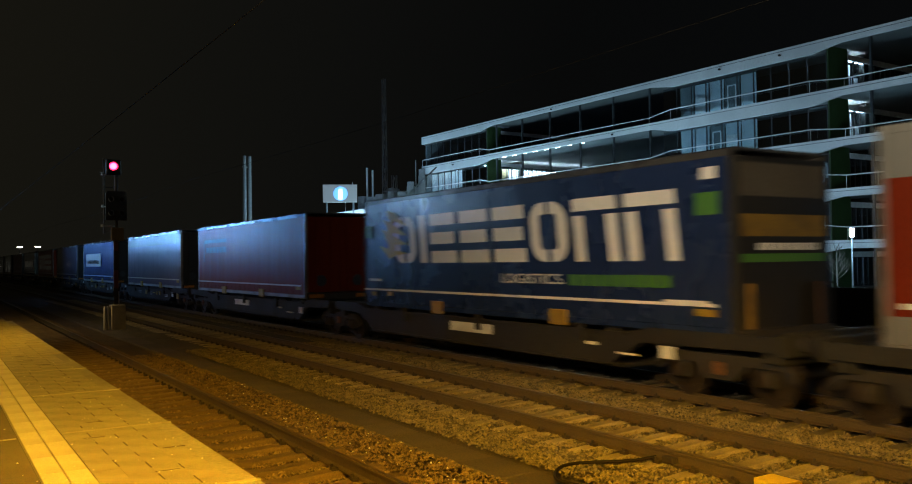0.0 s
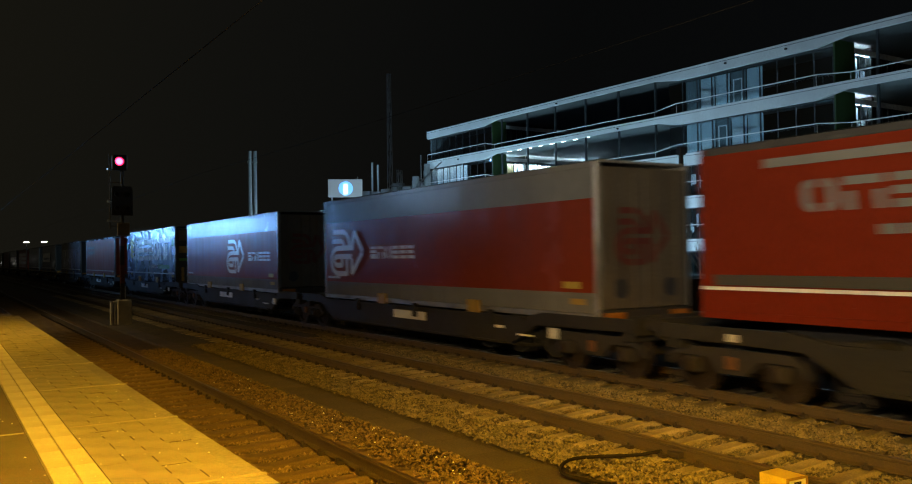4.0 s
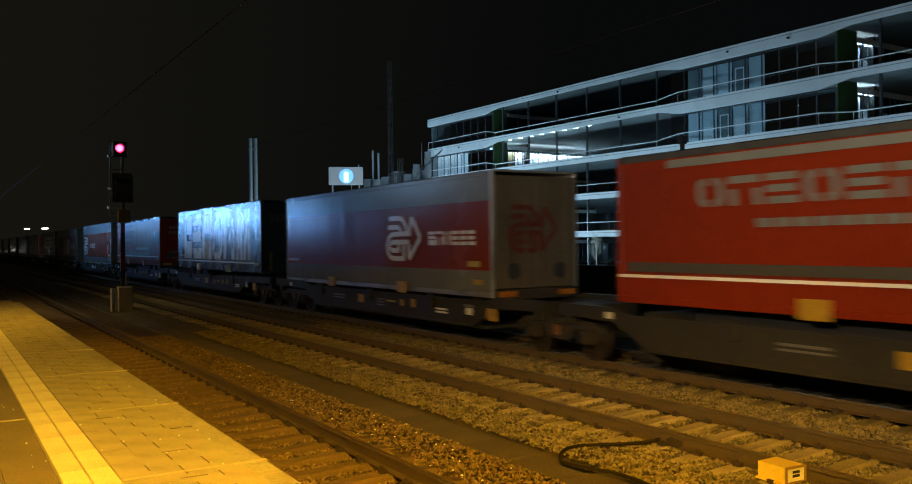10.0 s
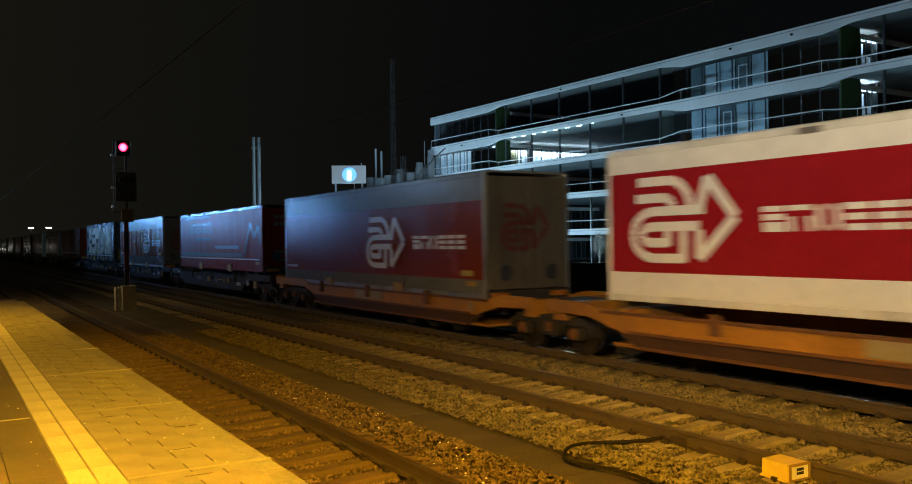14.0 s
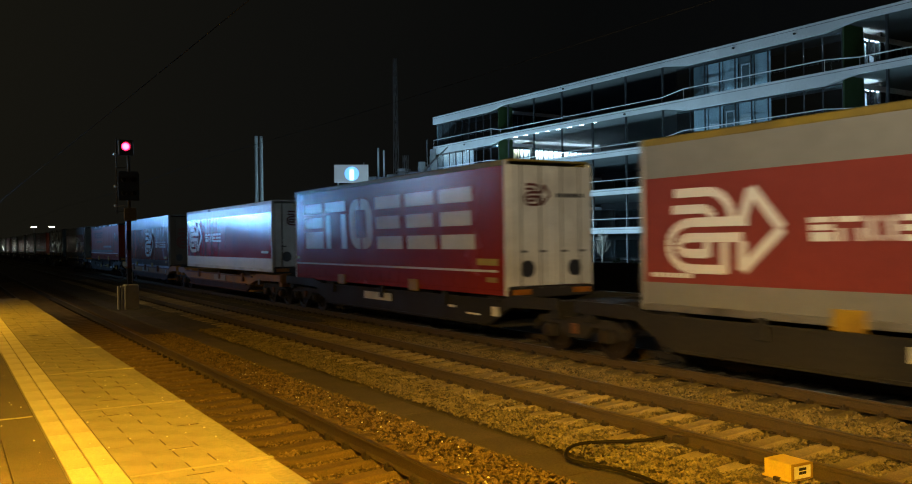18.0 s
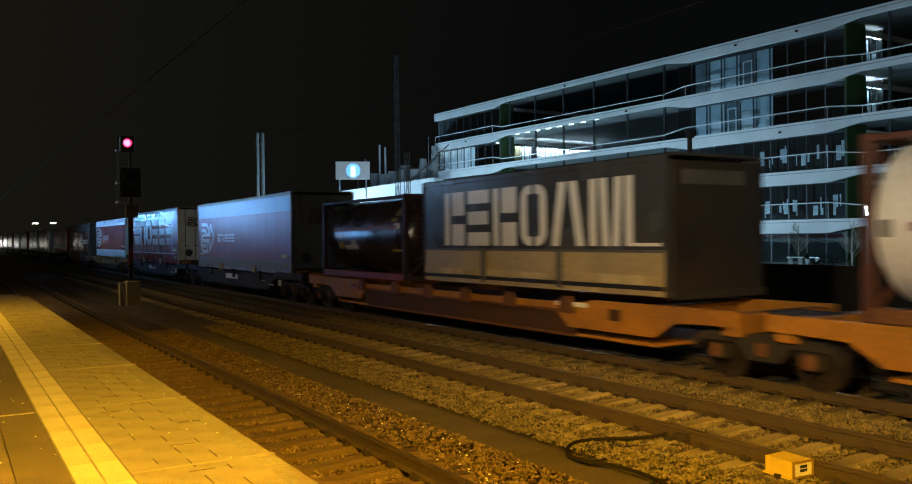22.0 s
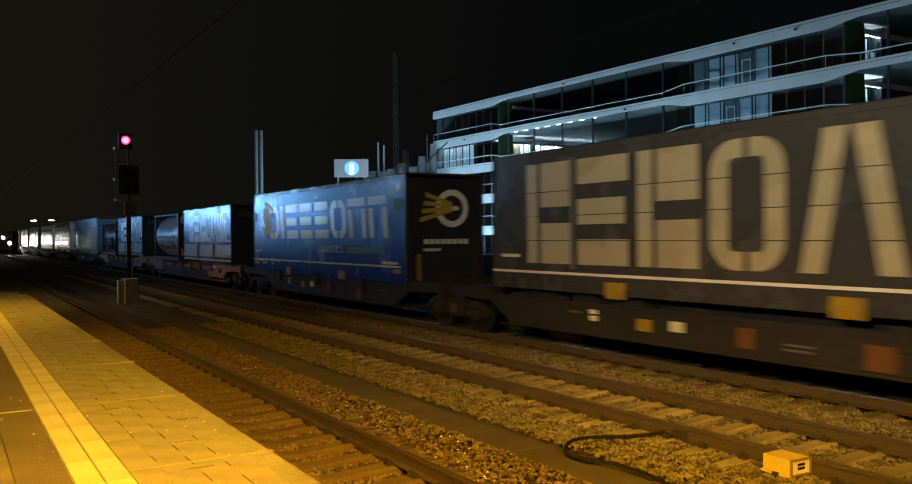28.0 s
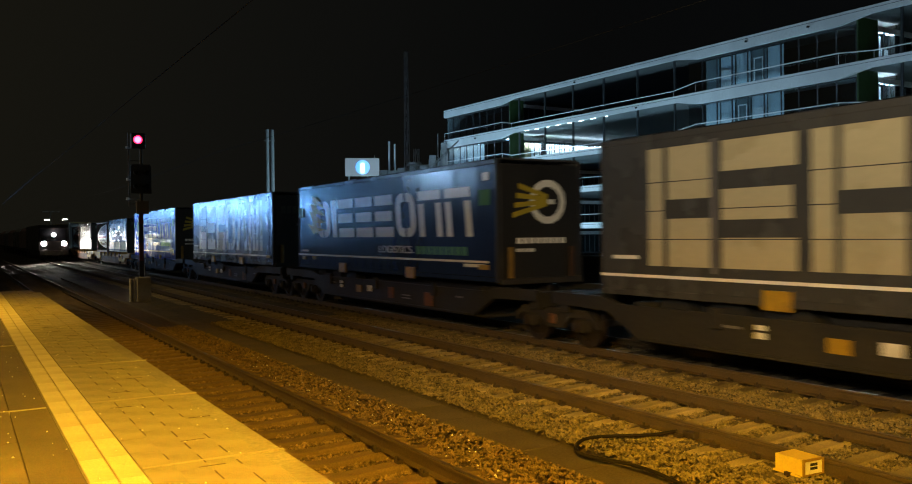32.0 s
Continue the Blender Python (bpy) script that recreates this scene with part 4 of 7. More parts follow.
def office():
    o = thing("office_building", (57.3, 20.0, -0.42), "office block with white fascia bands, some windows lit", "office building", rz=1.72)
    dz = 0.42
    r2 = random.Random(5)
    # fascia bands: deep along the forward bays, thin along the galleries
    for k, zt in enumerate(FASCIA):
        z = zt + dz
        deep, thin = (1.05, 0.60) if k < 4 else (0.95, 0.55)
        low = [(-15, z - thin), (17.4, z - thin), (20.0, z - deep), (33.6, z - deep), (36.2, z - thin), (61.0, z - thin), (63.6, z - deep), (76.4, z - deep)]
        g = Geo()
        g.prism([(-15, z), *low, (76.4, z)], 0.0, 0.32, "x")
        band = part("fascia_band", g, "facade_white", o, "white fascia band")
        g = Geo()
        g.box(-0.012, 0.0, -15, 76.4, z - 0.22, z - 0.19)
        part("shadow_joint", g, "mullion", band)
        # the top slab takes the copy with shade in its colour
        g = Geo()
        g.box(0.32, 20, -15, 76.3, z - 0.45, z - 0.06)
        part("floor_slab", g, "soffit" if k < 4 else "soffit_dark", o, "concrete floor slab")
        if k < 4:
            rail = [(0.12, -15, z + 0.95), (0.12, 17.2, z + 0.95), (0.12, 20.0, z + 1.25), (0.12, 33.8, z + 1.25), (0.12, 36.4, z + 0.85), (0.12, 61.5, z + 0.85), (0.12, 63.4, z + 1.2), (0.12, 76.4, z + 1.2)]
            if k in (2, 3):
                rail = [(a, b, c - 0.35) for a, b, c in rail]
            g = Geo()
            g.tube(rail, 0.045, 6)
            for a, b, c in rail:
                g.tube([(a, b, z), (a, b, c)], 0.02, 4)
            part("handrail", g, "facade_white", o, "white tubular handrail")
    # storeys
    for k in range(5):
        z0 = (FASCIA[k - 1] if k else -0.02) + dz
        z1 = FASCIA[k] + dz
        for y0, y1, fwd in RUNS:
            deep = (1.05 if fwd else 0.45)
            xg = 0.55 if fwd else COURT
            top = z1 - (1.0 if fwd else 1.15)
            n = max(1, round((y1 - y0) / (1.55 if fwd else 2.35)))
            w = (y1 - y0) / n
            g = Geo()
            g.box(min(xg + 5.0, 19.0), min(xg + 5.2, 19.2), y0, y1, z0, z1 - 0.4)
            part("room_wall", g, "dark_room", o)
            if not fwd:
                for y in np.arange(y0 + 1.75, y1, 4.78):
                    g = Geo()
                    g.box(0.55, 0.72, y - 0.08, y + 0.08, z0 - 0.06, z1 - 0.45)
                    part("column", g, "mullion", o)
                g = Geo()
                g.box(COURT - 0.05, COURT + 0.15, y0, y1, top, z1 - 0.44)
                part("bulkhead", g, "mullion", o, "dark bulkhead over the court glazing")
                wing_wall(o, k, y1, z0, z1)
            for i in range(n):
                a, b = y0 + i * w, y0 + (i + 1) * w
                mid = (a + b) / 2
                g = Geo()
                g.box(xg - 0.05, xg + 0.06, a, a + 0.07, z0 - 0.06, top)
                g.box(xg - 0.05, xg + 0.06, a + 0.07, b, z0 - 0.06, z0 + 0.06)
                g.box(xg - 0.05, xg + 0.06, a + 0.07, b, top - 0.09, top)
                win = part("window", g, "mullion", o)
                g = Geo()
                g.box(xg, xg + 0.012, a + 0.07, b, z0 + 0.06, top - 0.09)
                pane = part("pane", g, "glass", win)
                pane.visible_shadow = False
                lit = 0
                if k == 3 and 74.0 - 5.6 < mid < 76.4:
                    lit = 1
                if k in (3, 4) and 25.8 < mid < 33.4:
                    lit = 3
                if k == 2 and fwd and mid < 40:
                    lit = 5
                if k == 1 and fwd and mid < 40:
                    lit = 5
                if k in (2, 3) and 36 < mid < 48:
                    lit = 4 if r2.random() < 0.6 else 0
                if lit == 1:
                    g = Geo()
                    g.box(xg + 0.62, xg + 0.66, a + 0.1, b - 0.05, z0, top - 0.1)
                    part("blind", g, "room_white", o, "white blind behind the window")
                    # hidden strip added behind the sill to brighten the blind
                    g = Geo()
                    g.box(xg + 0.10, xg + 0.22, a + 0.15, b - 0.15, z0 + 0.0, z0 + 0.04)
                    part("ceiling_lamp", g, "office_dim", o, "lit office lamp")
                elif lit == 3:
                    g = Geo()
                    g.box(xg + 0.40, xg + 0.44, a + 0.09, b - 0.03, z0 + 0.1, top - 0.1)
                    part("blind", g, "blind" if (i * 7 + k) % 3 else "blind_dark", o, "roller blind behind the window")
                    # faint glowing strip added out of sight below the blind
                    g = Geo()
                    g.box(xg + 0.10, xg + 0.22, a + 0.2, b - 0.1, z0 + 0.0, z0 + 0.04)
                    part("ceiling_lamp", g, "office_faint", o, "faint lit office lamp")
                    if (i + k) % 4 == 1:
                        g = Geo()
                        for p0, p1, q0, q1 in ((a + 0.35, a + 0.45, z0, z0 + 2.1), (b - 0.45, b - 0.35, z0, z0 + 2.1), (a + 0.45, b - 0.45, z0 + 2.0, z0 + 2.1)):
                            g.box(xg + 0.26, xg + 0.30, p0, p1, q0, q1)
                        part("door_frame", g, "room_white", o, "white inner door frame")
                    elif i % 2:
                        g = Geo()
                        g.box(xg + 0.20, xg + 0.24, a + 0.25, b - 0.3, z0 + 0.15, z0 + 0.5 + 1.2 * r2.random())
                        part("white_board", g, "room_white", o)
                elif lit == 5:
                    # dark sheet added close behind the pane for the room's darkness
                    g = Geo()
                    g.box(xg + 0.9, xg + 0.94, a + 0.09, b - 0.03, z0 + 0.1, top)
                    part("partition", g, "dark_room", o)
                    # white patches put behind the glass in place of dim reflections
                    for _ in range(r2.choice((2, 3, 3, 4))):
                        p, q = a + 0.1 + (w - 0.45) * r2.random(), z0 + 0.2 + 0.9 * r2.random()
                        g = Geo()
                        g.box(xg + 0.45, xg + 0.49, p, p + r2.choice((0.08, 0.2, 0.4)), q, q + 0.4 + 0.8 * r2.random())
                        part("white_board", g, "room_white", o, "white lit board behind the window")
                    # added glow, hidden at the foot, that brightens the white patches
                    g = Geo()
                    g.box(xg + 0.10, xg + 0.24, a + 0.2, b - 0.1, z0 + 0.0, z0 + 0.04)
                    part("floor_lamp_strip", g, "office_faint", o, "lit strip lamp at the window foot")
                elif lit == 4:
                    g = Geo()
                    g.box(xg + 1.2, xg + 1.26, a + 0.1 + 0.3 * r2.random(), b - 0.1, z0 + 0.7 + r2.random() * 0.6, z1 - 0.9)
                    part("cupboard_wall", g, "room_white", o)
                    g = Geo()
                    g.box(xg + 0.5, xg + 0.8, a + 0.25, b - 0.25, top - 0.10, top - 0.06)
                    part("ceiling_lamp", g, "office_dim", o, "lit office ceiling lamp")
    # small dark fittings on the fascia bands
    for y, z in ((68.9, 14.27), (28.2, 18.15), (22.4, 18.12), (24.0, 10.45), (50.0, 18.2), (41.0, 14.35)):
        g = Geo()
        g.lathe((-0.10, y, z + dz - 0.09), (0, 0, 1), [(0, 0.06), (0.03, 0.12), (0.12, 0.12), (0.16, 0.05)], 10)
        g.box(-0.10, 0.02, y - 0.03, y + 0.03, z + dz - 0.02, z + dz + 0.02)
        part("fascia_fitting", g, "black", o, "small dark fitting on the fascia")
    g = Geo()
    g.box(19.8, 20.2, -15, 76.3, 0, FASCIA[4] + dz - 0.1)
    g.box(0.6, 19.9, 76.1, 76.4, 0, FASCIA[4] + dz - 0.5)
    g.box(0.6, 19.9, -15, -14.7, 0, FASCIA[4] + dz - 0.5)
    part("outer_wall", g, "render_grey", o)


office()


def annex():
    a = thing("annex_building", (44.2, 109.4, -0.42), "low annex with a pale sloping roof carrying ventilation plant", "building", rz=-59.6)
    g = Geo()
    g.prism([(0, 0), (18.2, 0), (18.2, 10.2), (0, 8.6)], 0, 15, "y")
    part("wall", g, "roof_white", a)
    g = Geo()
    g.prism([(-0.4, 8.6), (18.3, 10.2), (18.3, 10.5), (-0.4, 8.95)], -0.4, 15.2, "y")
    part("roof", g, "facade_white", a, "pale roof edge")
    for x, y, r, h in ((15.4, 2.0, 0.55, 3.0), (16.9, 2.4, 0.5, 4.6), (17.6, 4.0, 0.45, 3.9), (13.9, 4.5, 0.6, 2.6)):
        g = Geo()
        g.lathe((x, y, 10.2), (0, 0, 1), [(0, r), (h * 0.8, r), (h * 0.8, r * 0.85), (h, r * 0.85)], 14)
        part("ventilation_drum", g, "render_grey", a)
    r4 = random.Random(3)
    for i in range(11):
        x, y = 7.2 + 0.95 * i, 1.0 + 3 * r4.random()
        g = Geo()
        g.box(x, x + 0.8 + 0.5 * r4.random(), y, y + 1.6, 9.3 + 0.05 * i, 11.0 + 1.7 * r4.random(), 0.05)
        part("plant_box", g, "render_grey", a)
    for x, h in ((8.9, 5.9), (9.8, 5.5)):
        g = Geo()
        g.cyl((x, 1.5, 9.5), (0, 0, 1), 0.13, h, 10)
        part("exhaust_pipe", g, "render_grey", a)
    for x, h in ((5.0, 4.2), (6.2, 4.5), (16.2, 6.8)):
        g = Geo()
        g.cyl((x, 2.0, 9.2), (0, 0, 1), 0.04, h, 6)
        part("antenna", g, "steel", a)
    s = thing("roof_sign", (42.2, 93.95, 9.2), "illuminated white roof sign with a round blue emblem", "sign", rz=-24)
    g = Geo()
    g.box(-2.05, 2.05, 0, 0.35, 0.4, 2.55, 0.03)
    part("sign_box", g, "sign_white", s, "glowing white sign face")
    g = Geo()
    g.cyl((0.05, 0.0, 1.45), (0, -1, 0), 0.86, 0.02, 24)
    part("emblem_ring", g, "sign_blue", s, "glowing blue disc")
    g = Geo()
    g.box(-0.22, 0.30, -0.035, -0.02, 0.75, 1.95, 0.0)
    part("emblem_core", g, "sign_core", s)
    g = Geo()
    for x in (-1.6, 1.6):
        g.cyl((x, 0.2, -9.0), (0, 0, 1), 0.1, 9.5, 8)
    part("support_leg", g, "steel", s)


annex()


def street_lamp(x, y, h, material, label, r=0.12):
    s = thing("street_lamp", (x, y, -0.42), label, "street lamp", "street lamps")
    g = Geo()
    g.lathe((0, 0, 0), (0, 0, 1), [(0, 0.09), (0.6, 0.09), (0.62, 0.05), (h, 0.045)], 10)
    part("pole", g, "mullion", s)
    g = Geo()
    g.lathe((0, 0, h), (0, 0, 1), [(0, r), (0.5, r * 1.2), (0.52, r * 0.5)], 12)
    part("lamp_head", g, material, s, "glowing lamp glass")


for fy in (30.2,):
    street_lamp(46.6, fy, 3.9, "street_glow", "slim forecourt lamp with a cylindrical glowing head")
for x, y in ((12.9, 158.0), (15.4, 156.0)):
    s = thing("yard_lamp", (x, y, -0.42), "distant lamp with a flat glowing head beside the line", "street lamp", "far yard lamps")
    g = Geo()
    g.cyl((0, 0, 0), (0, 0, 1), 0.05, 5.95, 8)
    part("pole", g, "mullion", s)
    g = Geo()
    g.box(-0.42, 0.42, -0.12, 0.12, 5.95, 6.08, 0.03)
    part("lamp_head", g, "far_glow", s, "glowing lamp glass")


def hedge():
    n = 26000
    y = -12 + 132 * rng.random(n)
    x = 27 + 1.6 * rng.random(n)
    z = -0.42 + 1.75 * rng.random(n) ** 0.8 * (0.8 + 0.25 * np.sin(y * 0.7) + 0.1 * np.sin(y * 2.3))
    s = 0.07 + 0.08 * rng.random(n)
    d1, d2 = rng.normal(size=(n, 3)), rng.normal(size=(n, 3))
    p = np.stack([x, y, z], -1)
    v = np.stack([p, p + d1 * s[:, None], p + d2 * s[:, None]], 1)
    me = bpy.data.meshes.new("hedge")
    me.from_pydata(v.reshape(-1, 3).tolist(), [], np.arange(3 * n).reshape(-1, 3).tolist())
    me.materials.append(M["leaf"])
    tagged(new("hedge", me), "dark low hedge between the tracks and the forecourt", "hedge", kind="stuff")
    g = Geo()
    g.box(26.5, 26.75, -14, 122, -0.42, 1.30)
    tagged(part("boundary_wall", g, "chassis"), "low dark wall in front of the hedge", "wall", kind="structure")


hedge()


def floodlight(x, y, z, visor=1.5, long=0.0):
    """An unseen mast lamp; the wide flat visor is added to keep its light off the ground below."""
    t = thing("yard_lamp", (x, y, -0.42), "mast floodlight with a flat visor beside the line" if visor else "bare mast floodlight beside the line", "floodlight", "yard lamps")
    g = Geo()
    g.cyl((-0.4, 0, 0), (0, 0, 1), 0.08, z + 0.9, 10)
    part("pole", g, "steel", t)
    # added plate, sized only to mask the lamp towards the ground
    if visor:
        g = Geo()
        if long:
            g.box(-0.6, visor, -long, long, z + 0.20, z + 0.23, 0.008)
        else:
            g.cyl((0, 0, z + 0.42 - 0.22), (0, 0, 1), visor, 0.03, 24)
        part("visor", g, "black", t)
    g = Geo()
    g.box(-0.6, 0.3, -0.2, 0.2, z + 0.75, z + 0.85)
    part("hood", g, "steel", t)


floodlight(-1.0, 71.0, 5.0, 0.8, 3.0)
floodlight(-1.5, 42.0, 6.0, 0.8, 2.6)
floodlight(-2.0, 2.0, 4.4, 0.92)
# unseen mast added to carry the fill light over the tracks
floodlight(-1.6, 36.5, 6.4, 0)
floodlight(-3.0, 104.0, 6.0, 0.8, 3.0)


def bench(x, y):
    t = thing("bench", (x, y, -0.42), "pale slatted bench on the forecourt lit from above", "bench", "forecourt benches")
    for k in range(3):
        g = Geo()
        g.box(-0.24 + 0.17 * k, -0.10 + 0.17 * k, -0.5, 0.5, 1.22, 1.28, 0.01)
        part("slat", g, "room_white", t)
    for dy in (-0.38, 0.38):
        g = Geo()
        g.box(-0.2, 0.2, dy - 0.04, dy + 0.04, 0.0, 1.22, 0.01)
        part("leg", g, "render_grey", t)


bench(49.0, 37.0)
bench(49.0, 35.7)


def platform_lamp(x, y, z):
    """An unseen lamp; its deep shade is added to keep the light below the level of the wagon sides."""
    t = thing("platform_lamp", (x, y, PLAT), "tall platform lamp with a deep round metal shade", "street lamp", "platform lamps")
    h = z - PLAT
    g = Geo()
    g.lathe((-0.75, 0, 0), (0, 0, 1), [(0, 0.09), (0.5, 0.09), (0.52, 0.06), (h + 0.4, 0.05)], 12)
    part("pole", g, "steel", t)
    g = Geo()
    g.tube([(-0.75, 0, h + 0.38), (-0.4, 0, h + 0.42), (0, 0, h + 0.34)], 0.035, 8)
    part("arm", g, "steel", t)
    # added ring that cuts the cone off above the ballast
    g = Geo()
    g.cyl((0, 0, h + 0.30), (0, 0, 1), 0.5, 0.03, 28)
    g.lathe((0, 0, h - 0.15), (0, 0, 1), [(0, 0.5), (0.45, 0.5), (0.45, 0.49), (0, 0.49)], 28)
    g.f, g.mi = g.f[:-2], g.mi[:-2]
    part("shade", g, "steel", t, "round metal lamp shade")


platform_lamp(-0.6, -9.0, 6.2)
platform_lamp(-0.6, 1.0, 6.2)
platform_lamp(-1.6, 20.0, 6.2)


def bare_tree(x, y, h):
    t = thing("bare_tree", (x, y, -0.42), "small leafless young tree on the forecourt", "tree", "young trees")
    g = Geo()
    g.lathe((0, 0, 0), (0, 0, 1), [(0, 0.06), (h * 0.5, 0.045), (h, 0.012)], 7)
    part("trunk", g, "bark", t)
    r3 = random.Random(int(y * 10))
    g = Geo()
    for i in range(34):
        z = h * (0.35 + 0.6 * r3.random())
        a, l = r3.random() * 6.28, h * 0.32 * (1.2 - z / h)
        p = (0.0, 0.0, z)
        q = (math.cos(a) * l * 0.6, math.sin(a) * l * 0.6, z + l * 0.5)
        e = (math.cos(a + 0.3) * l, math.sin(a + 0.3) * l, z + l * 1.1)
        g.tube([p, q, e], 0.012, 4)
        g.tube([q, (q[0] + r3.uniform(-.3, .3), q[1] + r3.uniform(-.3, .3), q[2] + 0.5)], 0.008, 4)
    part("crown", g, "bark", t)


for x, y in ((50, 33.5), (50, 37.5), (50.5, 46), (49.5, 57)):
    bare_tree(x, y, 3.4)


# ---------------------------------------------------------------- the freight train
# Along a unit, s runs from its leading end (far) to its trailing end (near); z is height over the rail.
HALF = 1.275


def strip(g, pts, w, x):
    """A flat band of width w along a line of (s, z) points on the side of a unit."""
    for (a, b), (c, d) in zip(pts[:-1], pts[1:]):
        l = math.hypot(c - a, d - b)
        nx, nz = -(d - b) / l * w / 2, (c - a) / l * w / 2
        x2 = x - 0.0006 * len(g.f)
        g.add([(x2, -(a + nx), b + nz), (x2, -(c + nx), d + nz), (x2, -(c - nx), d - nz), (x2, -(a - nx), b - nz)], [(0, 1, 2, 3)])


def rounded(u0, u1, v0, v1, r, n=4):
    """The closed outline of a rounded rectangle, with n extra points along each edge."""
    r = min(r, (u1 - u0) / 2, (v1 - v0) / 2)
    pts = []
    for cu, cv, a0 in ((u1 - r, v0 + r, -90), (u1 - r, v1 - r, 0), (u0 + r, v1 - r, 90), (u0 + r, v0 + r, 180)):
        pts += [(cu + r * math.cos(radians(a0 + 22.5 * k)), cv + r * math.sin(radians(a0 + 22.5 * k))) for k in range(5)]
    out = []
    for i, p in enumerate(pts):
        q = pts[(i + 1) % len(pts)]
        out.append(p)
        if i % 5 == 4:
            out += [(p[0] + (q[0] - p[0]) * k / (n + 1), p[1] + (q[1] - p[1]) * k / (n + 1)) for k in range(1, n + 1)]
    return out


def cut(pts, n=6):
    """More points along an open line."""
    out = [pts[0]]
    for p, q in zip(pts[:-1], pts[1:]):
        out += [(p[0] + (q[0] - p[0]) * k / n, p[1] + (q[1] - p[1]) * k / n) for k in range(1, n + 1)]
    return out


WIDE = {"i": 0.30, "v": 1.12, "w": 1.30, "n": 1.05}
GAP = 0.09


def block(g, kind, a, b, z0, z1, drape, slant, thick):
    """Plain printed bars: i one upright, f one beside two square ones, e three level ones, a three of which the lowest is deep, o and c two facing bows, n two uprights under a level one, v and w leaning ones."""
    h, w, t = z1 - z0, b - a, thick

    def put(u, v):
        s, q = a + u - slant * v, z0 + v
        return (-HALF + 0.012 - drape(s, q) - 0.008, -s, q)

    def band(outer, inner, closed):
        n = len(outer)
        g.add([put(*p) for p in outer] + [put(*p) for p in inner], [(i, (i + 1) % n, n + (i + 1) % n, n + i) for i in range(n if closed else n - 1)])

    def bar(u0, u1, v0, v1):
        n = max(2, round(max(u1 - u0, v1 - v0) / 0.15))
        if u1 - u0 > v1 - v0:
            band([(u0 + (u1 - u0) * k / n, v0) for k in range(n + 1)], [(u0 + (u1 - u0) * k / n, v1) for k in range(n + 1)], False)
        else:
            band([(u0, v0 + (v1 - v0) * k / n) for k in range(n + 1)], [(u1, v0 + (v1 - v0) * k / n) for k in range(n + 1)], False)

    def lean(u0, u1):
        band(cut([(u0, 0), (u1, h)]), cut([(u0 + t, 0), (u1 + t, h)]), False)

    def bow(side):
        r = min(w, h) * 0.34
        n, ri = 5, max(0.02, min(w, h) * 0.34 - t)
        m = w / 2 - GAP * 0.7
        turn = lambda c, d, q, a0: [(c + q * math.cos(radians(a0 + 18 * k)), d + q * math.sin(radians(a0 + 18 * k))) for k in range(6)]
        outer = [(m, h), *turn(r, h - r, r, 90), *cut([(0, h - r), (0, r)], n)[1:-1], *turn(r, r, r, 180), (m, 0)]
        inner = [(m, h - t * 0.8), *turn(t + ri, h - t * 0.8 - ri, ri, 90), *cut([(t, h - r), (t, r)], n)[1:-1], *turn(t + ri, t * 0.8 + ri, ri, 180), (m, t * 0.8)]
        flip = (lambda p: (w - p[0], p[1])) if side else (lambda p: p)
        band([flip(p) for p in outer], [flip(p) for p in inner], False)

    if kind == "i":
        bar(0, w, 0, h)
    elif kind == "f":
        bar(0, t, 0, h)
        bar(t + GAP * 1.3, w, 0, h * 0.40)
        bar(t + GAP * 1.3, w, h * 0.56, h)
    elif kind in "ea":
        d = h * (0.24 if kind == "e" else 0.22)
        bar(0, w, 0, d * (1.0 if kind == "e" else 1.7))
        bar(0, w * (0.94 if kind == "e" else 1), h * 0.5 - d / 2 + (0.06 * h if kind == "a" else 0), h * 0.5 + d / 2 + (0.08 * h if kind == "a" else 0))
        bar(0, w, h - d, h)
    elif kind in "oc":
        bow(0)
        bow(1)
    elif kind == "n":
        bar(0, t, 0, h - t * 0.8 - GAP)
        bar(w - t, w, 0, h - t * 0.8 - GAP)
        bar(0, w, h - t * 0.8, h)
    elif kind == "v":
        lean(0, w / 2 - t - GAP / 2)
        lean(w - t, w / 2 + GAP / 2)
    else:
        t *= 0.82
        bar(0, t, 0, h)
        bar(w - t, w, 0, h)
        c = w / 2
        lean(c - t - GAP / 2, t + GAP)
        lean(c + GAP / 2, w - 2 * t - GAP)


def word_bars(g, s0, s1, z0, z1, n, x, slant=0.0, gap=0.16):
    """A small word as plain upright blocks."""
    w = (s1 - s0) / n
    for i in range(n):
        a, b = s0 + w * (i + gap / 2), s0 + w * (i + 1 - gap / 2)
        g.add([(x, -(p - slant * (q - z0)), q) for p, q in ((a, z0), (b, z0), (b, z1), (a, z1))], [(0, 1, 2, 3)])


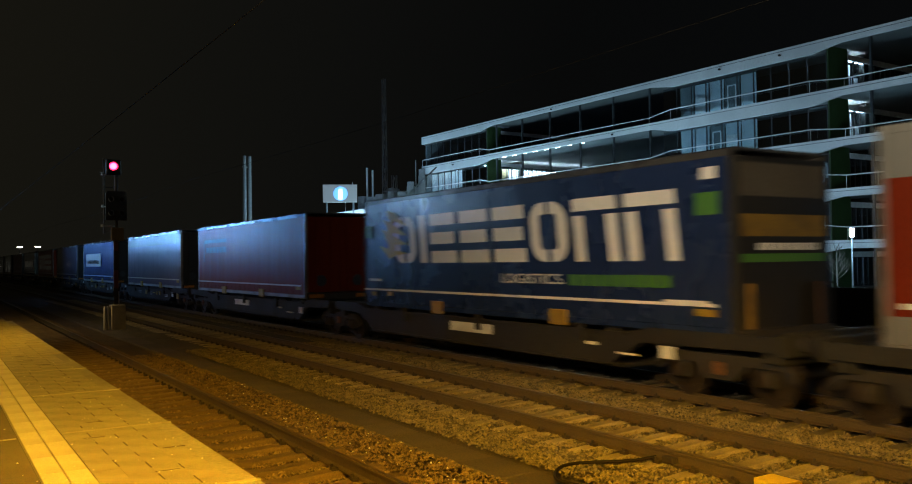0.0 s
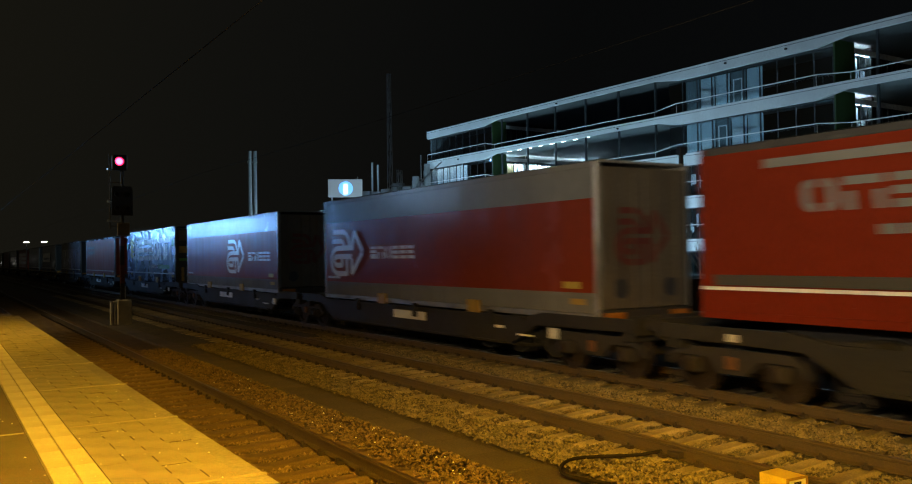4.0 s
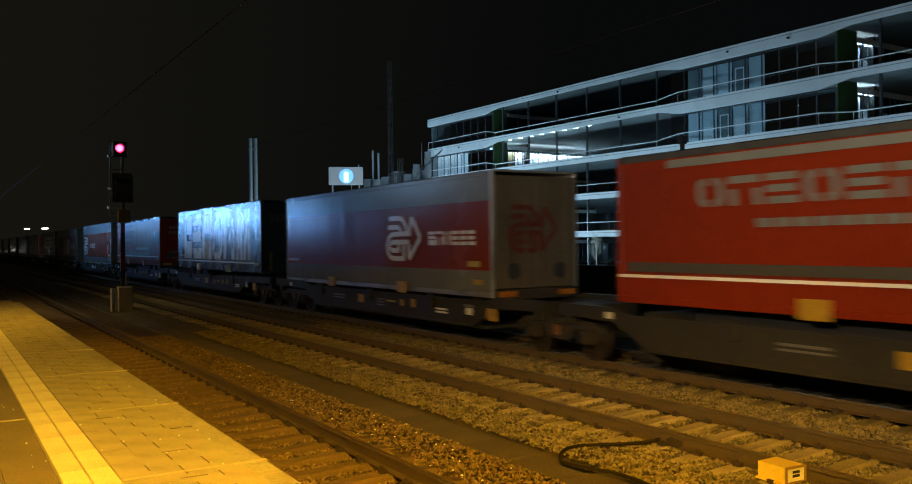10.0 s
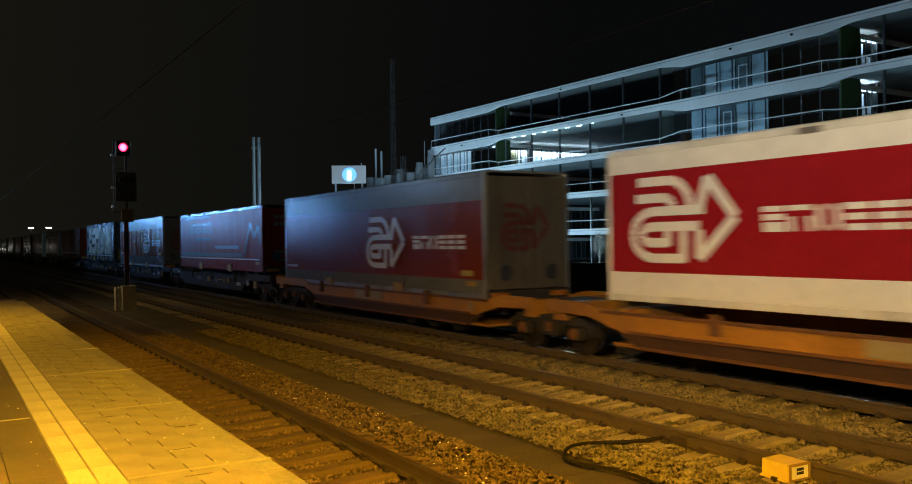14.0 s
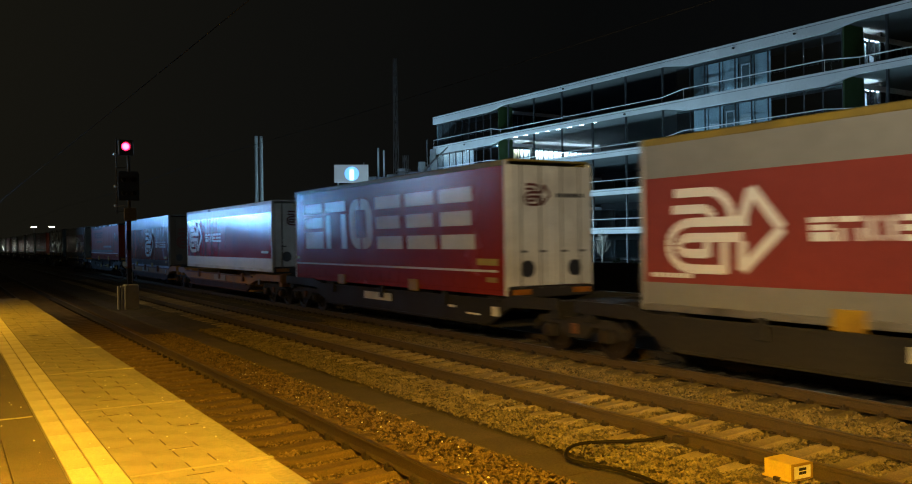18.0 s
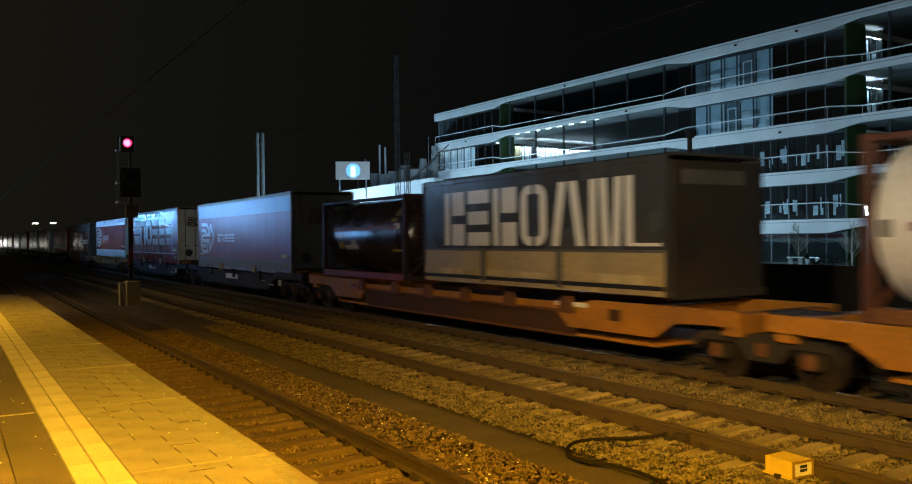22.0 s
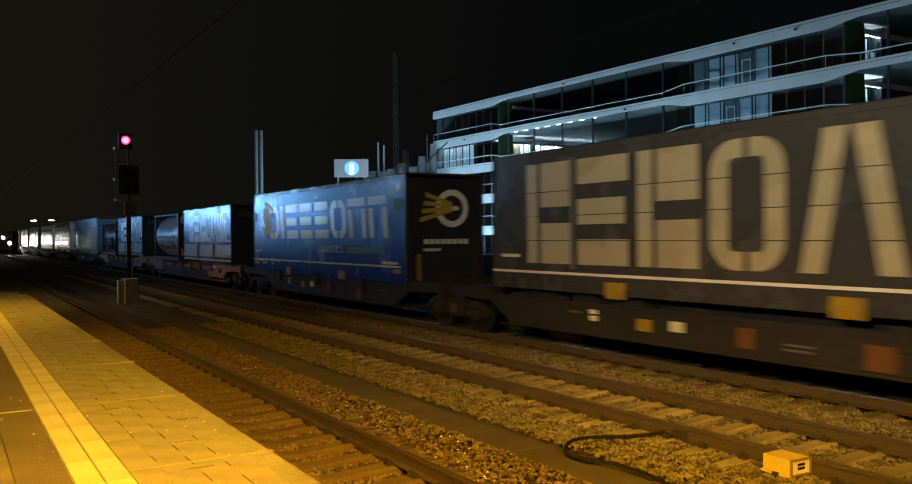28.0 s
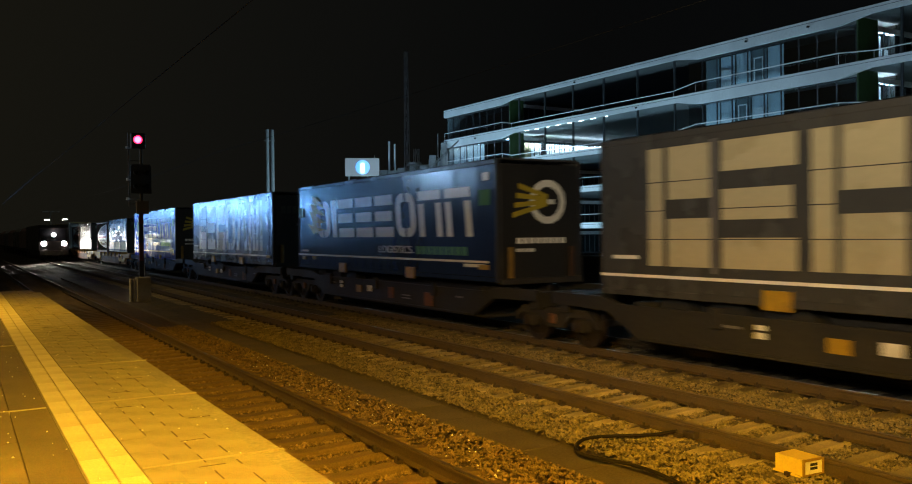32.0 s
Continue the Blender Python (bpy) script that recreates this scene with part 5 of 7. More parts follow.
def arrow_emblem(g, s0, s1, z0, z1, x):
    """Nested rounded bands beside an arrow head."""
    w, h = s1 - s0, z1 - z0

    def line(*pts, t=0.105):
        strip(g, [(s0 + w * u, z0 + h * v) for u, v in pts], t * h, x)

    def turn(cu, cv, ru, rv, a0, a1, n=8):
        return [(cu + ru * math.cos(radians(a0 + (a1 - a0) * k / n)), cv + rv * math.sin(radians(a0 + (a1 - a0) * k / n))) for k in range(n + 1)]

    line((0.09, 0.93), *turn(0.38, 0.60, 0.20, 0.33, 90, 0))
    line((0.07, 0.74), *turn(0.33, 0.60, 0.10, 0.14, 90, 0, 5))
    line((0.70, 0.59), *turn(0.24, 0.325, 0.20, 0.265, 90, 270, 12), (0.52, 0.06))
    line((0.66, 0.415), *turn(0.22, 0.325, 0.09, 0.09, 90, 270, 8), (0.38, 0.235))
    line((0.52, 0.02), (0.52, 0.36))
    line((0.38, 0.20), (0.38, 0.37))
    line((0.67, 0.63), (0.735, 0.93), (0.955, 0.50), (0.66, 0.06), (0.665, 0.37), t=0.115)


def wing_emblem(g, s0, s1, z0, z1, x):
    w, h = s1 - s0, z1 - z0
    for i, (a, b, c) in enumerate(((0.28, 1.0, 0.93), (0.15, 0.82, 0.66), (0.10, 0.62, 0.40), (0.0, 0.30, 0.14))):
        g.add([(x, -(s0 + w * a), z0 + h * b), (x, -(s0 + w * (a + 0.30)), z0 + h * (b - 0.07)), (x, -s1, z0 + h * (c - 0.28 + 0.09 * i)), (x, -(s0 + w * 0.35), z0 + h * (c - 0.10))], [(0, 1, 2, 3)])
    g.add([(x, -(s0 + w * 0.35), z0), (x, -(s0 + w * 0.62), z0 + h * 0.12), (x, -(s0 + w * 0.48), z0 + h * 0.9), (x, -(s0 + w * 0.3), z0 + h * 0.6)], [(0, 1, 2, 3)])


def peak_emblem(g, s0, s1, z0, z1, x):
    w = s1 - s0
    strip(g, [(s0, z0), (s0 + w * 0.38, z1 - 0.1), (s0 + w * 0.62, z0 + (z1 - z0) * 0.55), (s0 + w * 0.85, z1 - 0.25), (s1, z0 + (z1 - z0) * 0.35)], 0.22, x)


def fold_field(lo, hi, seed):
    """How far a tarpaulin stands out at (s, z): slack folds, uneven along the side, tight at its edges."""
    r = random.Random(seed)
    ph = [r.random() * 6.28 for _ in range(6)]

    def out(s, z):
        slack = 0.30 + 0.70 * math.sin(math.pi * min(1, max(0, (z - lo) / (hi - lo))))
        patchy = 0.35 + 0.65 * (0.5 + 0.5 * math.sin(s * 0.83 + ph[4]) * math.sin(s * 0.37 + ph[5]))
        d = 0.006 * math.sin(s * 1.05 + ph[0]) + 0.003 * math.sin(z * 3 + ph[3] + s * 0.7)
        d += patchy * (0.0052 * math.sin(s * 5.1 + ph[1] + 0.5 * z + 0.8 * math.sin(s * 0.9 + ph[2])) + 0.0024 * math.sin(s * 10.7 + ph[2] - 0.6 * z))
        return d * slack

    return out


def curtain(side, L, bands, out):
    """A tarpaulin side with soft folds; bands of (bottom, top, material)."""
    ss = np.linspace(0.10, L - 0.10, 150)
    g, mats = Geo(), []
    for lo, hi, m in bands:
        if m not in mats:
            mats.append(m)
        g.k = mats.index(m)
        zs = np.linspace(lo, hi, max(2, int((hi - lo) / 0.25) + 1))
        vs = [(side * (HALF - 0.012 + out(s, z)), -s, z) for z in zs for s in ss]
        n = len(ss)
        fs = [(j * n + i, j * n + i + 1, (j + 1) * n + i + 1, (j + 1) * n + i) for j in range(len(zs) - 1) for i in range(n - 1)]
        g.add(vs, fs if side < 0 else [f[::-1] for f in fs])
    return g, mats


def lower(t, z):
    """Shift the meshes of a unit so that its origin lies at its base."""
    seen = set()
    for ob in t.children_recursive:
        if ob.data and ob.data.name not in seen and ob.parent == t:
            ob.location.z -= z


def trailer(F, L, zb, zt, bands, prints, end, label, roof="lightgrey", post="alu", seed=0, skirt=None, tape=None, straps=(), name="semi_trailer", cat="semi-trailer"):
    t = thing(name, (T3, F, zb), label, cat, "trailers on the train")
    MOVERS.append((t, T3, F, zb))
    x = -HALF - 0.014
    top = zt - 0.14
    base = zb + 0.12
    full = [(base if i == 0 else lo, top if i == len(bands) - 1 else hi, m) for i, (lo, hi, m) in enumerate(bands)]
    for side in (-1, 1):
        out = fold_field(full[0][0], full[-1][1], seed + side)
        g, mats = curtain(side, L, full, out)
        if side < 0:
            drape = out
        part("side_curtain", g, mats, t, smooth=True)
        g = Geo()
        lo, hi = sorted((side * (HALF - 0.07), side * HALF))
        g.box(lo, hi, -L, 0, top - 0.01, zt - 0.03, 0.012)
        part("roof_rail", g, roof, t)
        g = Geo()
        g.box(lo, hi, -L, 0, zb, base + 0.01, 0.012)
        part("side_rail", g, skirt or post, t)
    for y0 in (-0.09, -L):
        for side in (-1, 1):
            g = Geo()
            lo, hi = sorted((side * (HALF - 0.10), side * (HALF + 0.006)))
            g.box(lo, hi, y0, y0 + 0.09, zb, zt - 0.03, 0.012)
            part("corner_post", g, post, t)
    g = Geo()
    g.prism([(-HALF + 0.02, zt - 0.05), (HALF - 0.02, zt - 0.05), (HALF - 0.12, zt), (-HALF + 0.12, zt)], -L + 0.01, -0.01, "y")
    part("roof", g, roof, t)
    g = Geo()
    g.box(-HALF + 0.08, HALF - 0.08, -L + 0.1, -0.1, zb, zb + 0.10)
    part("floor", g, "chassis", t)
    g = Geo()
    g.box(-HALF + 0.09, HALF - 0.09, -0.07, -0.02, zb, zt - 0.05)
    part("front_wall", g, end[1], t)
    # running gear in the wagon pocket
    if cat == "semi-trailer":
        g = Geo()
        for sx in (-0.5, 0.5):
            g.box(sx - 0.08, sx + 0.08, -L + 0.3, -1.2, zb - 0.42, zb)
        part("chassis_beam", g, "chassis", t)
        rear = L - 3.0 if end[0] == "doors" else 3.0
        for k in (-1.3, 0, 1.3):
            for sx in (-0.85, 0.85):
                g = Geo()
                g.lathe((sx - 0.17, -(rear + k), zb - 0.42), (1, 0, 0), [(0, 0.30), (0.02, 0.48), (0.32, 0.48), (0.34, 0.30)], 14)
                part("wheel", g, "tyre", t)
    # prints
    for kind, m, s0, s1, z0, z1, *more in prints:
        g = Geo()
        xx = x - 0.012 - (0.004 if kind in ("wing", "patch2") else 0)
        if kind == "big":
            shapes, slant = more[0], more[1]
            widths = [WIDE.get(c, 1.0) for c in shapes]
            unit, at = (s1 - s0) / (sum(widths) + 0.17 * (len(widths) - 1)), s0
            for c, wd in zip(shapes, widths):
                b = Geo()
                block(b, c, at, at + unit * wd, z0, z1, drape, slant, unit * (more[2] if len(more) > 2 else 0.26))
                at += unit * (wd + 0.17)
                part("print_block", b, m, t, smooth=True)
            continue
        if kind == "word":
            word_bars(g, s0, s1, z0, z1, more[0], xx, *more[1:])
        elif kind == "arrow":
            arrow_emblem(g, s0, s1, z0, z1, xx)
        elif kind == "wing":
            wing_emblem(g, s0, s1, z0, z1, xx)
        elif kind == "peak":
            peak_emblem(g, s0, s1, z0, z1, xx)
        else:
            g.box(xx, xx + 0.004, -s1, -s0, z0, z1)
        part({"word": "small_print", "arrow": "print_emblem", "wing": "print_emblem", "peak": "print_emblem"}.get(kind, "print_patch"), g, m, t)
    for z in straps:
        g = Geo()
        ss = np.linspace(0.15, L - 0.15, 100)
        g.add([(-HALF + 0.012 - drape(q, z) - 0.012, -q, z + d) for q in ss for d in (0, 0.017)], [(2 * i, 2 * i + 2, 2 * i + 3, 2 * i + 1) for i in range(99)])
        part("webbing", g, bands[-1][2], t)
    if tape:
        g = Geo()
        g.box(x - 0.016, x - 0.010, -L + 0.35, -0.05, tape, tape + 0.055)
        part("reflective_tape", g, "print_white", t, "white reflective tape")
    # lashing rings and lifting plates along the lower edge
    if cat == "semi-trailer":
        g = Geo()
        g.box(-0.012, 0, -0.028, 0.028, -0.08, 0.06)
        g.box(-0.006, 0, -0.012, 0.012, 0.06, 0.26)
        buckle = part("buckle", g, bands[0][2], t)
        buckle.location = (x, -0.46, base + 0.10)
        for i in range(1, int(L / 0.6)):
            shared("buckle", buckle.data, t, (x, -0.46 - 0.6 * i, base + 0.10))
    if cat == "semi-trailer":
        for s in (L * 0.31, L * 0.67):
            g = Geo()
            g.box(x - 0.03, x + 0.05, -s - 0.26, -s + 0.26, zb - 0.06, zb + 0.26, 0.012)
            part("lifting_plate", g, "yellow", t, "yellow lifting plate")
        g = Geo()
        g.box(x - 0.022, x - 0.01, -L + 0.35, -L + 0.80, zb + 0.30, zb + 0.42)
        part("marker_plate", g, "yellow", t)
    # the trailing end
    y = -L - 0.002
    style, m, deco = end
    if style == "doors":
        for lo, hi in ((-HALF + 0.10, -0.008), (0.008, HALF - 0.10)):
            g = Geo()
            g.box(lo, hi, y - 0.03, y + 0.05, zb + 0.22, zt - 0.14, 0.012)
            door = part("door", g, m, t)
            g = Geo()
            for f in (0.25, 0.72):
                cx = lo + (hi - lo) * f
                g.cyl((cx, y - 0.05, zb + 0.15), (0, 0, 1), 0.018, zt - zb - 0.3, 6)
                g.box(cx - 0.04, cx + 0.16, y - 0.075, y - 0.045, zb + 1.0, zb + 1.05)
            part("lock_rod", g, "lightgrey" if m == "white" else m, door)
        g = Geo()
        g.box(-HALF + 0.05, HALF - 0.05, y - 0.06, y + 0.05, zb - 0.05, zb + 0.20, 0.015)
        part("bumper", g, "chassis", t)
        for lo in (-1.15, 0.62):
            g = Geo()
            g.box(lo, lo + 0.53, y - 0.085, y - 0.058, zb + 0.02, zb + 0.15, 0.01)
            part("tail_lamp", g, "lens", t, "unlit orange tail lamp cluster")
        for lo in (-0.95, 0.45):
            g = Geo()
            g.cyl((lo + 0.25, y - 0.03, zb + 0.62), (0, -1, 0), 0.2, 0.02, 16)
            part("round_plate", g, "print_dark", t)
    else:
        g = Geo()
        g.box(-HALF + 0.10, HALF - 0.10, y - 0.01, y + 0.05, zb + 0.06, zt - 0.14, 0.012)
        part("end_wall", g, m, t)
        g = Geo()
        g.box(-HALF + 0.05, HALF - 0.05, y - 0.10, y + 0.05, zb - 0.05, zb + 0.10, 0.015)
        part("end_sill", g, "chassis", t)
        for lo in () if cat == "swap body" else (-0.98, 0.86):
            g = Geo()
            g.box(lo, lo + 0.14, y - 0.06, y - 0.012, zb + 0.10, zb + 0.85, 0.01)
            part("stop_post", g, "mustard" if lo < 0 else "belly_brown", t, "worn mustard stop post" if lo < 0 else "")
    for kind, dm, x0, x1, z0, z1 in deco:
        g = Geo()
        yy = y - (0.036 if style == "doors" else 0.016)
        if kind == "word":
            n, w = 8, (x1 - x0) / 8
            for i in range(n):
                g.box(x0 + w * (i + 0.1), x0 + w * (i + 0.9), yy - 0.003, yy, z0, z1)
        elif kind == "arrow":
            e = Geo()
            arrow_emblem(e, x0, x1, z0, z1, 0.0)
            g.add([(-b, yy - 0.004 + a * 0.2, c) for a, b, c in e.v], e.f)
        elif kind == "ring":
            for k in range(14):
                a0, a1 = (2 * math.pi * (k + j) / 14 for j in (0, 1))
                c, h, rx, rz = (x0 + x1) / 2, (z0 + z1) / 2, (x1 - x0) / 2, (z1 - z0) / 2
                g.add([(c + q * rx * math.cos(a), yy - 0.003, h + q * rz * math.sin(a)) for a, q in ((a0, 1), (a1, 1), (a1, 0.68), (a0, 0.68))], [(0, 1, 2, 3)])
            g.box(x0 + (x1 - x0) * 0.25, x1 - (x1 - x0) * 0.3, yy - 0.003, yy, (z0 + z1) / 2 - 0.06, (z0 + z1) / 2 + 0.06)
        elif kind == "rays":
            for k in range(4):
                zz = z0 + (z1 - z0) * (0.1 + 0.24 * k)
                g.add([(x0 + 0.06 * k, yy - 0.006, zz), (x1, yy - 0.006, (z0 + z1) / 2 - 0.1 + 0.06 * k), (x1, yy - 0.006, (z0 + z1) / 2 + 0.06 * k), (x0 + 0.06 * k, yy - 0.006, zz + 0.13)], [(0, 1, 2, 3)])
        else:
            g.box(x0, x1, yy - 0.003, yy, z0, z1)
        part("end_print", g, dm, t)
    lower(t, zb)
    return t


def say(t, text, s, z, size, m, zb, width=None):
    """A readable word on the near side of a unit."""
    cu = bpy.data.curves.new("lettering", "FONT")
    cu.body, cu.size, cu.extrude, cu.align_x = text, size, 0.002, "LEFT"
    cu.materials.append(M[m])
    ob = new("lettering", cu)
    me = bpy.data.meshes.new_from_object(ob)
    bpy.data.objects.remove(ob)
    xs = [v.co.x for v in me.vertices]
    k = (width / (max(xs) - min(xs))) if width else 1.0
    for v in me.vertices:
        v.co = (-HALF - 0.032 - v.co.z, -(s + (v.co.x - min(xs)) * k), z + v.co.y)
    ob = new("lettering", me)
    ob.parent, ob.location = t, (0, 0, -zb)


def tank(F, L, zb, zt, body, frame, rail, label, prints):
    t = thing("tank_container", (T3, F, zb), label, "tank container", "tank containers on the train")
    MOVERS.append((t, T3, F, zb))
    H = zt - zb
    r, zc = H * 0.455, zb + H * 0.53
    g = Geo()
    g.lathe((0, -0.30, zc), (0, -1, 0), [(-0.24, 0.15 * r), (-0.235, 0.5 * r), (-0.20, 0.82 * r), (-0.15, 0.97 * r), (-0.09, r), (L - 0.8, r), (L - 0.66, 0.97 * r), (L - 0.52, 0.82 * r), (L - 0.40, 0.5 * r), (L - 0.38, 0.15 * r)], 40)
    part("barrel", g, body, t, smooth=True)
    if body == "tank_white":
        g = Geo()
        g.lathe((0, -L + 0.42, zc), (0, -1, 0), [(0, 1.004 * r), (0.08, 0.975 * r), (0.21, 0.83 * r), (0.33, 0.51 * r), (0.36, 0.15 * r)], 40)
        part("end_dome", g, "tank_end", t, "rust-stained brown tank end", smooth=True)
        for a, b, z0 in ((0.75, 1.9, 1.78), (3.7, 4.6, 1.80), (4.9, 5.25, 1.72)):
            g = Geo()
            vs = []
            for z in np.linspace(z0, z0 + 0.30, 4):
                xx = -math.sqrt((r + 0.014) ** 2 - (z - zc) ** 2)
                vs += [(xx, -a - 0.05 * math.sin(9 * z), z), (xx, -b + 0.07 * math.sin(7 * z), z)]
            g.add(vs, [(2 * j, 2 * j + 1, 2 * j + 3, 2 * j + 2) for j in range(3)])
            part("stain", g, "beige", t)
    for s in (1.4, 2.8, 4.3):
        g = Geo()
        g.lathe((0, -s, zc), (0, -1, 0), [(0, r + 0.012), (0.09, r + 0.012)], 40)
        part("hoop", g, body, t)
    for s in (0.0, L - 0.16):
        for sx in (-1, 1):
            g = Geo()
            lo, hi = sorted((sx * (HALF - 0.16), sx * (HALF - 0.02)))
            g.box(lo, hi, -s - 0.16, -s, zb, zt, 0.015)
            part("corner_post", g, frame, t)
        for z in (zb, zt - 0.14):
            g = Geo()
            g.box(-HALF + 0.16, HALF - 0.16, -s - 0.14, -s - 0.02, z, z + 0.14, 0.012)
            part("end_beam", g, frame, t)
        for a, b in (((-1.15, zb + 0.1), (-0.3, zb + 0.75)), ((1.15, zb + 0.1), (0.3, zb + 0.75)), ((-1.15, zt - 0.1), (-0.5, zt - 0.6)), ((1.15, zt - 0.1), (0.5, zt - 0.6))):
            g = Geo()
            g.tube([(a[0], -s - 0.08, a[1]), (b[0], -s - 0.08, b[1])], 0.05, 6)
            part("end_brace", g, frame, t)
    for sx in (-1, 1):
        lo, hi = sorted((sx * (HALF - 0.14), sx * (HALF - 0.02)))
        g = Geo()
        g.box(lo, hi, -L + 0.16, -0.16, zb, zb + 0.20, 0.012)
        part("bottom_rail", g, rail, t)
        g = Geo()
        g.box(lo, hi, -L + 0.16, -0.16, zt - 0.12, zt - 0.03, 0.01)
        part("top_rail", g, frame, t)
    g = Geo()
    g.box(-0.35, 0.35, -L + 0.2, -0.2, zt - 0.10, zt - 0.05)
    part("walkway", g, "steel", t)
    g = Geo()
    g.cyl((0, -L / 2, zt - 0.25), (0, 0, 1), 0.28, 0.22, 14)
    part("manhole", g, "steel", t)
    g = Geo()
    for k in range(7):
        g.box(0.5, 0.9, -L + 0.02, -L + 0.05, zb + 0.3 + 0.3 * k, zb + 0.33 + 0.3 * k)
    for xx in (0.5, 0.88):
        g.box(xx, xx + 0.03, -L + 0.02, -L + 0.05, zb + 0.1, zt - 0.1)
    part("ladder", g, "steel", t)
    # prints follow the curve of the barrel
    for m, s0, s1, z0, z1, n in prints:
        g = Geo()
        w = (s1 - s0) / n
        for i in range(n):
            a, b = s0 + w * (i + (0.1 if n > 1 else 0)), s0 + w * (i + (0.9 if n > 1 else 1))
            zs = np.linspace(z0, z1, 5)
            vs = []
            for z in zs:
                xx = -math.sqrt(max(0.01, (r + 0.02) ** 2 - (z - zc) ** 2))
                vs += [(xx, -a, z), (xx, -b, z)]
            g.add(vs, [(2 * j, 2 * j + 1, 2 * j + 3, 2 * j + 2) for j in range(4)])
        part("small_print" if n > 1 else "print_stripe", g, m, t)
    lower(t, zb)
    return t, r, zc


def wheel_mesh():
    g = Geo()
    g.lathe((-0.07, 0, 0), (1, 0, 0), [(0, 0.10), (0.0, 0.34), (0.03, 0.38), (0.0, 0.46), (0.11, 0.46), (0.14, 0.485), (0.14, 0.36), (0.09, 0.33), (0.12, 0.12), (0.14, 0.10)], 22)
    me = bpy.data.meshes.new("wheel")
    me.from_pydata(g.v, [], g.f)
    me.materials.append(M["wheel_steel"])
    return me


WHEEL = wheel_mesh()


def bogie(w, s, spring):
    g = Geo()
    for sx in (-1.0, 1.0):
        g.prism([(-s - 1.45, 0.42), (-s - 1.2, 0.62), (-s - 0.55, 0.62), (-s - 0.3, 0.36), (-s + 0.3, 0.36), (-s + 0.55, 0.62), (-s + 1.2, 0.62), (-s + 1.45, 0.42), (-s + 1.45, 0.58), (-s + 1.15, 0.78), (-s - 1.15, 0.78), (-s - 1.45, 0.58)], sx - 0.06, sx + 0.06, "x")
    g.box(-1.0, 1.0, -s - 0.2, -s + 0.2, 0.45, 0.80)
    f = part("bogie_frame", g, "chassis", w)
    g = Geo()
    g.box(-1.12, -1.06, -s - 0.10, -s + 0.10, 0.44, 0.66, 0.02)
    part("brake_block", g, "rust_orange", f, "worn rusty brake fitting")
    for k in (-0.9, 0.9):
        for sx, turn in ((-0.75, 180), (0.75, 0)):
            ob = shared("wheel", WHEEL, f, (sx, -s + k, 0.46))
            ob.rotation_euler = (0, 0, radians(turn))
        g = Geo()
        g.cyl((-0.75, -s + k, 0.46), (1, 0, 0), 0.08, 1.5, 10)
        part("axle", g, "chassis", f)
        for sx in (-1.0, 1.0):
            g = Geo()
            g.box(sx - 0.12, sx + 0.12, -s + k - 0.17, -s + k + 0.17, 0.32, 0.60, 0.03)
            part("axle_box", g, "chassis", f)
        g = Geo()
        g.lathe((-1.12, -s + k, 0.46), (-1, 0, 0), [(0, 0.13), (0.03, 0.13), (0.05, 0.09)], 14)
        part("axle_cap", g, "rust_orange" if spring == "wagon_orange" else "wheel_steel", f, "round axle box cap")


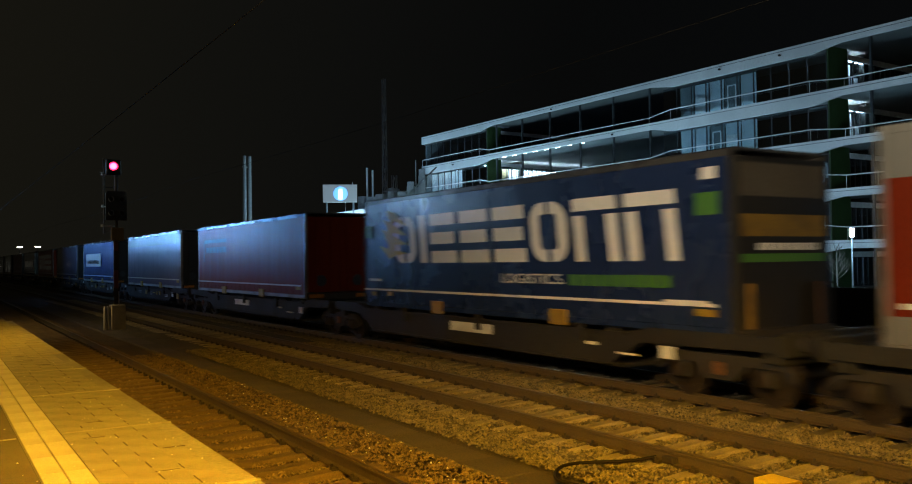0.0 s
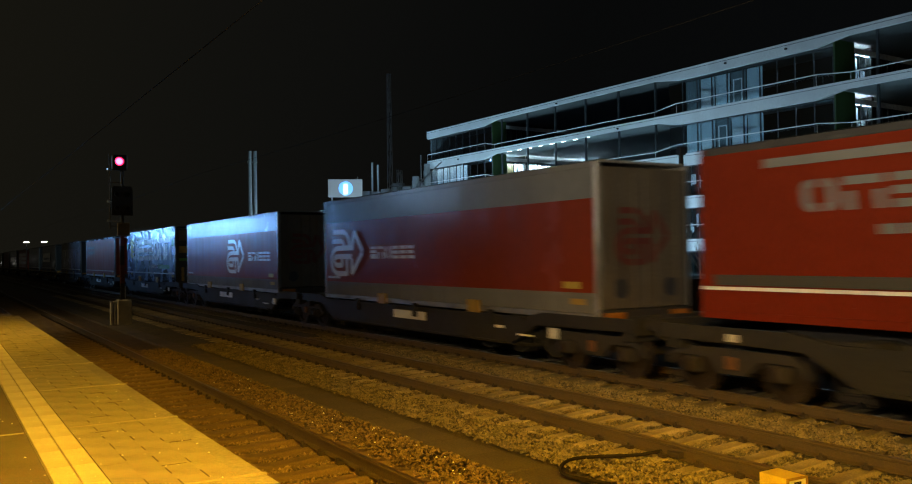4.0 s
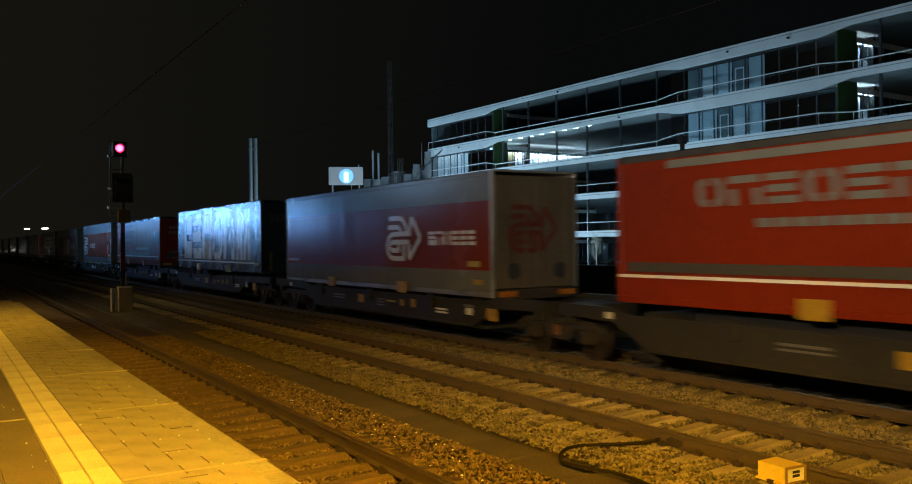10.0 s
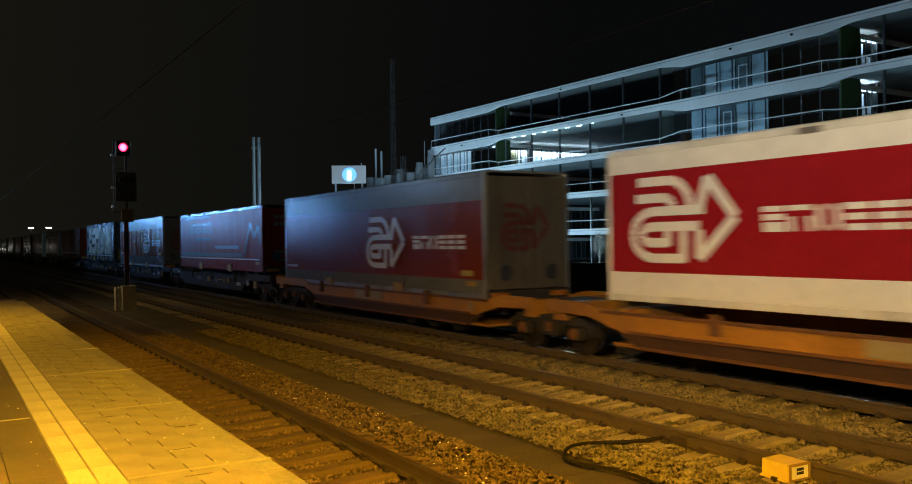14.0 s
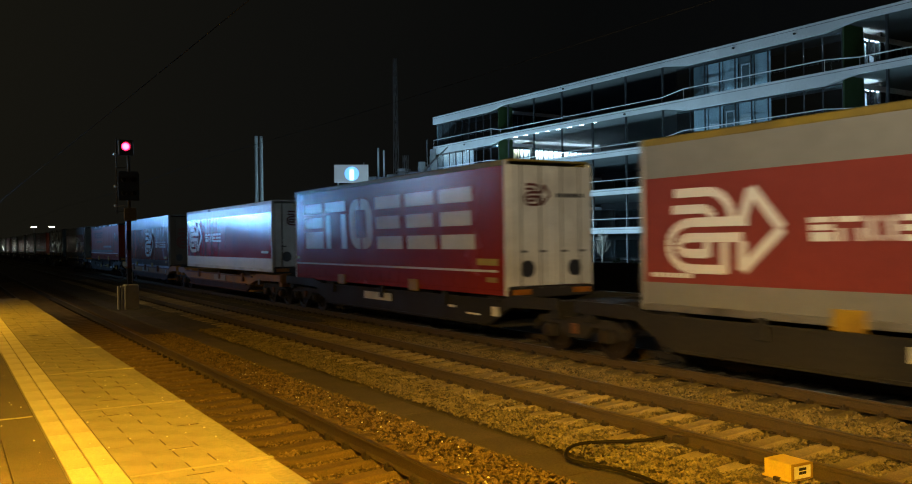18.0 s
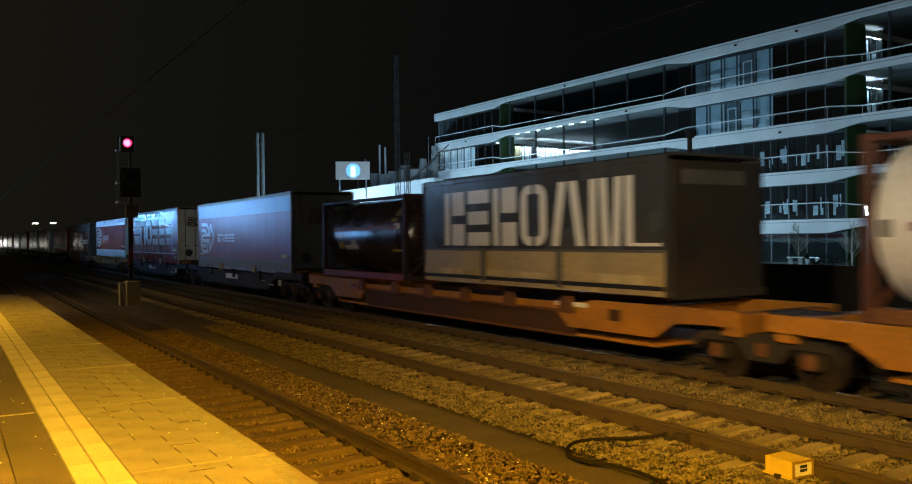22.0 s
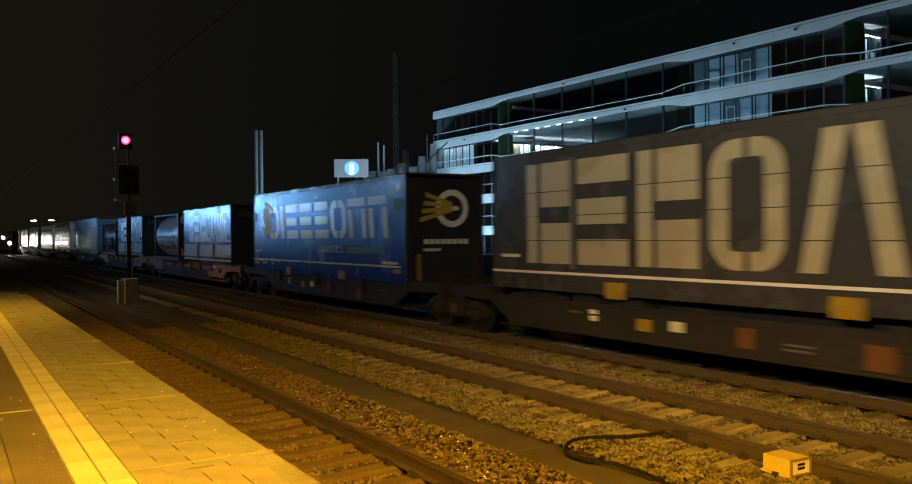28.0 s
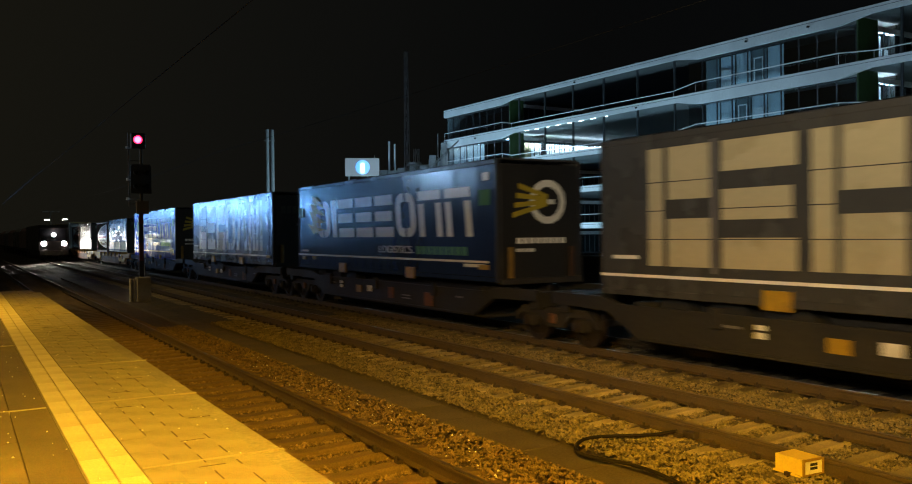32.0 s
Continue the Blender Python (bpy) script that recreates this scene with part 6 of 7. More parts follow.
def wagon(front, joint, back, paint, label, marks, flat=False):
    """A two-part pocket wagon; s counted from its front end."""
    w = thing("container_wagon", (T3, front, 0.0), label, "freight wagon", "wagons of the train")
    MOVERS.append((w, T3, front, 0.0))
    J, B = front - joint, front - back
    spring = "yellow" if paint == "wagon_grey" else "wagon_orange"
    for s in (1.75, J, B - 1.75):
        bogie(w, s, spring)
    for a, b, outer in ((0.35, J - 0.28, True), (J + 0.28, B - 0.35, False)):
        far, near = (1.9, 1.4) if flat else (2.95, 1.35) if paint == "wagon_orange" else (2.95, 1.75)
        ia, ib = (far, near) if outer else (near, far)
        low = 0.40 if paint == "wagon_grey" else 0.64
        prof = [(a, 1.16), (a, 0.92), (a + ia, 0.88), (a + ia + 0.95, low), (b - ib - 0.95, low), (b - ib, 0.88), (b, 0.92), (b, 1.16), (b - ib + 0.2, 1.16), (b - ib - 0.5, 1.03), (a + ia + 0.5, 1.03), (a + ia - 0.2, 1.16)]
        if flat:
            prof = [(a, 1.16), (a, 0.90), (a + ia, 0.86), (a + ia + 0.55, 0.55), (a + ia + 2.4, 0.55), (a + ia + 2.8, 0.88), (b - ib - 3.4, 0.88), (b - ib - 3.0, 0.55), (b - ib - 0.55, 0.55), (b - ib, 0.86), (b, 0.90), (b, 1.16), (b - ib - 2.2, 1.14), (b - ib - 2.8, 1.04), (a + ia + 2.8, 1.04), (a + ia + 2.2, 1.14)]
        for sx in (-1, 1):
            lo, hi = sorted((sx * 1.20, sx * 1.31))
            g = Geo()
            g.prism([(-p, q) for p, q in prof], lo, hi, "x")
            sill = part("side_sill", g, paint, w)
            if paint == "wagon_orange":
                g = Geo()
                lo2, hi2 = sorted((sx * 1.14, sx * 1.27))
                top = 0.90 if flat else low + 0.02
                d0, d1 = (2.5, 2.9) if flat else (0.75, 1.35)
                g.prism([(-a - ia - d0, top), (-a - ia - d1, 0.36), (-b + ib + d1, 0.36), (-b + ib + d0, top)], lo2, hi2, "x")
                g.k = 1
                lo2, hi2 = sorted((sx * 1.272, sx * 1.31))
                g.box(lo2, hi2, -b + ib + d1, -a - ia - d1, 0.36, 0.41)
                part("belly_beam", g, ["belly_brown", "rust_orange"], w)
            g = Geo()
            lo, hi = sorted((sx * 1.31, sx * 1.36))
            if flat:
                g.box(lo, hi, -b + ib + 2.9, -a - ia - 2.9, 0.86, 0.91)
            else:
                g.box(lo, hi, -b + ib + 0.4, -a - ia - 0.4, 0.98, 1.04)
                g.box(lo, hi, -b + ib + 1.2, -a - ia - 1.2, low, low + 0.05)
            part("sill_flange", g, "rust_orange" if paint == "wagon_orange" else paint, sill)
            if sx < 0:
                for f in ((0.24, 0.36, 0.46, 0.56, 0.66, 0.77) if flat else (0.28, 0.5, 0.72)):
                    g = Geo()
                    yy = -(a + (b - a) * f)
                    if flat:
                        g.prism([(yy - 0.22, 0.84), (yy + 0.22, 0.84), (yy + 0.20, 1.08), (yy + 0.11, 1.19), (yy - 0.11, 1.19), (yy - 0.20, 1.08)], -1.40, -1.312, "x")
                    else:
                        g.box(-1.40, -1.312, yy - 0.11, yy + 0.11, 0.78, 1.14, 0.02)
                    part("post_pocket", g, "rust_orange" if paint == "wagon_orange" else paint, sill)
                for f, m, wid, z0, z1 in marks:
                    g = Geo()
                    yy = -(a + (b - a) * f)
                    g.box(-1.345, -1.313, yy - wid / 2, yy + wid / 2, z0, z1)
                    part("marking", g, m, sill)
        g = Geo()
        g.box(-1.2, 1.2, -b + ib + 0.6, -a - ia - 0.6, 0.36, 0.42)
        part("pocket_floor", g, paint, w)
        for c in (a + 0.25, a + ia + 0.9, b - ib - 0.9, b - 0.25):
            g = Geo()
            g.box(-1.2, 1.2, -c - 0.18, -c + 0.18, 0.72, 1.10, 0.02)
            part("cross_beam", g, paint, w)
        e = a if outer else b
        g = Geo()
        g.box(-1.28, 1.28, -e - 0.06, -e + 0.06, 0.85, 1.22, 0.02)
        part("headstock", g, paint, w)
        for sx in (-0.875, 0.875):
            g = Geo()
            d = 1 if outer else -1
            g.lathe((sx, -e, 1.05), (0, d, 0), [(0, 0.12), (0.2, 0.12), (0.2, 0.08), (0.30, 0.08), (0.30, 0.22), (0.335, 0.20)], 14)
            part("buffer", g, "chassis", w)
    g = Geo()
    for a in (J - 0.3, J + 0.3):
        g.box(-0.5, 0.5, -a - 0.3, -a + 0.3, 0.82, 1.1, 0.03)
    part("joint", g, "chassis", w)
    return w


L0 = 13.62
GREY_MARKS = ((0.36, "print_grey", 0.9, 0.80, 0.84), (0.36, "print_grey", 0.9, 0.72, 0.75), (0.54, "print_grey", 0.45, 0.80, 0.84), (0.54, "print_grey", 0.45, 0.72, 0.76), (0.54, "print_grey", 0.45, 0.64, 0.67), (0.58, "print_yellow", 0.5, 0.78, 0.82), (0.83, "print_grey", 0.4, 0.86, 0.92), (0.89, "yellow", 0.4, 0.60, 0.88), (0.10, "white", 0.18, 0.94, 1.06), (0.46, "yellow", 0.34, 0.66, 0.90), (0.62, "yellow", 0.16, 0.70, 0.88), (0.66, "yellow", 0.22, 0.70, 0.92), (0.75, "print_white", 0.5, 0.72, 0.76), (0.75, "print_white", 0.5, 0.64, 0.68), (0.83, "white", 0.26, 0.68, 0.84))
WORN_MARKS = ((0.30, "print_grey", 0.35, 0.82, 0.86), (0.335, "print_white", 0.20, 0.84, 0.92), (0.335, "print_white", 0.20, 0.70, 0.80), (0.42, "yellow", 0.36, 0.62, 0.84), (0.47, "white", 0.30, 0.68, 0.86),
              (0.56, "rust_orange", 0.30, 0.56, 0.88), (0.62, "print_grey", 0.5, 0.60, 0.63), (0.62, "print_grey", 0.5, 0.68, 0.71), (0.70, "rust_orange", 0.45, 0.48, 0.84), (0.80, "print_grey", 0.3, 0.80, 0.84))
PLAIN_MARKS = ((0.478, "white", 1.8, 0.70, 0.92), (0.74, "print_white", 0.3, 0.74, 0.80), (0.80, "print_white", 0.55, 0.62, 0.66), (0.86, "white", 0.30, 0.64, 0.86))
TAN_MARKS = ((0.50, "beige", 1.9, 0.72, 0.98), (0.85, "beige", 0.24, 0.72, 0.94))

FLAT_MARKS = ((0.775, "print_white", 1.0, 0.98, 1.07), (0.845, "belly_brown", 0.30, 0.78, 1.0), (0.20, "print_grey", 0.4, 0.92, 1.0))

three = lambda top, mid, low, z1, z2: [(0, z1, low), (z1, z2, mid), (z2, 9, top)]
A_BANDS = three("lightgrey", "red_fresh", "lightgrey", 1.62, 3.51)
ring_deco = [("arrow", "print_brown", -0.85, 0.65, 2.15, 3.35)]


def arrow_trailer(F, zb, zt, s0, seed, label, roof="lightgrey", bands=A_BANDS, deco=ring_deco, end="end_grey", k=1.0):
    lo, hi = bands[1][0], bands[1][1]
    mid = (lo + hi) / 2
    pr = [("arrow", "print_white", s0, s0 + 2.6 * k, lo + 0.17, hi - 0.2), ("big", "print_white", s0 + 2.95 * k, s0 + 5.65 * k, mid - 0.22, mid + 0.14, "anceee", 0.10),
          ("patch", "print_yellow", L0 - 1.05, L0 - 0.5, lo + 0.08, lo + 0.22), ("word", "print_white", 0.3, 1.3, lo + 0.1, lo + 0.18, 7)]
    return trailer(F, L0, zb, zt, bands, pr, ("doors", end, deco), label, roof=roof, seed=seed)


def word_trailer(F, zb, zt, seed, label, m="navy", end="dark"):
    deco = [("ring", "print_white", -0.35, 0.75, 2.65, 3.75), ("rays", "print_yellow", -0.85, 0.2, 2.7, 3.7), ("word", "print_white", -0.75, 0.75, 2.18, 2.32), ("word", "print_white", -0.75, -0.2, 1.98, 2.06)]
    if end == "kit":
        deco = [("patch", "end_grey", -1.1, 1.1, 3.42, 3.98), ("patch", "mustard", -1.1, 1.1, 2.75, 3.12), ("word", "print_white", -0.7, 0.9, 2.52, 2.64), ("patch", "print_green", -1.1, 1.1, 2.32, 2.46)]
    pr = [("wing", "print_yellow", 1.05, 2.65, 2.45, 3.85), ("big", "print_white", 1.95, 12.5, 2.36, 3.62, "oieeeonn", 0.12),
          ("word", "print_green", 9.5, 12.3, 1.88, 2.10, 9, 0.1, 0.14), ("patch", "print_green", 12.85, 13.35, 3.12, 3.50), ("patch", "print_white", 13.0, 13.3, 3.72, 3.92),
          ("patch", "print_white", 12.1, 13.1, 1.60, 1.68), ("patch", "print_white", 0.35, 1.1, 1.85, 1.92), ("patch", "print_green", 0.1, 0.5, 3.1, 3.45),
          ("patch", "yellow", 0.5, 0.78, zb + 0.3, zb + 0.42), ("patch", "yellow", 1.5, 1.78, zb + 0.32, zb + 0.44)]
    if m == "blue":
        pr += [("patch", "print_yellow", q, q + 0.17, zb + 0.30 + 0.10 * (i % 2), zb + 0.42 + 0.10 * (i % 2)) for i, q in enumerate((0.25, 1.0, 1.25, 2.1, 2.4, 3.0))]
    t = trailer(F, L0, zb, zt, [(0, 9, m)], pr, ("open", "dark_end", deco), label, roof="grey", post="dark_end", seed=seed, skirt=m, tape=zb + 0.46)
    say(t, "LOGISTICS.", 7.1, 1.90, 0.30, "print_white", zb, 2.25)
    return t


def six_block_trailer(F, zb, zt, seed, label, straps=()):
    deco = [("word", "print_band", -0.95, 0.95, 3.35, 3.66), ("word", "print_grey", -0.3, 0.5, 2.85, 2.95)]
    pr = [("big", "cream", 1.35, 12.2, 1.80, 3.95, "fefovw", 0.0), ("patch", "print_grey", 2.9, 3.0, 1.7, 4.0), ("patch", "print_white", 0.4, 1.1, 1.92, 1.99)]
    return trailer(F, L0, zb, zt, [(0, 9, "grey")], pr, ("open", "dark_end", deco), label, roof="grey", post="dark_end", seed=seed, skirt="grey", tape=zb + 0.36, straps=straps)


def peak_trailer(F, zb, zt, m, seed, label):
    deco = [("word", "print_grey", -0.8, 0.9, 3.45, 3.60), ("word", "print_grey", -0.8, 0.9, 3.15, 3.32), ("word", "print_grey", -0.8, 0.2, 2.05, 2.15), ("patch", "print_grey", -0.9, 0.6, 1.72, 1.80)]
    pr = [("peak", "lightgrey", 11.25, 13.5, 1.93, 3.38), ("word", "lightgrey", 1.2, 6.1, 3.70, 3.84, 1, 0, 0.05), ("big", "lightgrey", 2.0, 6.1, 2.98, 3.46, "oneoen", 0.10),
          ("word", "lightgrey", 3.2, 6.0, 2.62, 2.76, 8, 0.1, 0.16), ("patch", "print_band", 0.3, 11.0, 1.86, 2.03), ("patch", "print_grey", 6.8, 10.5, 2.22, 2.36)]
    return trailer(F, L0, zb, zt, [(0, 9, m)], pr, ("doors", m, deco), label, roof="grey", post=m, seed=seed, skirt=m, tape=zb + 0.48)


def plain_trailer(F, m, seed, label, prints=(), zb=1.15, zt=4.2, end="dark_end", top=None):
    bands = [(0, 3.5, m), (3.5, 9, top)] if top else [(0, 9, m)]
    return trailer(F, L0, zb, zt, bands, list(prints), ("doors", end, []), label, roof="grey", post="alu", seed=seed, tape=zb + 0.42)


# units that have already passed, far along the line
plain_trailer(180.4, "grey", 80, "dark grey curtain-sided trailer far along the train")
plain_trailer(164.2, "lightgrey", 81, "pale grey curtain-sided trailer far along the train")
plain_trailer(145.9, "print_brown", 82, "dull red curtain-sided trailer far along the train")
plain_trailer(129.0, "navy", 83, "dark blue trailer with a white word far along the train", [("word", "print_white", 1.5, 12, 2.3, 3.1, 6)])
plain_trailer(111.3, "red", 84, "red trailer with a large white word", [("big", "print_white", 1.2, 12.4, 2.0, 3.6, "anceee", 0.10)], end="red")
plain_trailer(94.21, "midblue", 85, "blue curtain-sided trailer on a grey wagon")
plain_trailer(76.83, "midblue", 86, "blue curtain-sided trailer with a white printed panel", [("patch", "print_white", 1.5, 8.5, 2.3, 3.3), ("word", "midblue", 2.2, 7.6, 2.5, 2.8, 8)])
plain_trailer(58.14, "violet", 87, "grey-violet curtain-sided trailer with a paler upper edge", top="lightgrey")
plain_trailer(41.21, "red", 88, "red curtain-sided trailer with a dark rounded print", [("patch", "print_dark", 1.2, 4.6, 3.35, 3.5), ("word", "print_dark", 1.4, 4.6, 2.9, 3.15, 6), ("patch", "print_dark", 1.05, 1.2, 2.5, 3.42)], end="red", zt=4.15)
word_trailer(22.86, 1.12, 4.22, 1, "navy curtain-sided trailer with white block print and a yellow wing", m="navy_sheen", end="kit")
arrow_trailer(6.76, 1.07, 4.20, 7.05, 2, "grey and red curtain-sided trailer with a white arrow emblem", bands=three("lightgrey", "red", "lightgrey", 1.58, 3.45))
arrow_trailer(-11.39, 1.08, 4.27, 0.52, 3, "grey and red trailer with a white arrow emblem towards its front")
peak_trailer(-27.65, 1.30, 4.16, "red", 4, "red curtain-sided trailer with a pale mountain line")
six_block_trailer(-45.59, 1.30, 4.24, 5, "dark grey trailer with six huge cream blocks")
arrow_trailer(-62.05, 1.12, 4.15, 8.2, 6, "grey and red curtain-sided trailer with emblem and small white word", bands=three("lightgrey", "red_fresh", "lightgrey", 1.76, 3.42), k=0.83)
peak_trailer(-79.94, 1.27, 4.02, "orange_red", 7, "orange-red trailer with pale bars and a mountain line")
arrow_trailer(-96.22, 1.02, 4.12, 7.1, 8, "grey and red trailer on an orange wagon", bands=three("lightgrey", "red_fresh", "lightgrey", 1.48, 3.40))
trailer(-114.19, L0, 1.25, 4.12, three("white_slick", "crimson", "white_slick", 1.80, 3.64), [("arrow", "print_white", 0.65, 3.25, 1.97, 3.56), ("big", "print_white", 3.65, 6.4, 2.50, 2.90, "anceee", 0.10), ("patch", "print_grey", 4.3, 4.7, 3.95, 4.05), ("patch", "print_white", 12.3, 13.2, 2.0, 2.1)],
        ("doors", "white", [("arrow", "print_brown", -0.7, 0.1, 3.1, 3.7)]), "white refrigerated container with a crimson band and arrow emblem", roof="white", post="white", seed=9, name="container", cat="container")
trailer(-130.38, L0, 1.12, 4.30, [(0, 9, "red_bright")], [("big", "print_white", 1.05, 12.3, 2.20, 3.75, "anceee", 0.10), ("patch", "print_yellow", 0.1, 0.45, 1.84, 1.94), ("patch", "print_yellow", 12.4, 13.3, 1.82, 1.98)],
        ("doors", "white", [("arrow", "print_brown", -0.8, 0.0, 3.2, 3.75), ("word", "print_dark", 0.15, 1.0, 3.42, 3.52)]), "red trailer with huge white blocks and yellow roof edge", roof="roof_yellow", post="white", seed=10, skirt="red_bright", tape=1.66)
arrow_trailer(-148.38, 1.10, 4.25, 0.66, 11, "grey and red trailer with a yellow roof edge", roof="roof_yellow", bands=three("pale_sheen", "red_sheen", "pale_sheen", 1.62, 3.50), deco=[("arrow", "print_brown", -0.6, 0.3, 3.0, 3.6)], end="lightgrey")
tank(-165.01, 6.06, 1.20, 3.68, "tank_dark", "frame_dark", "frame_bright", "dark brown glossy tank container in a red frame",
     [("frame_bright", 0.7, 5.3, 2.66, 2.80, 1), ("print_yellow", 1.1, 1.5, 2.10, 2.34, 1), ("print_white", 1.6, 2.6, 2.08, 2.22, 1), ("print_white", 2.1, 2.5, 2.2, 2.38, 1), ("beige", 5.02, 5.42, 3.08, 3.32, 1), ("print_yellow", 4.86, 5.22, 2.90, 3.02, 1), ("print_white", 5.12, 5.50, 2.70, 2.86, 1), ("print_yellow", 4.95, 5.50, 2.02, 2.10, 1)])


def swap_body(F, L, seed):
    pr = [("big", "print_white", 1.15, 8.15, 2.22, 3.56, "fefovw", 0.0), ("patch", "print_white", 8.2, L - 0.15, 2.22, 2.28)]
    t = trailer(F, L, 1.30, 3.92, [(0, 2.14, "drop_side"), (2.14, 9, "grey")], pr, ("open", "brown_end", [("word", "stake_grey", -0.95, 0.75, 3.35, 3.62)]), "swap body with white blocks on dark grey over beige boards", roof="grey", post="dark_end", seed=seed, skirt="drop_side", name="swap_body", cat="swap body")
    r7 = random.Random(seed)
    x = -HALF - 0.014
    at = 0.12
    stakes = (3.0, 5.93, L - 0.1)
    for e in stakes:
        while at < e - 0.3:
            w = min(r7.uniform(0.55, 1.3), e - 0.12 - at)
            g = Geo()
            g.box(x - 0.012, x + 0.002, -at - w + 0.03, -at, 0.20, 0.36 + r7.uniform(-0.02, 0.03), 0.003)
            part("board", g, "pale_board" if r7.random() < 0.6 else "drop_side", t)
            at += w
        if e < L - 1:
            g = Geo()
            g.box(x - 0.03, x + 0.01, -e - 0.08, -e + 0.08, 0.05, 0.86, 0.006)
            part("stake", g, "stake_grey", t, "grey stake between the drop sides")
        at = e + 0.12
    # black strip laid on in place of the shaded gap under the boards
    g = Geo()
    g.box(x - 0.008, x + 0.004, -L + 0.1, -0.1, 0.105, 0.19)
    part("slot", g, "black", t)
    g = Geo()
    g.box(x - 0.016, x + 0.004, -L + 0.1, -0.1, 0.80, 0.85, 0.004)
    part("belt_rail", g, "stake_grey", t)
    return t



swap_body(-172.2, 9.05, 13)
tk, r, zc = tank(-184.97, 6.06, 1.16, 3.82, "tank_white", "frame_red", "rust_orange", "dirty white tank container with red stripe, brown frame",
     [("frame_bright", 0.7, 5.4, 2.44, 2.56, 1), ("print_dark", 0.9, 4.3, 2.70, 3.04, 11), ("print_grey", 4.45, 4.75, 2.72, 2.98, 1), ("print_grey", 0.25, 0.42, 2.36, 2.6, 1), ("print_grey", 4.5, 5.2, 3.12, 3.18, 1), ("print_brown", 2.0, 3.3, 1.80, 1.96, 2)])
say(tk, "Logistic Services", 1.0, 2.16, 0.26, "print_dark", 1.16, 3.9)
for ob in tk.children:
    if ob.name.startswith("lettering"):
        ob.location.x = HALF - r + 0.005
swap_body(-192.31, 8.85, 15)
word_trailer(-204.39, 1.05, 4.20, 16, "bright blue curtain-sided trailer with white block print and a yellow wing", m="blue")
six_block_trailer(-222.35, 1.22, 4.25, 17, "dark grey trailer with huge cream blocks and a pale stripe", (2.28, 2.80, 3.32))
word_trailer(-238.99, 1.25, 4.25, 18, "navy trailer with white block print and a dark end wall emblem")
six_block_trailer(-256.37, 1.22, 4.25, 19, "dark grey trailer with huge cream blocks", (2.28, 2.80, 3.32))

FRONTS = [180.4, 164.2, 145.9, 129.0, 111.3, 94.21, 76.83, 58.14, 41.21, 22.86, 6.76, -11.39, -27.65, -45.59, -62.05, -79.94, -96.22, -114.19, -130.38, -148.38]
ENDS = [(FRONTS[i] + (FRONTS[i - 1] - L0)) / 2 if i else FRONTS[0] + 1.3 for i in range(0, 20, 2)]
ENDS.append(-163.5)
for i in range(10):
    a, b = FRONTS[2 * i], FRONTS[2 * i + 1]
    joint = (a - L0 + b) / 2
    tan = i == 8
    wagon(ENDS[i], joint, ENDS[i + 1], "wagon_orange" if tan else "wagon_grey", "faded orange pocket wagon" if tan else "grimy grey pocket wagon with yellow markings",
          TAN_MARKS if tan else (PLAIN_MARKS if i in (4, 5, 9) else GREY_MARKS))
wagon(-163.5, -183.1, -202.75, "wagon_orange", "faded orange container wagon", FLAT_MARKS, flat=True)
wagon(-202.75, -220.2, -237.3, "wagon_grey", "grimy grey pocket wagon with yellow markings", WORN_MARKS)
wagon(-237.3, -254.5, -271.6, "wagon_grey", "grimy grey pocket wagon with yellow markings", WORN_MARKS)


# ---------------------------------------------------------------- the oncoming train
COMING = []


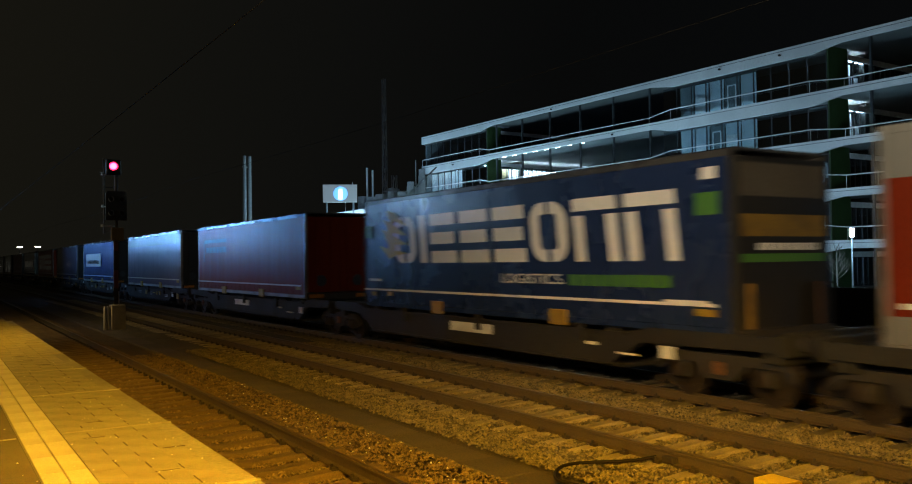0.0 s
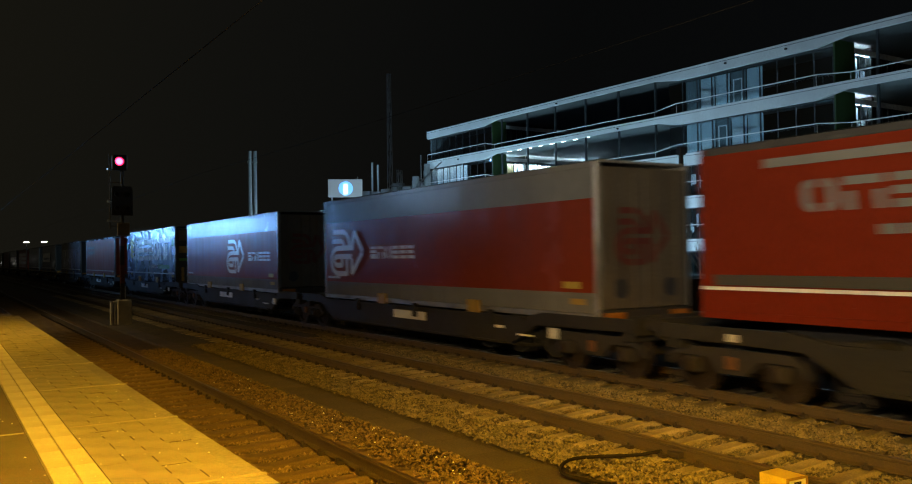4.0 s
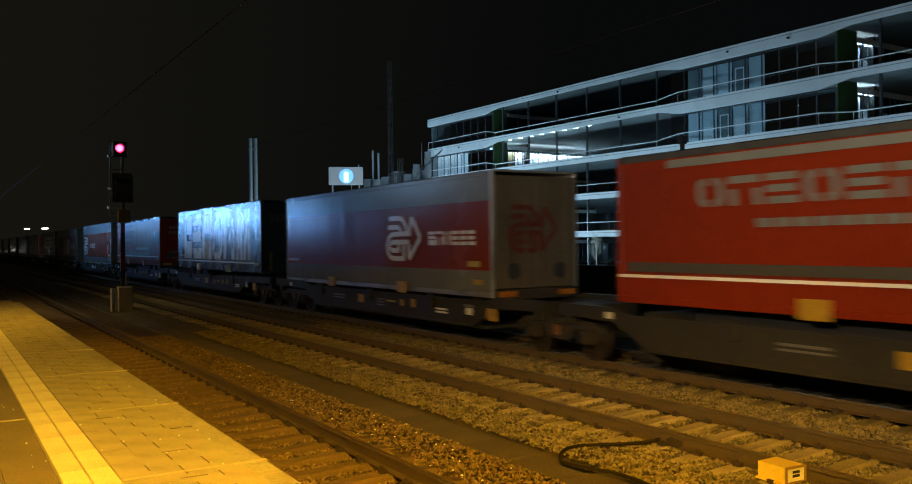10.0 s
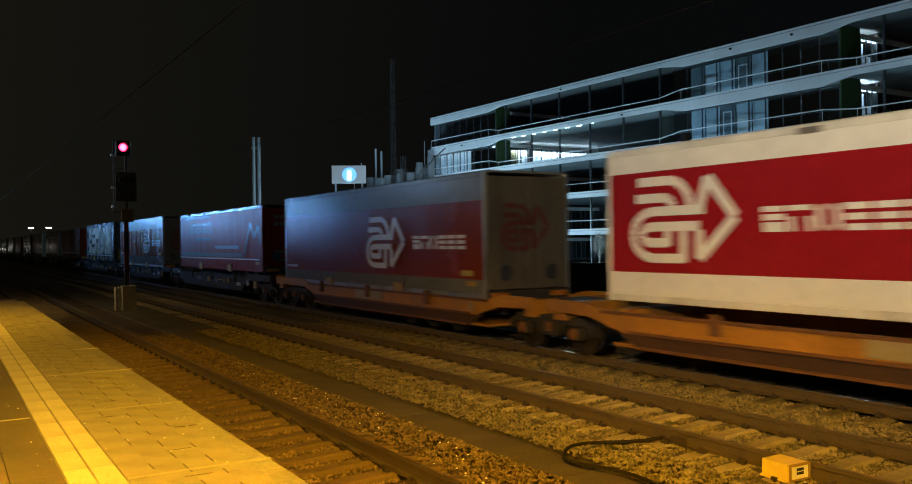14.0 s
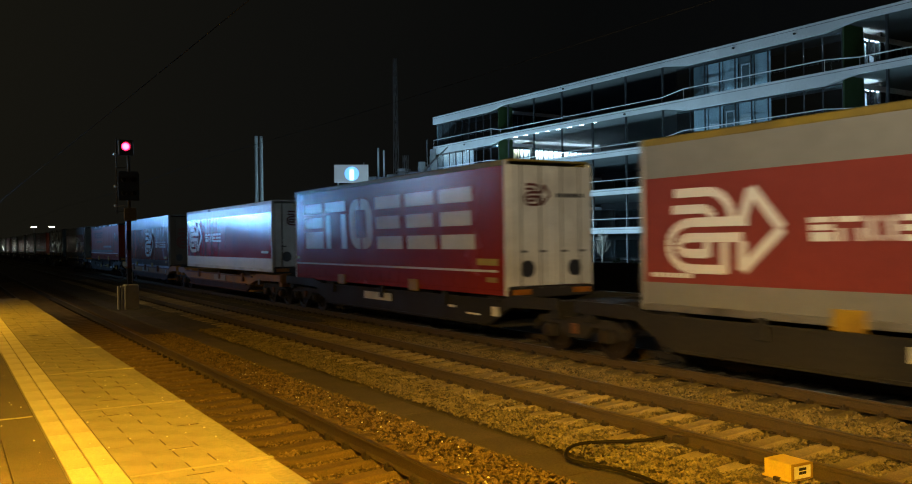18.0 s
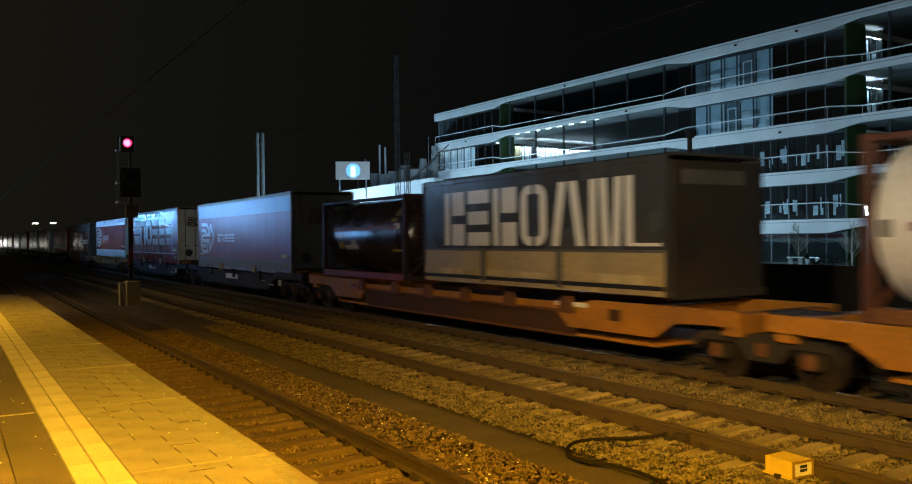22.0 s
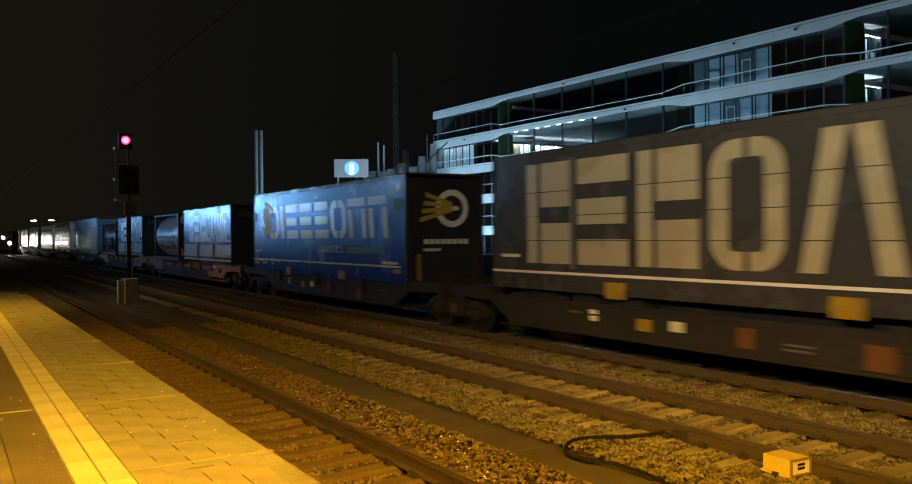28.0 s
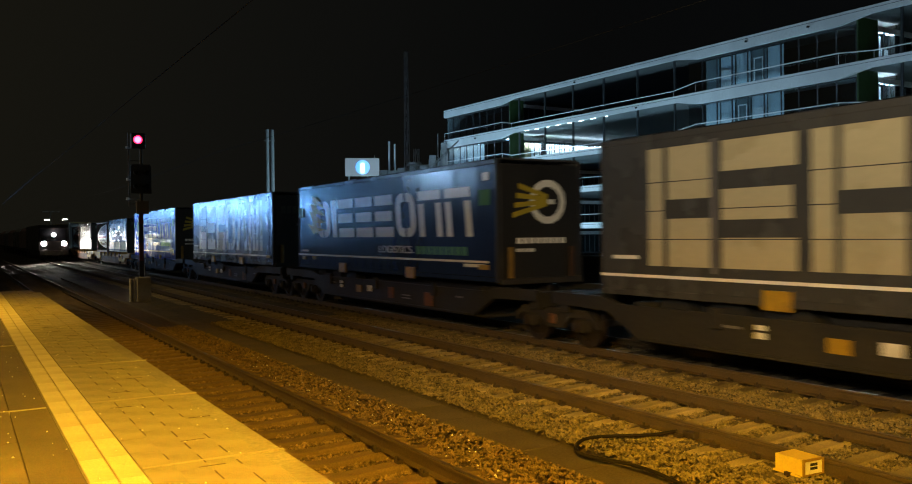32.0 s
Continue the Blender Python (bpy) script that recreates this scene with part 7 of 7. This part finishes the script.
def locomotive():
    t = thing("locomotive", (T2, 0, 0), "dark oncoming electric locomotive with three bright headlights", "locomotive")
    COMING.append((t, 0.0))
    side = [(0.0, 1.15), (0.0, 2.1), (0.55, 3.55), (1.1, 3.85), (17.9, 3.85), (18.5, 3.5), (19.0, 2.1), (19.0, 1.15)]
    g = Geo()
    g.prism(side, -1.48, 1.48, "x")
    part("body", g, "loco", t)
    g = Geo()
    g.prism([(-0.02, 2.15), (0.50, 3.45), (0.53, 3.43), (0.01, 2.13)], -1.25, 1.25, "x")
    part("windscreen", g, "dark_glass", t)
    for x, z in ((-0.97, 1.70), (0.97, 1.70)):
        g = Geo()
        g.cyl((x, -0.005, z + 0.18), (0, -1, 0), 0.22, 0.03, 16)
        part("headlight", g, "head_glow", t, "glowing white headlight")
    g = Geo()
    g.cyl((0, 0.16, 2.80), (0, -1, 0), 0.17, 0.05, 16)
    part("headlight", g, "head_glow", t, "glowing white headlight")
    g = Geo()
    g.box(-1.4, 1.4, 0.1, 18.9, 0.6, 1.15, 0.05)
    part("underframe", g, "chassis", t)
    for x in (-0.875, 0.875):
        g = Geo()
        g.lathe((x, 0, 1.05), (0, -1, 0), [(0, 0.12), (0.4, 0.1), (0.4, 0.24), (0.45, 0.22)], 14)
        part("buffer", g, "chassis", t)
    for s in (2.6, 5.2, 13.8, 16.4):
        for x, turn in ((-0.75, 180), (0.75, 0)):
            ob = shared("wheel", WHEEL, t, (x, s, 0.46))
            ob.rotation_euler = (0, 0, radians(turn))
    g = Geo()
    g.tube([(0, 3, 3.9), (0, 4.6, 4.6), (0, 3.2, 5.3)], 0.04, 5)
    g.tube([(-0.9, 3.2, 5.32), (0.9, 3.2, 5.32)], 0.03, 5)
    part("pantograph", g, "steel", t)


locomotive()


def box_car(s, m):
    t = thing("box_wagon", (T2, s, 0), "pale faded box wagon behind the oncoming locomotive", "freight wagon", "oncoming wagons")
    COMING.append((t, s))
    g = Geo()
    g.prism([(-1.35, 1.2), (1.35, 1.2), (1.35, 3.4), (0.9, 3.85), (-0.9, 3.85), (-1.35, 3.4)], 0, 14.5, "y")
    part("body", g, m, t)
    g = Geo()
    for k in range(9):
        g.box(-1.39, -1.34, 0.1 + 1.8 * k, 0.18 + 1.8 * k - 0.0, 1.2, 3.4)
    part("ribs", g, "alu", t)
    g = Geo()
    g.box(-1.25, 1.25, 0, 14.5, 0.85, 1.2, 0.03)
    part("underframe", g, "chassis", t)
    for y in (2.0, 3.8, 10.7, 12.5):
        for x, turn in ((-0.75, 180), (0.75, 0)):
            ob = shared("wheel", WHEEL, t, (x, y, 0.46))
            ob.rotation_euler = (0, 0, radians(turn))


for i in range(5):
    box_car(19.8 + 15.6 * i, ("pink", "lightgrey", "pink", "violet", "pink")[i])


# ---------------------------------------------------------------- what moves
def run(t):
    """How far the freight train has gone since the start; it slows a little."""
    k = t / 32
    return 305.62 * k - 29.761 * k ** 2 - 23.407 * k ** 3 + 17.005 * k ** 4


def motions():
    times = [0, 0.1, 1] + list(range(2, 31, 2)) + [31, 31.9, 32]
    for t, x, y, z in MOVERS:
        walk(t, [(s, pose(x, y + run(s), z)) for s in times])
    for t, y in COMING:
        walk(t, [(s, pose(T2, 98.5 + 16.5 * (32 - s) + y, 0)) for s in (0, 0.1, 8, 16, 24, 31.9, 32)])


motions()
